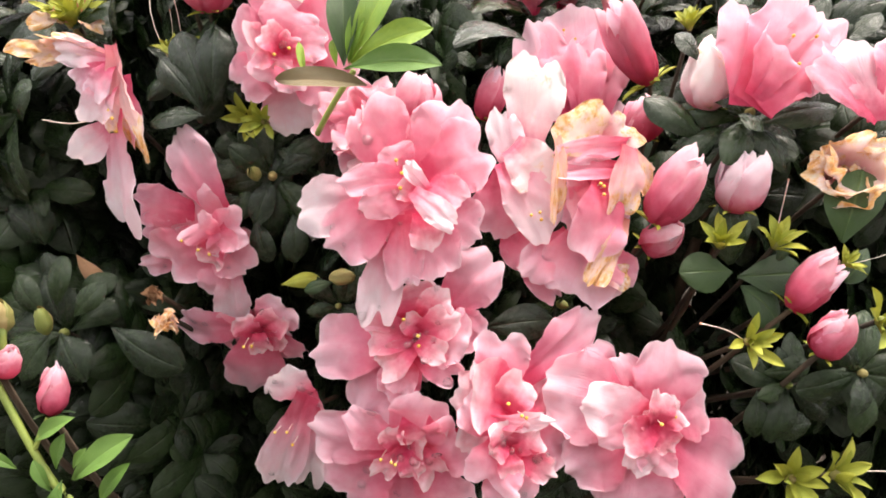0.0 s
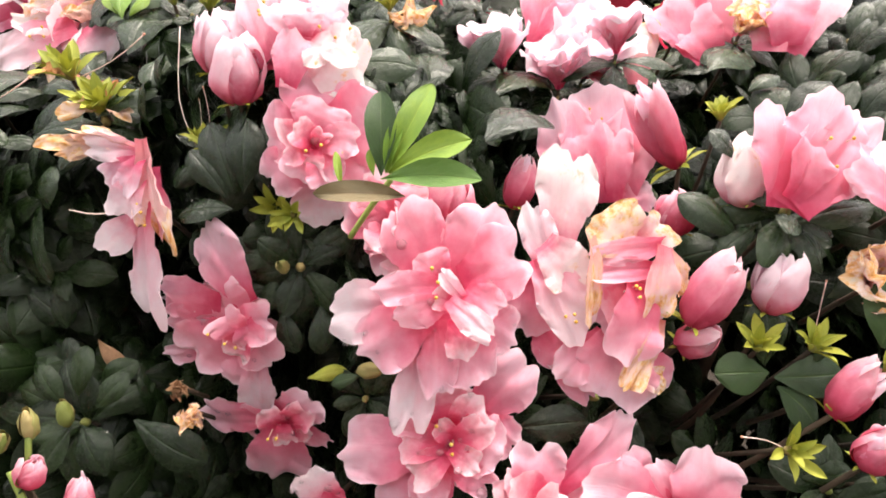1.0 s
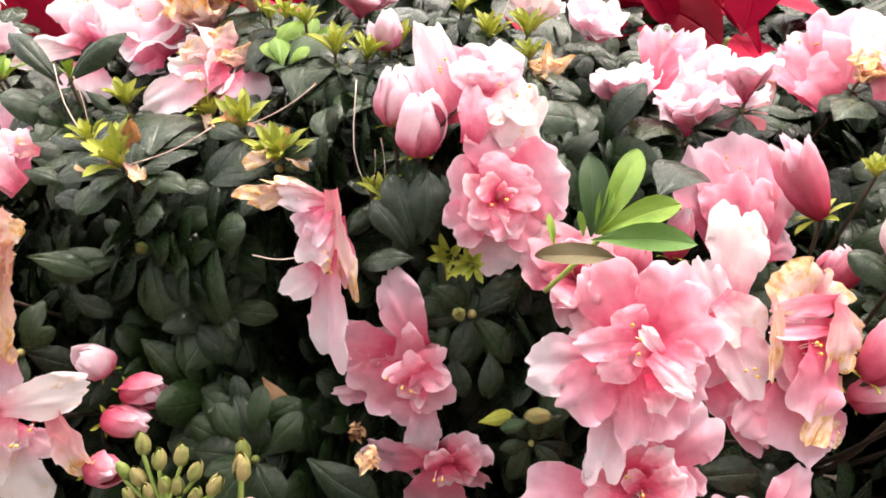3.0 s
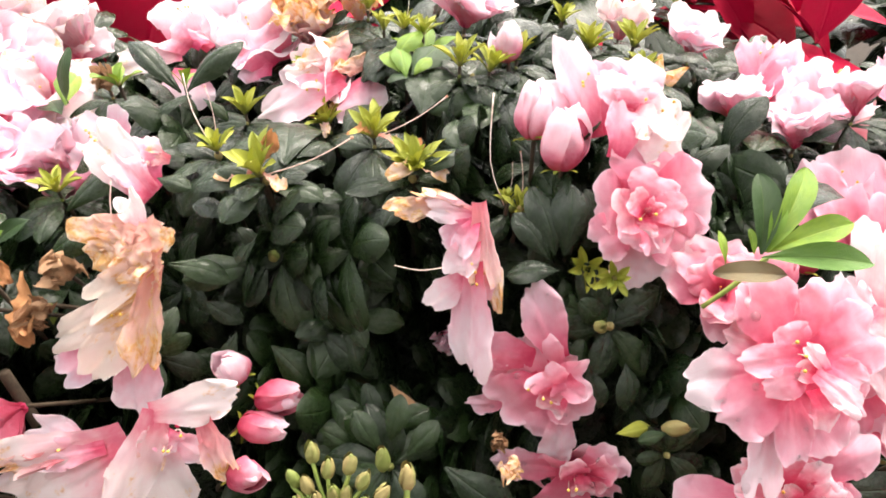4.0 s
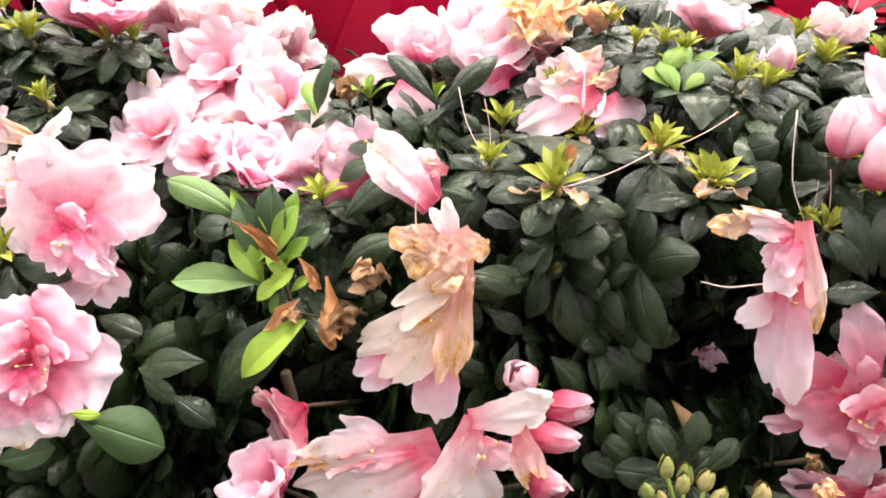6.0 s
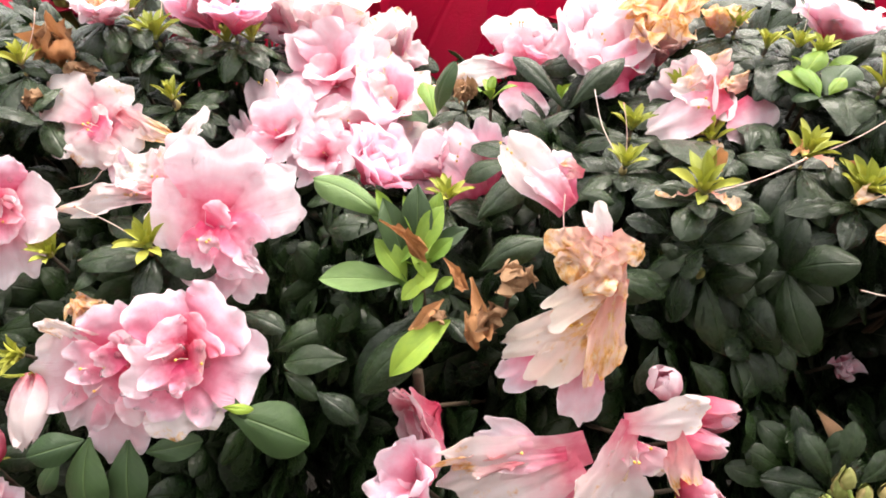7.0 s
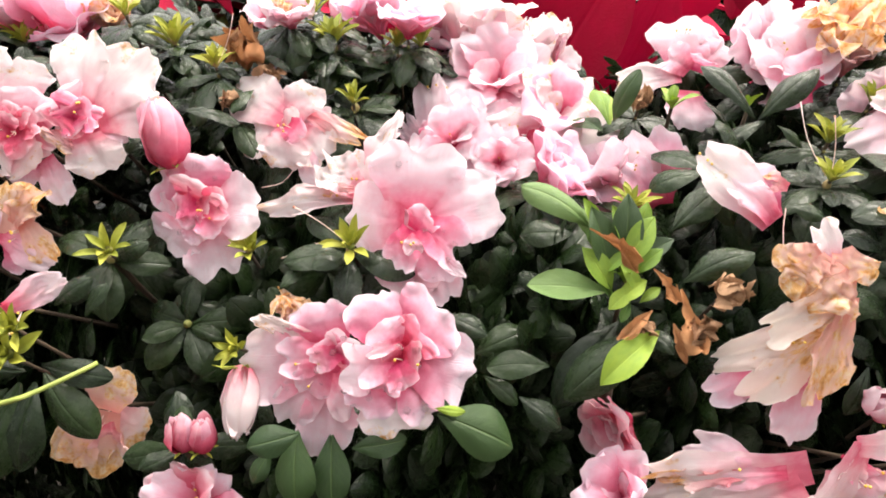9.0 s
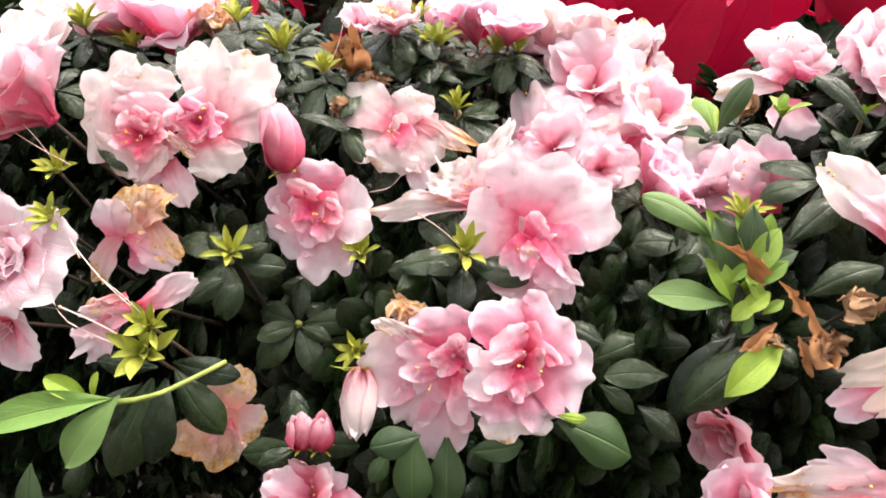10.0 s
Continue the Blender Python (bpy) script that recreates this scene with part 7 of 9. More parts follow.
stroke([(-0.1013, 0.2660, 0.6536), (-0.1030, 0.2682, 0.6569), (-0.1055, 0.2716, 0.6619), (-0.1072, 0.2755, 0.6676), (-0.1075, 0.2806, 0.6750), (-0.1071, 0.2866, 0.6835), (-0.1067, 0.2907, 0.6894)], 0.00023)
stroke([(-0.2513, 0.2566, 0.6466), (-0.2516, 0.2577, 0.6482), (-0.2519, 0.2594, 0.6506), (-0.2522, 0.2610, 0.6530), (-0.2522, 0.2626, 0.6553), (-0.2521, 0.2643, 0.6577), (-0.2521, 0.2654, 0.6593)], 0.00023)
stroke([(-0.6106, 0.2408, 0.6574), (-0.6144, 0.2411, 0.6591), (-0.6201, 0.2415, 0.6615), (-0.6256, 0.2419, 0.6640), (-0.6311, 0.2424, 0.6667), (-0.6368, 0.2431, 0.6695), (-0.6407, 0.2435, 0.6715)], 0.00023)
stroke([(-0.5547, 0.1786, 0.6126), (-0.5607, 0.1786, 0.6146), (-0.5693, 0.1787, 0.6177), (-0.5761, 0.1792, 0.6207), (-0.5800, 0.1805, 0.6239), (-0.5826, 0.1822, 0.6271), (-0.5841, 0.1834, 0.6293)], 0.00023)
stroke([(-0.5511, 0.1886, 0.6252), (-0.5547, 0.1894, 0.6276), (-0.5599, 0.1907, 0.6312), (-0.5648, 0.1921, 0.6348), (-0.5692, 0.1937, 0.6385), (-0.5736, 0.1955, 0.6425), (-0.5765, 0.1968, 0.6453)], 0.00023)
stroke([(-0.4670, 0.2943, 0.6410), (-0.4682, 0.2929, 0.6395), (-0.4700, 0.2908, 0.6372), (-0.4722, 0.2890, 0.6355), (-0.4753, 0.2876, 0.6346), (-0.4790, 0.2863, 0.6341), (-0.4816, 0.2855, 0.6337)], 0.00023)
stroke([(-0.4464, 0.2520, 0.6257), (-0.4436, 0.2531, 0.6263), (-0.4399, 0.2546, 0.6271), (-0.4391, 0.2548, 0.6271), (-0.4438, 0.2526, 0.6256), (-0.4515, 0.2490, 0.6233), (-0.4570, 0.2465, 0.6216)], 0.00023)

# single leaves that stand out
lone_leaf((-0.0805, 0.2383, 0.6235), (-0.99, 0.11, 0.08), (-0.03, -0.58, 0.81), 0.0263, 334)
lone_leaf((-0.0597, 0.2355, 0.6212), (-0.06, -0.61, -0.79), (0.06, -0.89, 0.44), 0.0195, 335, wide=1.3)
lone_leaf((-0.0796, 0.2296, 0.6124), (-0.96, -0.15, -0.25), (-0.04, -0.79, 0.61), 0.0142, 336, wide=1.1)
lone_leaf((-0.0718, 0.2290, 0.6121), (-0.16, -0.60, -0.78), (-0.04, -0.89, 0.45), 0.0137, 337, wide=1.1)
lone_leaf((-0.0753, 0.2407, 0.6269), (-0.63, 0.49, 0.60), (-0.03, -0.47, 0.88), 0.0148, 338, wide=0.9)
lone_leaf((-0.0580, 0.2439, 0.6322), (0.59, 0.48, 0.65), (0.17, -0.47, 0.87), 0.0142, 339, wide=0.9)
lone_leaf((-0.0661, 0.2202, 0.6011), (0.18, -0.61, -0.77), (-0.04, -0.93, 0.36), 0.0170, 340, wide=1.1)
lone_leaf((-0.0531, 0.2204, 0.6021), (0.10, -0.61, -0.78), (0.16, -0.88, 0.44), 0.0189, 341)
lone_leaf((-0.0924, 0.2379, 0.6425), (-1.00, -0.03, -0.10), (-0.03, -0.39, 0.92), 0.0199, 342)
lone_leaf((0.0903, 0.1963, 0.6042), (-0.99, -0.04, -0.11), (-0.03, -0.58, 0.81), 0.0197, 343, tone=MIDLEAF, wide=1.5)
lone_leaf((0.1152, 0.1947, 0.6036), (1.00, -0.06, -0.01), (-0.03, -0.58, 0.81), 0.0264, 344, tone=MIDLEAF, wide=1.1)
lone_leaf((0.1107, 0.1892, 0.5962), (0.75, -0.43, -0.51), (-0.03, -0.58, 0.81), 0.0208, 345, tone=MIDLEAF, wide=1.2)
lone_leaf((0.0978, 0.2055, 0.6164), (-0.11, 0.61, 0.78), (-0.03, -0.58, 0.81), 0.0246, 346, tone=LEAF, wide=1.3)
lone_leaf((0.1177, 0.2003, 0.6110), (0.52, 0.51, 0.69), (-0.03, -0.58, 0.81), 0.0114, 347, tone=MIDLEAF, wide=0.9)
lone_leaf((0.0804, 0.2301, 0.6475), (-0.75, 0.42, 0.50), (-0.03, -0.39, 0.92), 0.0270, 348, wide=1.1)
lone_leaf((0.1096, 0.2233, 0.6404), (0.97, -0.17, -0.16), (-0.03, -0.39, 0.92), 0.0250, 349)
lone_leaf((0.1213, 0.2274, 0.6465), (0.99, 0.07, 0.15), (-0.03, -0.39, 0.92), 0.0366, 350, wide=0.8)
lone_leaf((0.0886, 0.2236, 0.6395), (-0.81, -0.33, -0.48), (-0.03, -0.39, 0.92), 0.0217, 351)
lone_leaf((0.0849, 0.2443, 0.6661), (-0.70, 0.46, 0.55), (-0.03, -0.39, 0.92), 0.0138, 352, wide=1.2)
lone_leaf((0.1258, 0.2313, 0.6517), (0.61, 0.47, 0.64), (-0.03, -0.39, 0.92), 0.0160, 353)
lone_leaf((-0.1350, 0.1968, 0.5661), (0.57, -0.52, -0.64), (-0.04, -0.73, 0.69), 0.0218, 354, wide=1.3)
lone_leaf((-0.1078, 0.1972, 0.5682), (0.83, -0.36, -0.42), (-0.04, -0.73, 0.69), 0.0325, 355)
lone_leaf((-0.1497, 0.1970, 0.5655), (-0.49, -0.52, -0.70), (-0.04, -0.73, 0.69), 0.0216, 356, wide=1.1)
lone_leaf((-0.1516, 0.2118, 0.5845), (-0.52, 0.54, 0.66), (-0.04, -0.73, 0.69), 0.0197, 357)
lone_leaf((-0.1296, 0.2098, 0.5832), (0.71, 0.41, 0.57), (-0.04, -0.73, 0.69), 0.0178, 358)
lone_leaf((-0.1401, 0.2146, 0.5888), (0.22, 0.59, 0.78), (-0.04, -0.73, 0.69), 0.0193, 359)
lone_leaf((0.1427, 0.1681, 0.5754), (0.09, -0.61, -0.79), (-0.04, -0.73, 0.69), 0.0203, 360, wide=1.4)
lone_leaf((0.1321, 0.1705, 0.5779), (-0.77, -0.37, -0.52), (-0.04, -0.73, 0.69), 0.0150, 361)
lone_leaf((0.1177, 0.1733, 0.5807), (0.99, 0.04, 0.10), (-0.04, -0.73, 0.69), 0.0174, 362, wide=1.2)
lone_leaf((0.1061, 0.1643, 0.5683), (-0.12, -0.60, -0.79), (-0.04, -0.73, 0.69), 0.0174, 363, wide=1.1)
lone_leaf((0.1166, 0.1622, 0.5662), (0.98, 0.09, 0.17), (-0.04, -0.73, 0.69), 0.0196, 364, wide=1.1)
lone_leaf((0.1326, 0.2006, 0.6306), (0.15, 0.60, 0.79), (-0.23, -0.64, 0.74), 0.0262, 365, tone=MIDLEAF, wide=1.3)
lone_leaf((0.1391, 0.1928, 0.6106), (-0.61, -0.47, -0.64), (-0.03, -0.65, 0.76), 0.0143, 366, tone=MIDLEAF, wide=1.4)
lone_leaf((0.0271, 0.1876, 0.5909), (0.99, 0.06, 0.14), (-0.03, -0.65, 0.76), 0.0246, 367, wide=1.2)
lone_leaf((-0.0867, 0.2521, 0.6573), (-0.25, 0.57, 0.78), (-0.03, -0.61, 0.79), 0.0287, 368, wide=1.1)
lone_leaf((-0.0782, 0.2519, 0.6575), (0.14, 0.58, 0.81), (-0.03, -0.61, 0.79), 0.0281, 369, wide=1.2)
lone_leaf((-0.0916, 0.2484, 0.6520), (-0.57, 0.50, 0.66), (-0.03, -0.61, 0.79), 0.0229, 370)
lone_leaf((-0.0693, 0.2540, 0.6610), (0.50, -0.52, -0.69), (-0.03, -0.61, 0.79), 0.0160, 371, wide=1.1)

# whorl in the open, front of the middle bush
lone_leaf((-0.1873, 0.2548, 0.6114), (0.22, -0.55, -0.80), (0.03, -0.69, 0.72), 0.0313, 372, wide=1.1)
lone_leaf((-0.2001, 0.2574, 0.6160), (-0.33, -0.55, -0.77), (0.03, -0.69, 0.72), 0.0205, 373, wide=1.1)
lone_leaf((-0.1752, 0.2654, 0.6258), (1.00, -0.00, -0.07), (0.03, -0.69, 0.72), 0.0269, 374, wide=1.1)
lone_leaf((-0.2173, 0.2602, 0.6211), (-0.98, -0.13, -0.13), (0.03, -0.69, 0.72), 0.0323, 375, wide=0.9)
lone_leaf((-0.1692, 0.2565, 0.6126), (0.86, -0.27, -0.44), (0.03, -0.69, 0.72), 0.0362, 376)
lone_leaf((-0.1885, 0.2712, 0.6351), (0.63, 0.46, 0.62), (0.03, -0.69, 0.72), 0.0159, 377, wide=0.9)
lone_leaf((-0.2043, 0.2686, 0.6323), (-0.85, 0.28, 0.45), (0.03, -0.69, 0.72), 0.0145, 378, wide=0.9)
lone_leaf((-0.1638, 0.2440, 0.5944), (0.82, -0.30, -0.48), (0.03, -0.69, 0.72), 0.0247, 379, wide=1.1)
lone_leaf((-0.1840, 0.2397, 0.5894), (0.78, -0.33, -0.53), (0.03, -0.69, 0.72), 0.0252, 380, wide=1.1)
lone_leaf((-0.1527, 0.2622, 0.6197), (0.66, -0.41, -0.63), (0.03, -0.69, 0.72), 0.0228, 381, wide=1.1)
lone_leaf((-0.2113, 0.2401, 0.5918), (-0.27, -0.56, -0.78), (0.03, -0.69, 0.72), 0.0225, 382, wide=0.9)
lone_leaf((-0.2134, 0.2505, 0.6069), (0.83, -0.29, -0.48), (0.03, -0.69, 0.72), 0.0178, 383)
lone_leaf((-0.1575, 0.2241, 0.5758), (-0.66, 0.41, 0.63), (0.03, -0.69, 0.72), 0.0251, 384)
lone_leaf((-0.1506, 0.2271, 0.5797), (-0.30, 0.54, 0.79), (0.03, -0.69, 0.72), 0.0227, 385, wide=0.8)
lone_leaf((-0.1354, 0.2257, 0.5767), (0.82, 0.35, 0.45), (0.03, -0.69, 0.72), 0.0177, 386, wide=1.1)
lone_leaf((-0.1301, 0.2186, 0.5662), (0.97, -0.10, -0.21), (0.03, -0.69, 0.72), 0.0181, 387, wide=1.1)
lone_leaf((-0.1633, 0.2194, 0.5695), (-0.86, 0.27, 0.44), (0.03, -0.69, 0.72), 0.0250, 388)
lone_leaf((-0.1405, 0.2108, 0.5557), (0.32, -0.53, -0.78), (0.03, -0.69, 0.72), 0.0169, 389, wide=1.2)
lone_leaf((-0.1699, 0.2157, 0.5646), (-0.96, 0.12, 0.24), (0.03, -0.69, 0.72), 0.0220, 390)
lone_leaf((-0.1911, 0.3088, 0.6591), (-0.04, 1.00, -0.02), (-0.00, -0.31, 0.95), 0.0521, 391, wide=1.3)
lone_leaf((-0.1799, 0.2979, 0.6590), (0.52, 0.85, -0.05), (-0.00, -0.31, 0.95), 0.0231, 392)
lone_leaf((-0.1663, 0.3216, 0.6619), (0.34, 0.89, 0.30), (-0.00, -0.31, 0.95), 0.0214, 393)
lone_leaf((-0.1330, 0.3210, 0.6784), (0.15, 0.94, 0.31), (-0.00, -0.31, 0.95), 0.0327, 394, wide=1.2)
lone_leaf((-0.1273, 0.2772, 0.6637), (0.94, -0.01, 0.34), (-0.00, -0.31, 0.95), 0.0306, 395, wide=0.9)
lone_leaf((-0.1542, 0.2681, 0.6412), (0.80, -0.08, 0.59), (-0.00, -0.31, 0.95), 0.0254, 396, wide=0.9)
lone_leaf((-0.1210, 0.2913, 0.6710), (-0.04, -0.95, -0.30), (-0.00, -0.31, 0.95), 0.0185, 397, wide=1.3)
lone_leaf((-0.1641, 0.3281, 0.6624), (0.25, -0.97, -0.01), (-0.00, -0.31, 0.95), 0.0318, 398)
lone_leaf((-0.1752, 0.2768, 0.6476), (0.98, 0.19, -0.06), (-0.00, -0.31, 0.95), 0.0206, 399, wide=0.9)
lone_leaf((-0.2175, 0.2694, 0.6444), (-0.97, 0.01, 0.22), (-0.00, -0.31, 0.95), 0.0191, 400)
lone_leaf((-0.1091, 0.3037, 0.6738), (0.36, 0.93, 0.05), (-0.00, -0.31, 0.95), 0.0370, 401, wide=1.1)
lone_leaf((-0.0800, 0.2569, 0.6287), (0.63, -0.42, -0.65), (0.03, -0.69, 0.72), 0.0210, 402, wide=1.2)
lone_leaf((-0.0779, 0.2719, 0.6501), (0.39, 0.54, 0.75), (0.03, -0.69, 0.72), 0.0288, 403, wide=1.1)
lone_leaf((-0.0897, 0.2709, 0.6494), (-0.16, 0.56, 0.81), (0.03, -0.69, 0.72), 0.0205, 404)
lone_leaf((-0.0643, 0.2652, 0.6397), (0.84, 0.33, 0.42), (0.03, -0.69, 0.72), 0.0182, 405)
lone_leaf((-0.0417, 0.2536, 0.6215), (0.77, 0.39, 0.51), (0.03, -0.69, 0.72), 0.0226, 406)
lone_leaf((-0.0451, 0.2399, 0.6020), (0.69, -0.39, -0.61), (0.03, -0.69, 0.72), 0.0208, 407, wide=1.1)
lone_leaf((-0.0673, 0.2483, 0.6155), (-0.93, 0.18, 0.32), (0.03, -0.69, 0.72), 0.0223, 408, wide=1.1)
lone_leaf((-0.0654, 0.2393, 0.6025), (-0.67, -0.44, -0.59), (0.03, -0.69, 0.72), 0.0192, 409, wide=1.1)
lone_leaf((-0.2717, 0.2601, 0.6340), (0.80, 0.25, 0.54), (0.01, -0.44, 0.90), 0.0316, 410, wide=0.9)
lone_leaf((-0.2758, 0.2966, 0.6379), (0.65, 0.67, 0.34), (0.01, -0.44, 0.90), 0.0340, 411, wide=0.9)
lone_leaf((-0.3422, 0.2754, 0.6285), (-0.98, -0.15, -0.14), (0.01, -0.44, 0.90), 0.0246, 412, wide=1.1)
lone_leaf((-0.3131, 0.2272, 0.6000), (-0.67, -0.55, -0.49), (0.01, -0.44, 0.90), 0.0483, 413, wide=0.85)
lone_leaf((-0.2194, 0.2523, 0.6274), (0.96, 0.07, -0.27), (0.01, -0.44, 0.90), 0.0260, 414, wide=0.9)
lone_leaf((-0.2361, 0.2827, 0.6491), (0.95, -0.29, -0.11), (0.01, -0.44, 0.90), 0.0171, 415)
lone_leaf((-0.3720, 0.2344, 0.6059), (0.93, -0.33, -0.15), (0.01, -0.44, 0.90), 0.0240, 416)
lone_leaf((-0.3480, 0.2243, 0.5970), (-0.99, -0.13, -0.07), (0.01, -0.44, 0.90), 0.0269, 417)
lone_leaf((-0.3358, 0.2112, 0.5846), (0.85, -0.34, -0.39), (0.01, -0.44, 0.90), 0.0230, 418)

# light green shoot
whorl((-0.3075, 0.2528, 0.6246), (-0.01, 0.05, 1.00), 0.0129, 419, 9, tone=FRESH, meshes=FRESHLEAVES, tilt=35, label="fresh light green shoot with brown scraps")
lone_leaf((-0.3310, 0.2447, 0.6215), (-0.98, -0.19, -0.06), (0.06, -0.44, 0.90), 0.0365, 420, tone=LIME, meshes=FRESHLEAVES, wide=0.95)
lone_leaf((-0.3399, 0.2657, 0.6517), (-0.88, 0.17, 0.44), (0.06, -0.44, 0.90), 0.0355, 421, tone=LIME, wide=0.92)
lone_leaf((-0.3031, 0.2591, 0.6396), (0.58, 0.53, 0.63), (0.06, -0.44, 0.90), 0.0265, 422, tone=FRESH, meshes=WILLOW, wide=1.27)
lone_leaf((-0.3205, 0.2516, 0.6309), (-0.66, 0.36, 0.66), (0.06, -0.44, 0.90), 0.0235, 423, tone=FRESH, meshes=WILLOW, wide=1.27)
lone_leaf((-0.3203, 0.2597, 0.6388), (-0.43, 0.47, 0.77), (0.06, -0.44, 0.90), 0.0319, 424, tone=MIDLEAF, meshes=WILLOW, wide=1.06)
lone_leaf((-0.3089, 0.2645, 0.6415), (0.10, 0.58, 0.81), (0.06, -0.44, 0.90), 0.0352, 425, tone=MIDLEAF, meshes=WILLOW, wide=1.16)
lone_leaf((-0.3124, 0.2632, 0.6439), (-0.39, 0.49, 0.78), (0.06, -0.44, 0.90), 0.0224, 426, tone=FRESH, meshes=WILLOW, wide=0.95)
lone_leaf((-0.3031, 0.2681, 0.6455), (0.27, 0.58, 0.77), (0.06, -0.44, 0.90), 0.0177, 427, tone=FRESH, meshes=WILLOW, wide=1.16)
lone_leaf((-0.3053, 0.2462, 0.6251), (0.74, 0.46, 0.49), (0.06, -0.44, 0.90), 0.0163, 428, tone=FRESH, meshes=WILLOW, wide=1.38)
lone_leaf((-0.3093, 0.2438, 0.6226), (-0.61, -0.52, -0.60), (0.06, -0.44, 0.90), 0.0142, 429, tone=FRESH, meshes=WILLOW, wide=1.38)
lone_leaf((-0.3071, 0.2411, 0.6182), (-0.33, -0.57, -0.75), (0.06, -0.44, 0.90), 0.0099, 430, tone=GREENER, meshes=WILLOW, wide=1.16)
lone_leaf((-0.2975, 0.2475, 0.6235), (0.77, 0.44, 0.47), (0.06, -0.44, 0.90), 0.0105, 431, tone=FRESH, meshes=WILLOW, wide=1.27)
lone_leaf((-0.2999, 0.2550, 0.6347), (0.67, 0.49, 0.56), (0.06, -0.44, 0.90), 0.0164, 432, tone=FRESH, meshes=WILLOW, wide=1.16)
lone_leaf((-0.3051, 0.2271, 0.6066), (-0.70, -0.48, -0.53), (0.06, -0.44, 0.90), 0.0330, 433, tone=FRESH, meshes=WILLOW, wide=1.16)
lone_leaf((-0.3124, 0.2535, 0.6335), (0.69, 0.48, 0.54), (0.06, -0.44, 0.90), 0.0160, 434, tone=FRESH, meshes=WILLOW, wide=0.95)
lone_leaf((-0.3165, 0.2485, 0.6238), (-0.67, 0.36, 0.66), (0.06, -0.44, 0.90), 0.0138, 435, tone=GREENER, meshes=WILLOW, wide=0.85)
lone_leaf((-0.3071, 0.2501, 0.6294), (-0.60, 0.39, 0.70), (0.06, -0.44, 0.90), 0.0163, 436, tone=FRESH, meshes=WILLOW, wide=1.16)
lone_leaf((-0.2971, 0.2635, 0.6340), (0.80, 0.42, 0.43), (0.06, -0.44, 0.90), 0.0208, 437, tone=MIDLEAF, meshes=WILLOW, wide=1.06)
lone_leaf((-0.3237, 0.2649, 0.6453), (-0.45, 0.46, 0.76), (0.06, -0.44, 0.90), 0.0224, 438, tone=FRESH, meshes=WILLOW, wide=0.85)
lone_leaf((-0.3269, 0.2644, 0.6453), (-0.46, 0.46, 0.76), (0.06, -0.44, 0.90), 0.0166, 439, tone=LIME, wide=0.805)
lone_leaf((-0.3227, 0.2579, 0.6386), (-0.71, 0.33, 0.62), (0.06, -0.44, 0.90), 0.0162, 440, tone=GREENER, meshes=WILLOW, wide=1.06)
lone_leaf((-0.3145, 0.2519, 0.6405), (0.80, -0.25, -0.54), (0.06, -0.44, 0.90), 0.0259, 441, tone=RUST, meshes=SCRAP, label="dry brown petal", wide=0.64)
lone_leaf((-0.2924, 0.2468, 0.6284), (0.62, -0.38, -0.68), (0.06, -0.44, 0.90), 0.0185, 442, tone=RUST, meshes=SCRAP, label="dry brown petal", wide=0.88)
lone_leaf((-0.3025, 0.2360, 0.6153), (-0.59, -0.52, -0.61), (0.06, -0.44, 0.90), 0.0190, 443, tone=RUST, meshes=SCRAP, label="dry brown petal", wide=0.96)
lone_leaf((-0.2833, 0.2399, 0.6166), (0.24, -0.53, -0.81), (0.06, -0.44, 0.90), 0.0287, 444, tone=RUST, meshes=SCRAP, label="dry brown petal", wide=0.8)
lone_leaf((-0.2855, 0.2354, 0.6107), (0.33, -0.51, -0.80), (0.06, -0.44, 0.90), 0.0159, 445, tone=RUST, meshes=SCRAP, label="dry brown petal", wide=1.12)

# bright green shoot beside the rose-like flower
lone_leaf((-0.0285, 0.2209, 0.6799), (0.05, 0.80, 0.60), (-0.03, -0.60, 0.80), 0.0253, 446, tone=MIDLEAF, meshes=FRESHLEAVES, wide=0.86)
lone_leaf((-0.0198, 0.2218, 0.6809), (0.50, 0.68, 0.53), (-0.03, -0.60, 0.80), 0.0306, 447, tone=FRESH, meshes=FRESHLEAVES, wide=0.69)
lone_leaf((-0.0148, 0.2151, 0.6761), (0.93, 0.28, 0.25), (-0.03, -0.60, 0.80), 0.0264, 448, tone=FRESH, meshes=FRESHLEAVES, wide=0.87)
lone_leaf((-0.0141, 0.2085, 0.6711), (0.99, -0.10, -0.04), (-0.03, -0.60, 0.80), 0.0303, 449, tone=GREENER, meshes=FRESHLEAVES, wide=0.71)
lone_leaf((-0.0353, 0.2045, 0.6674), (-0.99, -0.08, -0.10), (-0.03, -0.60, 0.80), 0.0260, 450, tone=BRONZE, meshes=FRESHLEAVES, wide=0.70)
lone_leaf((-0.0413, 0.2124, 0.6731), (-0.20, 0.79, 0.58), (-0.03, -0.60, 0.80), 0.0110, 451, tone=FRESH, meshes=FRESHLEAVES, wide=0.58)
lone_leaf((-0.0258, 0.2179, 0.6778), (0.24, 0.77, 0.59), (-0.03, -0.60, 0.80), 0.0170, 452, tone=FRESH, meshes=FRESHLEAVES, wide=0.66)
lone_leaf((-0.0320, 0.2140, 0.6746), (-0.18, 0.79, 0.59), (-0.03, -0.60, 0.80), 0.0081, 453, tone=FRESH, meshes=FRESHLEAVES, wide=0.79)
stroke([(-0.0397, 0.2135, 0.6489), (-0.0382, 0.2129, 0.6517), (-0.0360, 0.2119, 0.6558), (-0.0337, 0.2113, 0.6598), (-0.0311, 0.2112, 0.6638), (-0.0283, 0.2114, 0.6679), (-0.0264, 0.2115, 0.6707)], 0.00090, STALK, name="stalk")

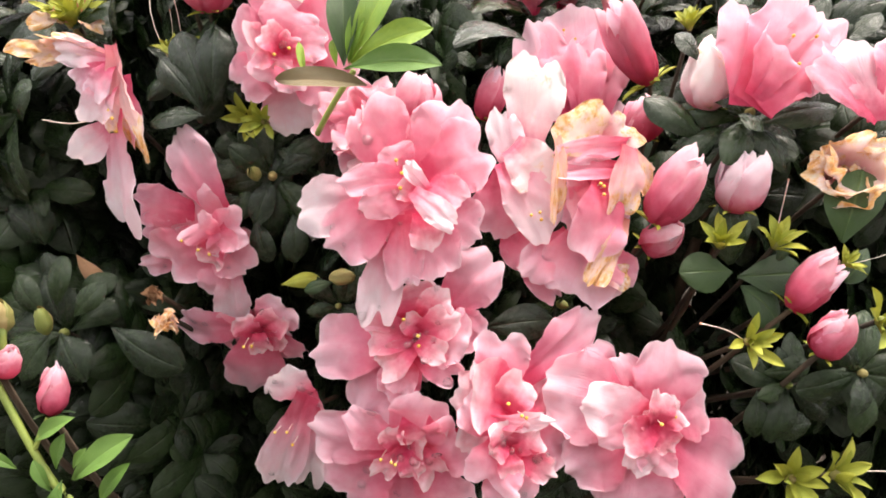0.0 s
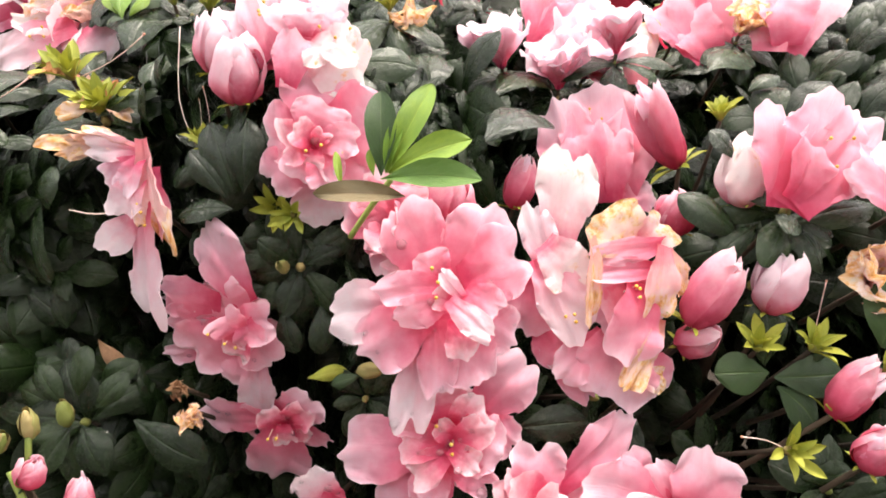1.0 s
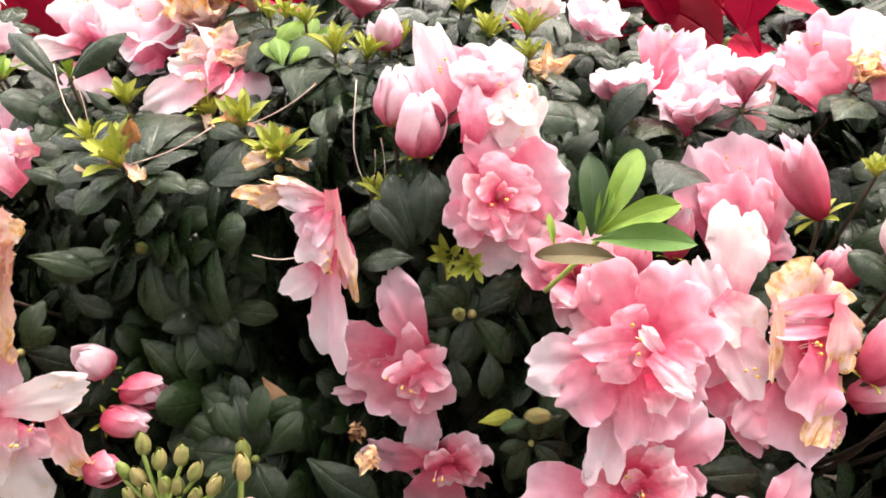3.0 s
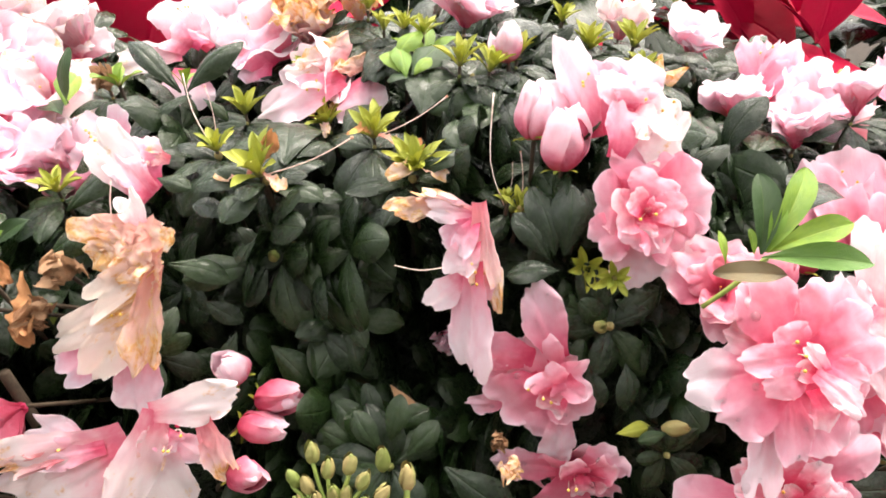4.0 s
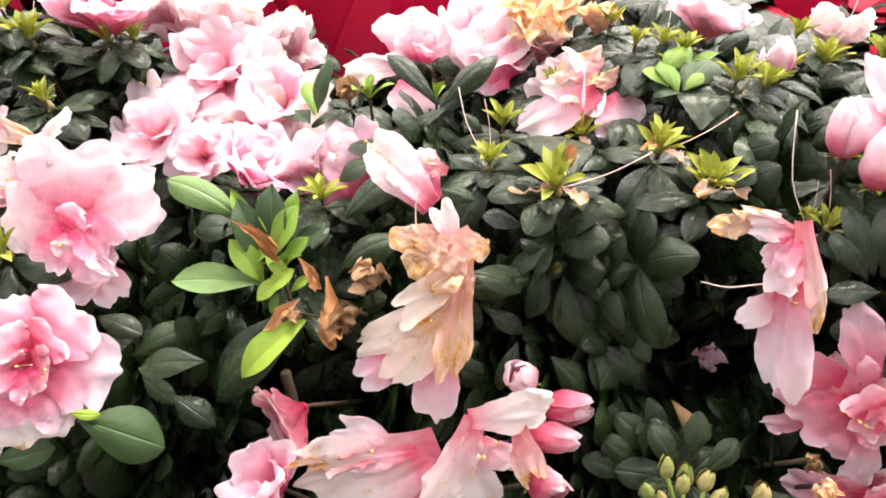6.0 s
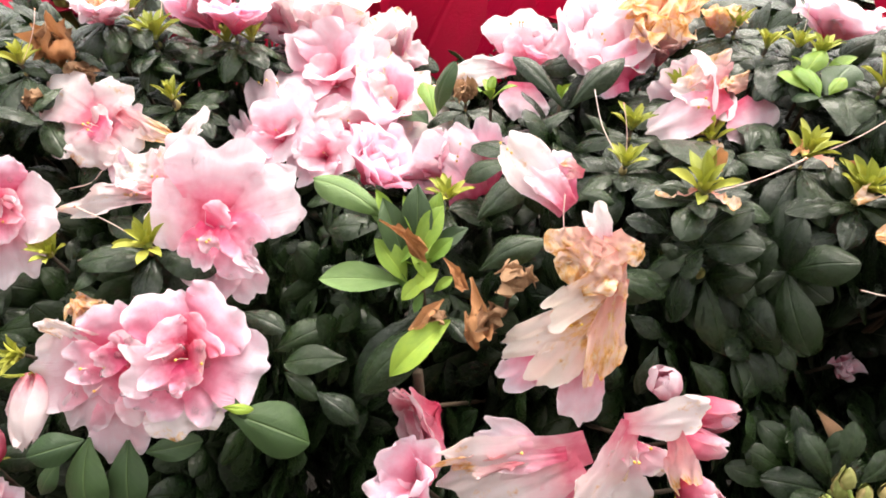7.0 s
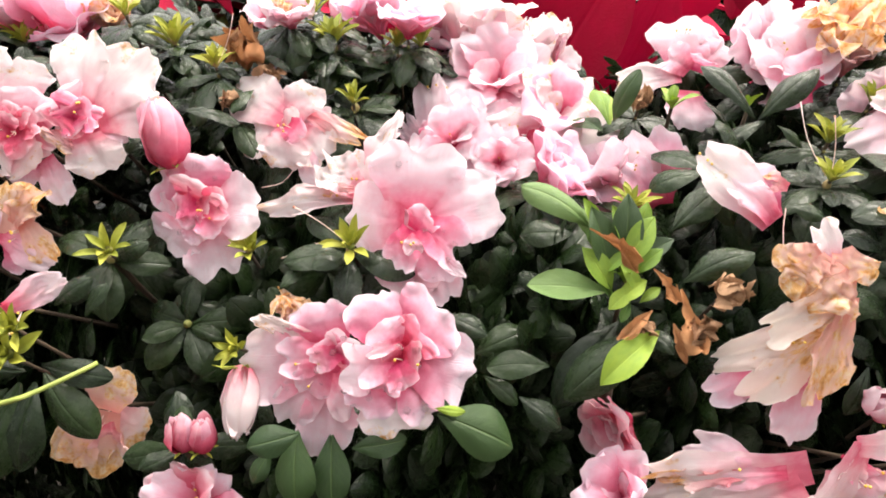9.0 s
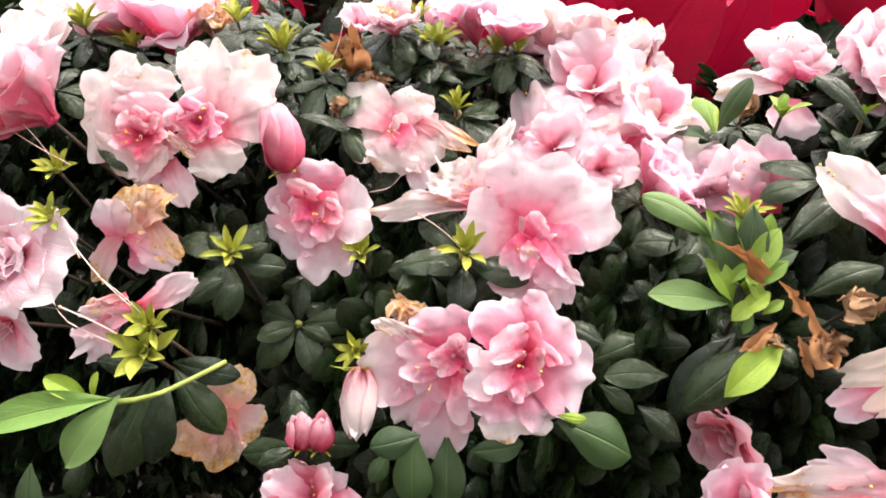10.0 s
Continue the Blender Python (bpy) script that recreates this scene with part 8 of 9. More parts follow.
# green shoot of the left-hand bush
stroke([(-0.5138, 0.1882, 0.6033), (-0.5170, 0.1833, 0.6034), (-0.5217, 0.1764, 0.6037), (-0.5260, 0.1705, 0.6039), (-0.5295, 0.1665, 0.6040), (-0.5328, 0.1633, 0.6042), (-0.5368, 0.1607, 0.6044), (-0.5427, 0.1581, 0.6047), (-0.5496, 0.1560, 0.6052), (-0.5544, 0.1545, 0.6054)], 0.00110, STALK, name="stalk")
lone_leaf((-0.5652, 0.1482, 0.6003), (-0.88, -0.40, -0.26), (0.11, -0.42, 0.90), 0.0482, 454, tone=GREENER, meshes=FRESHLEAVES, wide=0.8)
lone_leaf((-0.5472, 0.1494, 0.5958), (-0.35, -0.60, -0.72), (0.11, -0.42, 0.90), 0.0324, 455, tone=LIME, meshes=FRESHLEAVES, wide=1.3)
lone_leaf((-0.5608, 0.1560, 0.6097), (-0.89, 0.10, 0.45), (0.11, -0.42, 0.90), 0.0192, 456, tone=FRESH, meshes=FRESHLEAVES)
lone_leaf((-0.5510, 0.1596, 0.6113), (0.08, 0.60, 0.80), (0.11, -0.42, 0.90), 0.0104, 457, tone=FRESH, meshes=FRESHLEAVES, wide=0.9)
lone_leaf((-0.5586, 0.1538, 0.6059), (-0.91, -0.36, -0.19), (0.11, -0.42, 0.90), 0.0089, 458, tone=FRESH, meshes=FRESHLEAVES, wide=0.9)
lone_leaf((-0.5480, 0.1632, 0.5782), (-0.19, -0.60, -0.77), (0.17, -0.67, 0.72), 0.0485, 459, wide=0.9)
lone_leaf((-0.5375, 0.1677, 0.5810), (0.01, -0.58, -0.81), (0.17, -0.67, 0.72), 0.0392, 460, wide=0.9)
lone_leaf((-0.5230, 0.1759, 0.5873), (0.64, -0.34, -0.69), (0.17, -0.67, 0.72), 0.0362, 461, wide=0.9)
lone_leaf((-0.5214, 0.1850, 0.5995), (0.97, 0.09, -0.21), (0.17, -0.67, 0.72), 0.0304, 462, wide=0.8)
lone_leaf((-0.5544, 0.1786, 0.6020), (-0.98, -0.18, 0.09), (0.17, -0.67, 0.72), 0.0261, 463, wide=0.8)
lone_leaf((-0.5580, 0.1674, 0.5875), (-0.68, -0.53, -0.50), (0.17, -0.67, 0.72), 0.0302, 464, wide=0.9)
lone_leaf((-0.5261, 0.2034, 0.6267), (0.72, 0.51, 0.47), (0.17, -0.67, 0.72), 0.0203, 465, wide=0.9)
lone_leaf((-0.5176, 0.2034, 0.6237), (0.44, 0.59, 0.68), (0.17, -0.67, 0.72), 0.0170, 466, wide=0.9)
lone_leaf((-0.5706, 0.1299, 0.5767), (0.08, -0.57, -0.82), (0.33, -0.55, 0.77), 0.0239, 467, tone=MIDLEAF)

# green leaves under the twin flowers
lone_leaf((-0.4404, 0.1827, 0.5788), (-0.90, -0.38, -0.22), (0.17, -0.67, 0.72), 0.0223, 468, tone=MIDLEAF, meshes=DARKLEAVES, wide=1.2)
lone_leaf((-0.4342, 0.1835, 0.5603), (0.03, -0.58, -0.82), (0.17, -0.67, 0.72), 0.0337, 469, tone=MIDLEAF, meshes=DARKLEAVES, wide=1.2)
lone_leaf((-0.4198, 0.1892, 0.5562), (0.16, -0.55, -0.82), (0.17, -0.67, 0.72), 0.0329, 470, tone=MIDLEAF, meshes=DARKLEAVES, wide=1.15)
lone_leaf((-0.3998, 0.1948, 0.5711), (0.96, 0.29, 0.07), (0.17, -0.67, 0.72), 0.0237, 471, tone=MIDLEAF, meshes=DARKLEAVES)
lone_leaf((-0.3602, 0.2024, 0.5820), (0.96, 0.04, -0.28), (0.17, -0.67, 0.72), 0.0355, 472, tone=MIDLEAF, meshes=DARKLEAVES, wide=1.25)
lone_leaf((-0.4475, 0.1798, 0.5632), (-0.44, -0.59, -0.68), (0.17, -0.67, 0.72), 0.0171, 473, tone=MIDLEAF, meshes=DARKLEAVES)
lone_leaf((-0.3725, 0.2021, 0.5894), (0.46, -0.44, -0.77), (0.17, -0.67, 0.72), 0.0097, 474, tone=MIDLEAF, meshes=DARKLEAVES, wide=0.8)
lone_leaf((-0.3715, 0.1996, 0.5926), (0.98, 0.13, -0.16), (0.17, -0.67, 0.72), 0.0125, 475, tone=FRESH, meshes=DARKLEAVES, wide=0.7)
lone_leaf((-0.3215, 0.2337, 0.5943), (-0.57, -0.66, -0.49), (0.15, -0.60, 0.78), 0.0476, 476, wide=0.9)
lone_leaf((-0.3530, 0.2198, 0.5866), (0.89, -0.35, -0.30), (0.15, -0.60, 0.78), 0.0192, 477)
lone_leaf((-0.3550, 0.2342, 0.6002), (0.87, 0.37, 0.31), (0.15, -0.60, 0.78), 0.0280, 478)
lone_leaf((-0.2911, 0.2401, 0.6069), (0.66, -0.75, 0.01), (0.15, -0.60, 0.78), 0.0187, 479)
lone_leaf((-0.3267, 0.2828, 0.6214), (0.56, 0.80, 0.22), (0.15, -0.60, 0.78), 0.0276, 480)
lone_leaf((-0.4499, 0.2396, 0.6167), (0.48, 0.81, 0.32), (0.15, -0.60, 0.78), 0.0150, 481)

# small leaves and buds here and there
lone_leaf((-0.2646, 0.3471, 0.6756), (-0.76, 0.37, 0.54), (-0.01, -0.44, 0.90), 0.0379, 482, wide=0.55)
lone_leaf((-0.2346, 0.3482, 0.6769), (0.68, 0.42, 0.60), (-0.01, -0.44, 0.90), 0.0398, 483, wide=0.7)
lone_leaf((-0.2559, 0.3348, 0.6580), (-0.80, -0.34, -0.49), (-0.02, -0.31, 0.95), 0.0264, 484, wide=0.8)
lone_leaf((-0.2329, 0.3361, 0.6597), (0.84, -0.31, -0.45), (-0.02, -0.31, 0.95), 0.0166, 485, wide=0.8)
whorl((-0.2516, 0.3493, 0.6646), (-0.03, 0.40, 0.92), 0.0112, 486, 5, tone=FRESH, meshes=FRESHLEAVES, tilt=50)
green_bud((-0.0357, 0.2094, 0.5935), (0.94, -0.17, 0.30), 0.0099, 487)
green_bud((-0.1451, 0.2026, 0.5795), (-0.10, 0.28, 0.96), 0.0103, 488)
lone_leaf((-0.0449, 0.2074, 0.5905), (-0.97, -0.13, -0.22), (-0.03, -0.58, 0.81), 0.0118, 489, tone=MIDLEAF, wide=0.9)
flower((-0.1024, 0.2035, 0.5913), (-0.04, -0.73, 0.69), 0, 0.0060, 490, "crisp", DRY, label="small dry brown bud")
flower((-0.0972, 0.1978, 0.5842), (-0.04, -0.73, 0.69), 0, 0.0080, 491, "crisp", TAN)
lone_leaf((-0.1380, 0.2295, 0.5789), (0.62, -0.43, -0.66), (0.02, -0.62, 0.78), 0.0201, 492, tone=DRY, label="dry brown leaf", wide=0.7)
lone_leaf((-0.0509, 0.2097, 0.5911), (0.96, 0.26, -0.03), (0.02, -0.62, 0.78), 0.0149, 493, tone=SEPAL, wide=0.9)
green_bud((-0.0660, 0.2280, 0.6263), (0.02, -0.62, 0.78), 0.0078, 494)
green_bud((-0.1939, 0.2635, 0.6278), (0.02, -0.62, 0.78), 0.0080, 495)
calyx((-0.1365, 0.3518, 0.6927), (-0.02, -0.04, 1.00), 0.0095, 496)
calyx((-0.1559, 0.3647, 0.6908), (-0.02, -0.04, 1.00), 0.0099, 497)
calyx((-0.0628, 0.4057, 0.6867), (-0.02, -0.04, 1.00), 0.0110, 498)
calyx((-0.1657, 0.3851, 0.6945), (-0.02, -0.04, 1.00), 0.0104, 499)
calyx((-0.0319, 0.3489, 0.6803), (-0.02, -0.04, 1.00), 0.0096, 500)
calyx((-0.1932, 0.3613, 0.6692), (-0.02, -0.04, 1.00), 0.0103, 501)
lone_leaf((-0.1445, 0.3554, 0.6926), (0.62, 0.35, 0.70), (-0.01, -0.18, 0.98), 0.0136, 502, wide=1.1)
lone_leaf((-0.1802, 0.3906, 0.6889), (0.68, 0.40, 0.62), (-0.01, -0.18, 0.98), 0.0145, 503, wide=1.1)
lone_leaf((-0.0915, 0.3587, 0.6939), (0.45, 0.89, 0.01), (-0.01, -0.18, 0.98), 0.0408, 504, wide=1.1)
lone_leaf((-0.0763, 0.3504, 0.6814), (-0.81, 0.45, 0.37), (-0.01, -0.18, 0.98), 0.0123, 505, wide=1.1)
lone_leaf((-0.1027, 0.3180, 0.6772), (-0.99, 0.04, 0.11), (-0.01, -0.18, 0.98), 0.0150, 506, wide=1.1)
lone_leaf((-0.1616, 0.3572, 0.6748), (-0.75, 0.41, -0.52), (-0.01, -0.18, 0.98), 0.0164, 507, wide=1.1)
lone_leaf((-0.1350, 0.3191, 0.6774), (-0.57, 0.82, 0.06), (-0.01, -0.18, 0.98), 0.0158, 508, wide=1.1)
lone_leaf((-0.6779, 0.2974, 0.6844), (-0.92, 0.19, 0.34), (0.05, -0.17, 0.98), 0.0197, 509, wide=0.9)
lone_leaf((-0.6613, 0.2864, 0.6756), (-0.84, -0.51, -0.18), (0.05, -0.17, 0.98), 0.0201, 510, wide=0.9)
lone_leaf((-0.6175, 0.2946, 0.6775), (-0.18, -0.98, -0.06), (0.05, -0.17, 0.98), 0.0226, 511, wide=0.9)
lone_leaf((-0.5901, 0.3022, 0.6813), (-0.04, -0.99, -0.13), (0.05, -0.17, 0.98), 0.0252, 512, wide=0.9)
lone_leaf((-0.5939, 0.2525, 0.6570), (0.95, -0.18, -0.25), (0.05, -0.17, 0.98), 0.0272, 513, wide=0.9)
lone_leaf((-0.5731, 0.3318, 0.6893), (-0.90, 0.36, 0.25), (0.05, -0.17, 0.98), 0.0224, 514, wide=0.9)
lone_leaf((-0.5335, 0.3470, 0.6916), (0.79, 0.25, 0.57), (0.05, -0.17, 0.98), 0.0203, 515, wide=0.9)
lone_leaf((-0.5476, 0.3075, 0.6765), (-0.13, -0.98, 0.14), (0.05, -0.17, 0.98), 0.0286, 516, wide=0.9)
lone_leaf((-0.5130, 0.3275, 0.6749), (0.97, -0.18, -0.16), (0.05, -0.17, 0.98), 0.0208, 517, wide=0.9)
lone_leaf((-0.4898, 0.3385, 0.6773), (0.90, -0.14, -0.41), (0.05, -0.17, 0.98), 0.0178, 518, wide=0.9)
lone_leaf((-0.4574, 0.3509, 0.6707), (-0.96, 0.24, 0.15), (0.05, -0.17, 0.98), 0.0209, 519, wide=0.9)
lone_leaf((-0.4322, 0.3436, 0.6579), (-0.40, -0.87, -0.27), (0.05, -0.17, 0.98), 0.0163, 520, wide=0.9)
lone_leaf((-0.4985, 0.3121, 0.6666), (-0.29, -0.92, -0.26), (0.05, -0.17, 0.98), 0.0201, 521, wide=0.9)
lone_leaf((-0.5061, 0.2959, 0.6634), (0.83, 0.35, -0.42), (0.05, -0.17, 0.98), 0.0261, 522, wide=0.9)
lone_leaf((-0.0176, 0.3568, 0.6691), (0.90, 0.05, -0.43), (-0.03, -0.17, 0.98), 0.0195, 523, wide=1.1)
lone_leaf((0.0048, 0.3828, 0.6756), (-0.68, 0.72, 0.15), (-0.03, -0.17, 0.98), 0.0230, 524, wide=1.1)
lone_leaf((-0.0155, 0.3234, 0.6617), (-0.25, -0.97, 0.04), (-0.03, -0.17, 0.98), 0.0452, 525, wide=1.1)
lone_leaf((0.0061, 0.3457, 0.6552), (0.93, -0.22, -0.28), (-0.03, -0.17, 0.98), 0.0149, 526, wide=1.1)
lone_leaf((0.0296, 0.3376, 0.6491), (0.53, 0.83, -0.19), (-0.03, -0.17, 0.98), 0.0530, 527, wide=1.1)
lone_leaf((0.0183, 0.2704, 0.6589), (0.56, 0.80, -0.21), (-0.03, -0.17, 0.98), 0.0479, 528, wide=1.1)
lone_leaf((-0.0315, 0.2660, 0.6672), (-0.59, -0.80, -0.08), (-0.03, -0.17, 0.98), 0.0198, 529, wide=1.1)
lone_leaf((0.0796, 0.3507, 0.6691), (0.92, 0.08, 0.39), (-0.03, -0.17, 0.98), 0.0140, 530, wide=1.1)
lone_leaf((0.1332, 0.3543, 0.6575), (0.70, 0.71, 0.03), (-0.03, -0.17, 0.98), 0.0402, 531, wide=1.1)
lone_leaf((0.1345, 0.3167, 0.6596), (0.88, 0.44, 0.20), (-0.03, -0.17, 0.98), 0.0182, 532, wide=1.1)
lone_leaf((0.0515, 0.4161, 0.6760), (0.79, 0.34, 0.51), (-0.03, -0.17, 0.98), 0.0160, 533, wide=1.1)
lone_leaf((-0.1505, 0.3389, 0.6843), (-0.39, 0.91, 0.12), (-0.00, -0.31, 0.95), 0.0222, 534, tone=FRESH, wide=1.1)
lone_leaf((-0.1333, 0.3353, 0.6882), (0.54, 0.74, 0.39), (-0.00, -0.31, 0.95), 0.0263, 535, tone=MIDLEAF, wide=1.3)
lone_leaf((-0.1356, 0.3289, 0.6859), (0.62, 0.64, 0.45), (-0.00, -0.31, 0.95), 0.0118, 536, tone=FRESH, wide=1.2)
lone_leaf((-0.1425, 0.3424, 0.6919), (0.55, 0.64, 0.54), (-0.00, -0.31, 0.95), 0.0191, 537, tone=FRESH, wide=1.2)
lone_leaf((-0.1451, 0.3353, 0.6861), (-0.20, 0.91, 0.36), (-0.00, -0.31, 0.95), 0.0228, 538, tone=FRESH)
lone_leaf((-0.1473, 0.3270, 0.6803), (-0.87, 0.39, -0.29), (-0.00, -0.31, 0.95), 0.0129, 539, tone=MIDLEAF, wide=1.1)
lone_leaf((-0.3195, 0.3661, 0.6560), (-0.27, 0.92, 0.30), (0.07, -0.31, 0.95), 0.0293, 540, tone=FRESH, wide=0.9)
lone_leaf((-0.3078, 0.3527, 0.6676), (0.37, 0.01, 0.93), (0.07, -0.31, 0.95), 0.0321, 541, tone=MIDLEAF, wide=0.9)
lone_leaf((-0.3272, 0.3630, 0.6466), (-0.59, 0.80, -0.09), (0.07, -0.31, 0.95), 0.0315, 542, tone=MIDLEAF, wide=1.1)
lone_leaf((-0.3161, 0.3631, 0.6565), (-0.11, 0.91, 0.40), (0.07, -0.31, 0.95), 0.0237, 543, tone=FRESH, wide=0.6)

# ---- ground ----
def ground_sheet():
    bm = bmesh.new()
    bmesh.ops.create_grid(bm, x_segments=40, y_segments=40, size=60)
    for v in bm.verts:
        v.co.z = 0.03 * noise.noise(v.co * 0.3) if v.co.length > 4 else 0.0
    mesh = bpy.data.meshes.new("ground")
    bm.to_mesh(mesh)
    bm.free()
    mesh.materials.append(SOIL)
    return tagged(new("ground", mesh), "damp soil of the flower bed, darkened for the shade under the bushes", "ground", kind="structure")


ground_sheet()


def blocking_wall():
    """A plain unseen wall, added behind the camera to cut skylight on the bushes' front."""
    bm = bmesh.new()
    bmesh.ops.create_cube(bm, size=1.0, matrix=Matrix.Translation((-0.2, -1.1, 1.25)) @ Matrix.Diagonal((7.0, 0.2, 2.5, 1)))
    bmesh.ops.bevel(bm, geom=bm.edges[:], offset=0.015, segments=2, affect="EDGES")
    mesh = bpy.data.meshes.new("wall_south")
    bm.to_mesh(mesh)
    bm.free()
    mesh.materials.append(BLOCKER)
    return tagged(new("wall_south", mesh), "plain grey unseen wall, added to block skylight from the front", "wall", kind="structure")


blocking_wall()

# ---- inside of the bushes ----
PROFILE = [(0.175, 0.38), (0.178, 0.48), (0.192, 0.545), (0.222, 0.598), (0.262, 0.638), (0.31, 0.655), (0.38, 0.662), (0.44, 0.652), (0.49, 0.62), (0.52, 0.55)]


SWELL = [(-0.65, 0.022), (-0.55, 0.018), (-0.45, 0.008), (-0.35, -0.016), (-0.25, 0.0), (-0.15, 0.016), (-0.05, 0.014), (0.05, -0.002), (0.2, 0.0)]


def swell(x):
    """How far the top of the row rises or dips at x."""
    for (a, p), (b, q) in zip(SWELL, SWELL[1:]):
        if a <= x < b:
            return p + (q - p) * (x - a) / (b - a)
    return SWELL[0][1] if x < -0.6 else SWELL[-1][1]


def skin(x, s):
    """A point of the bushes' outside at the length x of the row and s from the front foot over the top to the back, and its normal."""
    k = min(int(s * (len(PROFILE) - 1)), len(PROFILE) - 2)
    f = s * (len(PROFILE) - 1) - k
    (y0, z0), (y1, z1) = PROFILE[k], PROFILE[k + 1]
    bulge = -0.024 * min(1, max(0, (x + 0.10) / 0.12)) - 0.02 * min(1, max(0, (-0.44 - x) / 0.1)) + 0.008 * math.sin(x * 23)
    front = max(0.0, 1 - s * 1.3)
    n = Vector((0.25 * math.sin(x * 19 + 1), -(z1 - z0), y1 - y0)).normalized()
    return Vector((x, y0 + (y1 - y0) * f + bulge * (0.3 + front), z0 + (z1 - z0) * f + 0.006 * math.sin(x * 31 + s * 9) + swell(x) * min(1, max(0, (s - 0.25) / 0.2)))), n


rnd = random.Random(5)
inside = {b: [] for b in BUSH}
near = []
for layer, depth, count in ((9, 0.008, 600), (8, 0.105, 300), (8, 0.16, 800), (0, 0.020, 700), (1, 0.034, 600), (2, 0.052, 560), (3, 0.076, 650), (4, 0.108, 800), (5, 0.150, 1000), (6, 0.2, 900)):
    for k in range(count):
        x, s = rnd.uniform(-0.98, 0.45), rnd.random()
        if layer == 9 and s < 0.4:
            continue
        if layer == 8:
            s *= 0.34
        if layer in (3, 4) and s < 0.34 and rnd.random() < 0.45:
            continue
        if layer < 3 and s < 0.36 and rnd.random() < (0.9, 0.85, 0.5)[layer]:
            continue
        p, n = skin(x, s)
        p = p - n * (depth + rnd.uniform(-0.006, 0.008) + 0.05 * max(0.0, 1 - s / 0.42))
        hidden = False
        for c, way, r, back in SPOTS:
            q = p - c
            high = q.dot(way)
            if -back < high < 0.12 and (q - way * high).length < r + (0.025 if high > -0.02 else 0.006):
                hidden = True
                break
        if hidden:
            continue
        n = (n + Vector((rnd.uniform(-0.5, 0.5), rnd.uniform(-0.5, 0.3), rnd.uniform(-0.2, 0.6)))).normalized()
        size = rnd.uniform(0.022, 0.034)
        m = facing(p, n, rnd.uniform(0, 360), size)
        if layer == 0 and len(near) < 110 and -0.7 < x < 0.25 and 0.2 < s < 0.75 and rnd.random() < 0.35:
            near.append((p, n, size))
            continue
        count_leaves = rnd.choice((6, 7, 8, 9))
        for j in range(count_leaves):
            inner = j >= count_leaves * 0.6
            z = size
            w = m @ Matrix.Rotation(radians(137.5 * j + rnd.uniform(-12, 12)), 4, "Z") @ Matrix.Rotation(radians((-18 if inner else 4) + rnd.uniform(-12, 12)), 4, "Y")
            c = rnd.uniform(0.85, 1.15) * (0.72 if inner else 1)
            inside[bush_at(x)].append((rnd.choice(FILLERS), w @ Matrix.Diagonal((c, c * rnd.uniform(0.9, 1.2), c, 1))))
for p, n, size in near:
    whorl(p, n, size, rnd.randrange(10**6), rnd.choice((6, 7, 8, 9)))
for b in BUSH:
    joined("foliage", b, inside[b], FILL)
    o = WORLD_OF[b].translation
    for k in range(14):
        foot = o + Vector((rnd.uniform(-0.03, 0.03), rnd.uniform(-0.03, 0.03), 0.0))
        tip = o + Vector((rnd.uniform(-0.19, 0.19), rnd.uniform(-0.13, 0.11), rnd.uniform(0.5, 0.6)))
        mesh = tube("stem", bowed(foot, tip, Vector((tip.x - foot.x, tip.y - foot.y, 0)) * 0.25, 8), [0.008 - 0.0007 * i for i in range(9)], TWIG, 7)
        mesh.transform(WORLD_OF[b].inverted())
        part("stem", mesh, b)


# ---- poinsettias behind ----
POINS = [thing("poinsettia", (x, y, 0), "red poinsettia plant standing behind the azaleas", "plant", "red poinsettias") for x, y in ((-0.72, 0.74), (-0.30, 0.72), (0.16, 0.72))]


def poinsettia_at(x):
    return POINS[0] if x < -0.55 else POINS[1] if x < -0.08 else POINS[2]


def bract(foot, tip, up, width, seed, tone=None, name="bract"):
    """One red bract from its foot to its tip."""
    rnd = random.Random(seed)
    a = Vector(tip) - Vector(foot)
    long = a.length
    a.normalize()
    n = (Vector(up) - a * Vector(up).dot(a)).normalized()
    plant = poinsettia_at(foot[0])
    w = Matrix.Translation(foot) @ Matrix((a, n.cross(a), n)).transposed().to_4x4() @ Matrix.Diagonal((long, width / 0.52, long, 1))
    painted(part(name, rnd.choice(BRACTS), plant, w), tone or RED)


bract((-0.2705, 0.5300, 0.7077), (-0.3089, 0.5300, 0.5850), (0.35, -0.61, 0.71), 0.048, 316)
bract((-0.2391, 0.5600, 0.7072), (-0.2649, 0.5600, 0.6468), (0.35, -0.61, 0.71), 0.048, 317)
bract((-0.3943, 0.5600, 0.7259), (-0.3443, 0.5600, 0.5882), (-0.02, -0.70, 0.71), 0.091, 318)
bract((-0.4292, 0.5500, 0.7076), (-0.4147, 0.5500, 0.6135), (-0.11, -0.71, 0.70), 0.071, 319)
bract((-0.2209, 0.5600, 0.7184), (-0.2140, 0.5600, 0.6558), (0.35, -0.61, 0.71), 0.055, 320)
bract((-0.4598, 0.5600, 0.7099), (-0.4382, 0.5600, 0.5781), (-0.00, -0.69, 0.72), 0.096, 321)
bract((-0.3880, 0.5700, 0.6996), (-0.3932, 0.5700, 0.5810), (-0.00, -0.69, 0.72), 0.083, 322)
bract((-0.3008, 0.5300, 0.7184), (-0.3541, 0.5300, 0.5855), (-0.00, -0.69, 0.72), 0.077, 323)
bract((-0.1947, 0.5500, 0.7085), (-0.1999, 0.5500, 0.6494), (-0.00, -0.69, 0.72), 0.065, 324)
bract((0.0030, 0.5600, 0.7058), (0.0019, 0.5600, 0.6537), (-0.00, -0.69, 0.72), 0.053, 325)
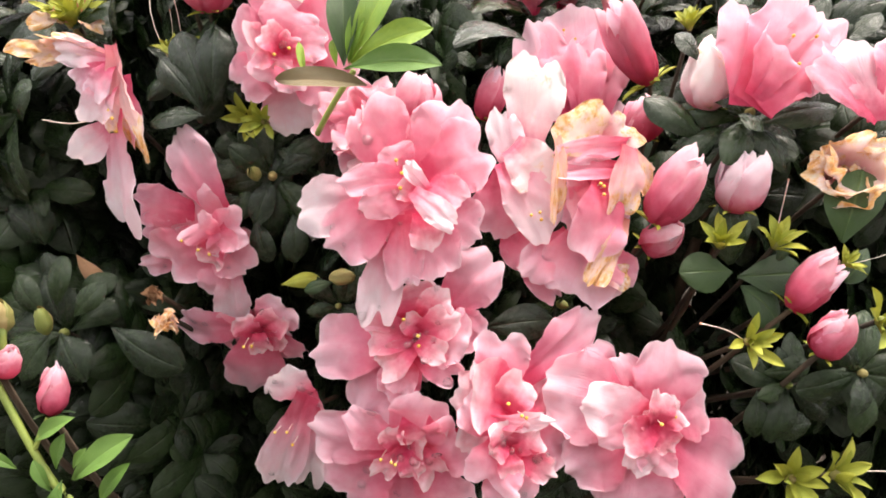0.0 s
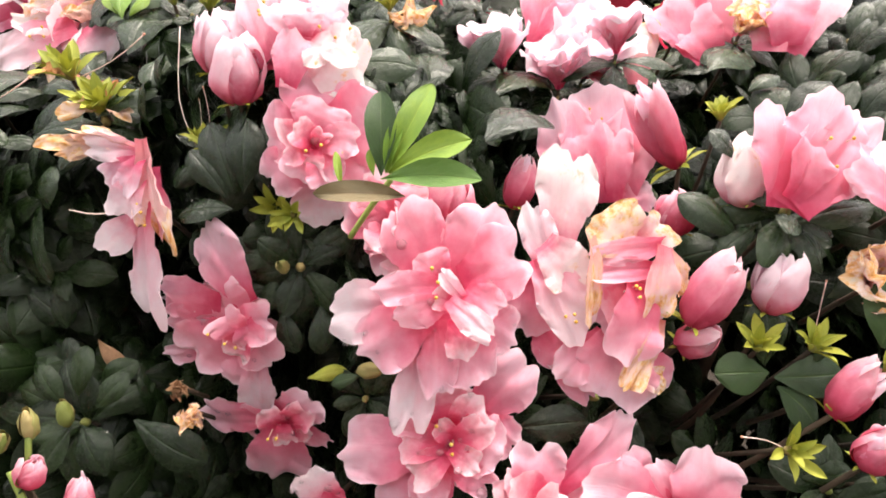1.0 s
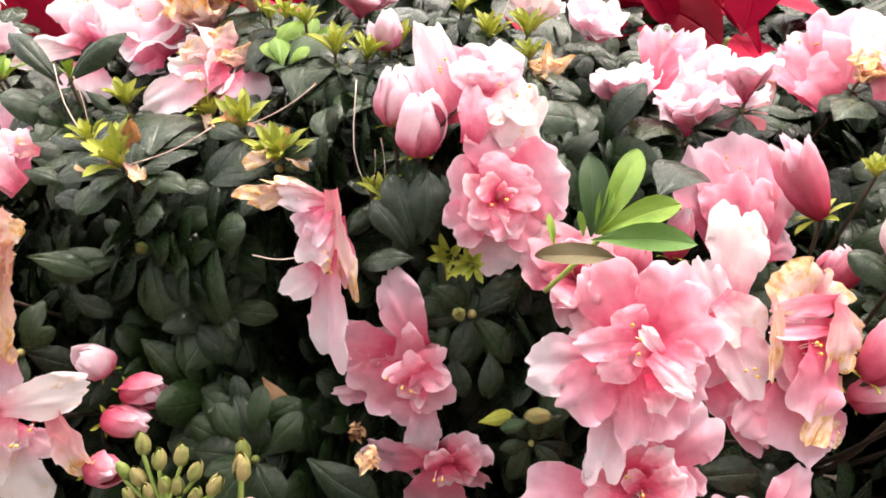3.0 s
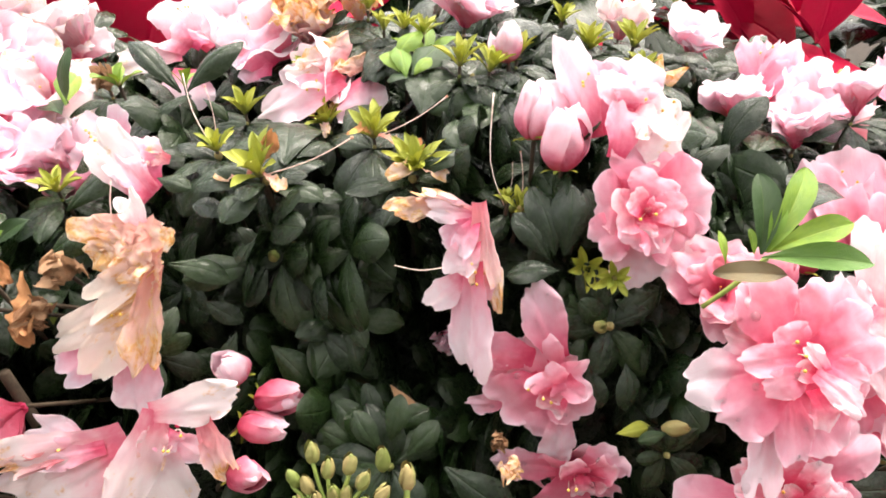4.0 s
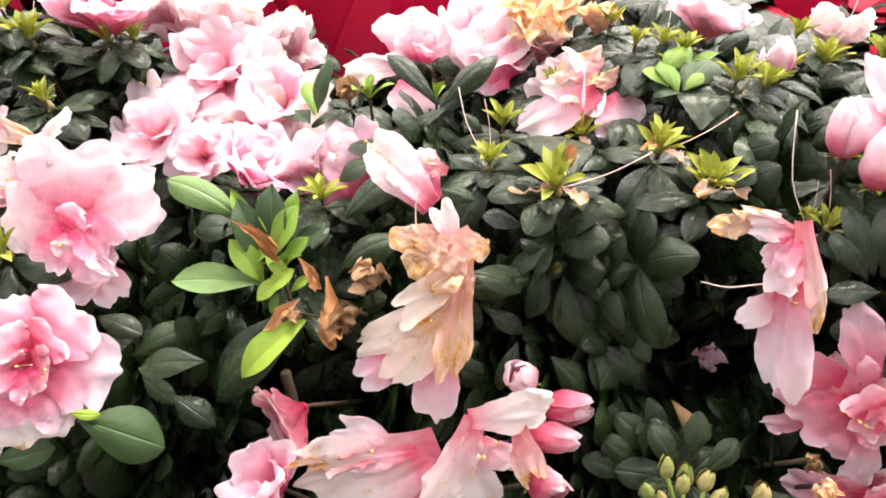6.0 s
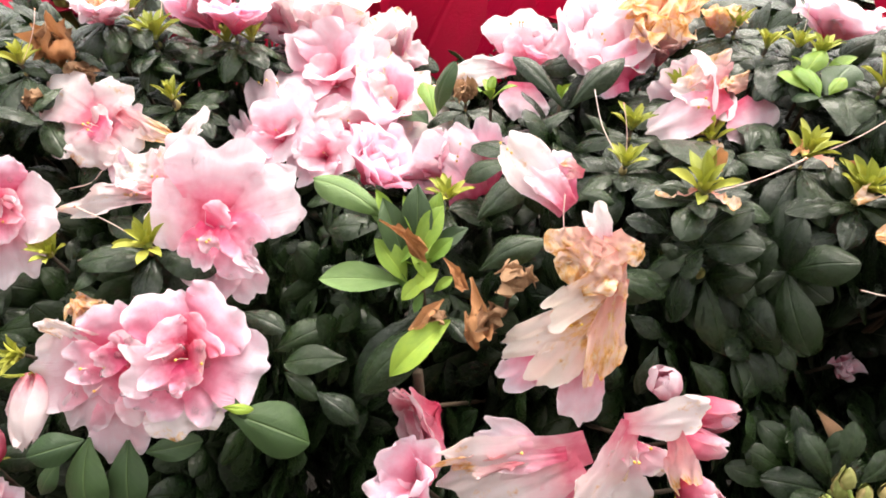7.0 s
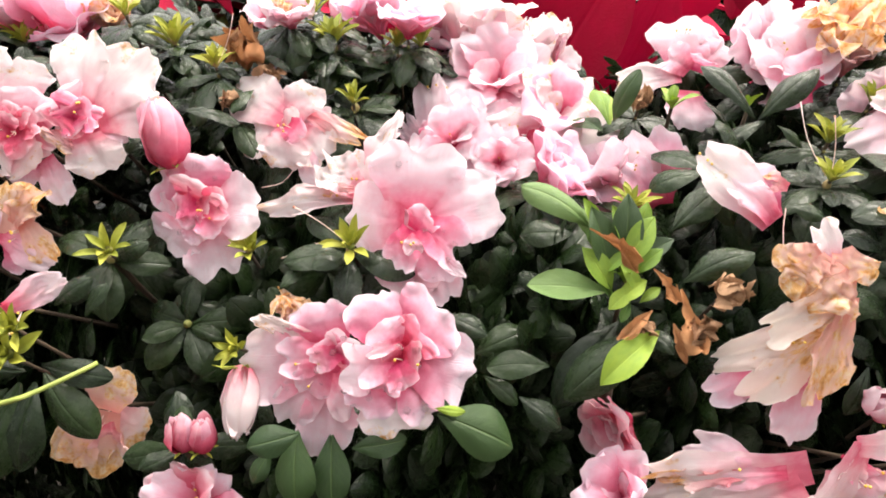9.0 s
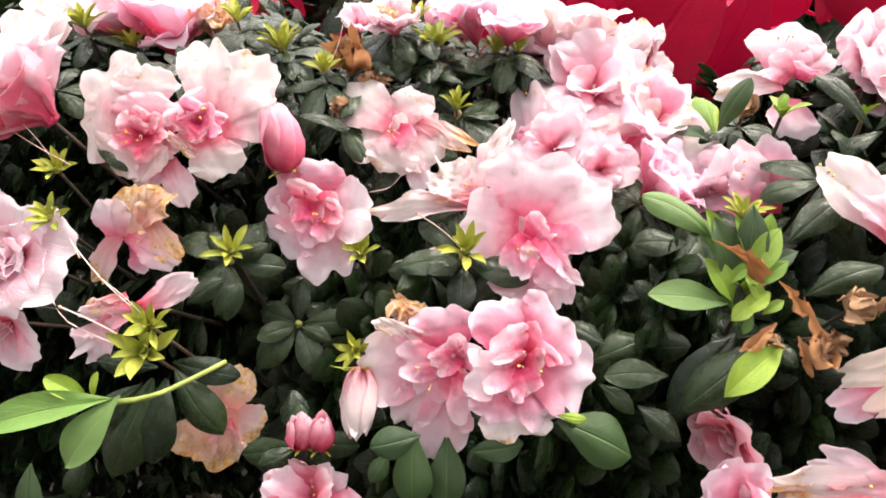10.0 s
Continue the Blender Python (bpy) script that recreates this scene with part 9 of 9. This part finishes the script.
bract((0.0471, 0.5600, 0.6957), (0.1137, 0.5600, 0.6379), (-0.00, -0.69, 0.72), 0.036, 326)
bract((0.0612, 0.5500, 0.7055), (0.1464, 0.5500, 0.6645), (-0.03, -0.03, 1.00), 0.043, 327)
bract((0.1547, 0.5500, 0.7047), (0.1690, 0.5500, 0.6407), (-0.00, -0.69, 0.72), 0.053, 328)
bract((0.1223, 0.5800, 0.6741), (0.2029, 0.5800, 0.6177), (-0.00, -0.69, 0.72), 0.028, 329)
bract((0.0957, 0.5600, 0.6571), (0.1541, 0.5600, 0.6268), (-0.03, -0.67, 0.74), 0.054, 330)
bract((0.0741, 0.5800, 0.6766), (0.1645, 0.5800, 0.6197), (-0.03, -0.69, 0.72), 0.052, 331)
bract((0.0819, 0.5500, 0.6901), (0.1617, 0.5500, 0.6417), (0.19, -0.24, 0.95), 0.048, 332)
bract((-0.3736, 0.5600, 0.6777), (-0.3820, 0.5600, 0.6203), (-0.03, -0.69, 0.72), 0.053, 333)
for plant in POINS:
    o = WORLD_OF[plant].translation
    bits = []
    for k in range(750):
        a = rnd.uniform(0, 6.283)
        p = o + Vector((rnd.uniform(-0.27, 0.27), rnd.uniform(-0.14, 0.45), rnd.uniform(0.32, 0.66)))
        if p.y > o.y + 0.1:
            p.z += rnd.uniform(0.02, 0.09)
        w = Matrix.Translation(p) @ Matrix.Rotation(a, 4, "Z") @ Matrix.Rotation(rnd.uniform(-0.2, 0.9), 4, "Y") @ Matrix.Diagonal((0.1, 0.1, 0.1, 1))
        bits.append((rnd.choice(FILLERS), w))
    # the same leaf colour with shade put in, here for the poinsettias
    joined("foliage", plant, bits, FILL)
    o = WORLD_OF[plant].translation
    for k in range(7):
        head = o + Vector((rnd.uniform(-0.18, 0.18), rnd.uniform(-0.10, 0.12), rnd.uniform(0.56, 0.66)))
        mesh = tube("stem", bowed(o, head, (0, 0.03, 0), 8), [0.006] * 9, STALK, 7)
        mesh.transform(WORLD_OF[plant].inverted())
        part("stem", mesh, plant)
        for s in range(10):
            a = radians(137.5 * s + rnd.uniform(-15, 15))
            out = Vector((math.cos(a), math.sin(a), rnd.uniform(-0.5, 0.1)))
            foot = head - Vector((0, 0, 0.018 * s - 0.04))
            bract(foot, foot + out * rnd.uniform(0.08, 0.13), (0, 0, 1), rnd.uniform(0.045, 0.065), rnd.randrange(10**6), RED if s < 4 else LEAF, "bract" if s < 4 else "leaf")
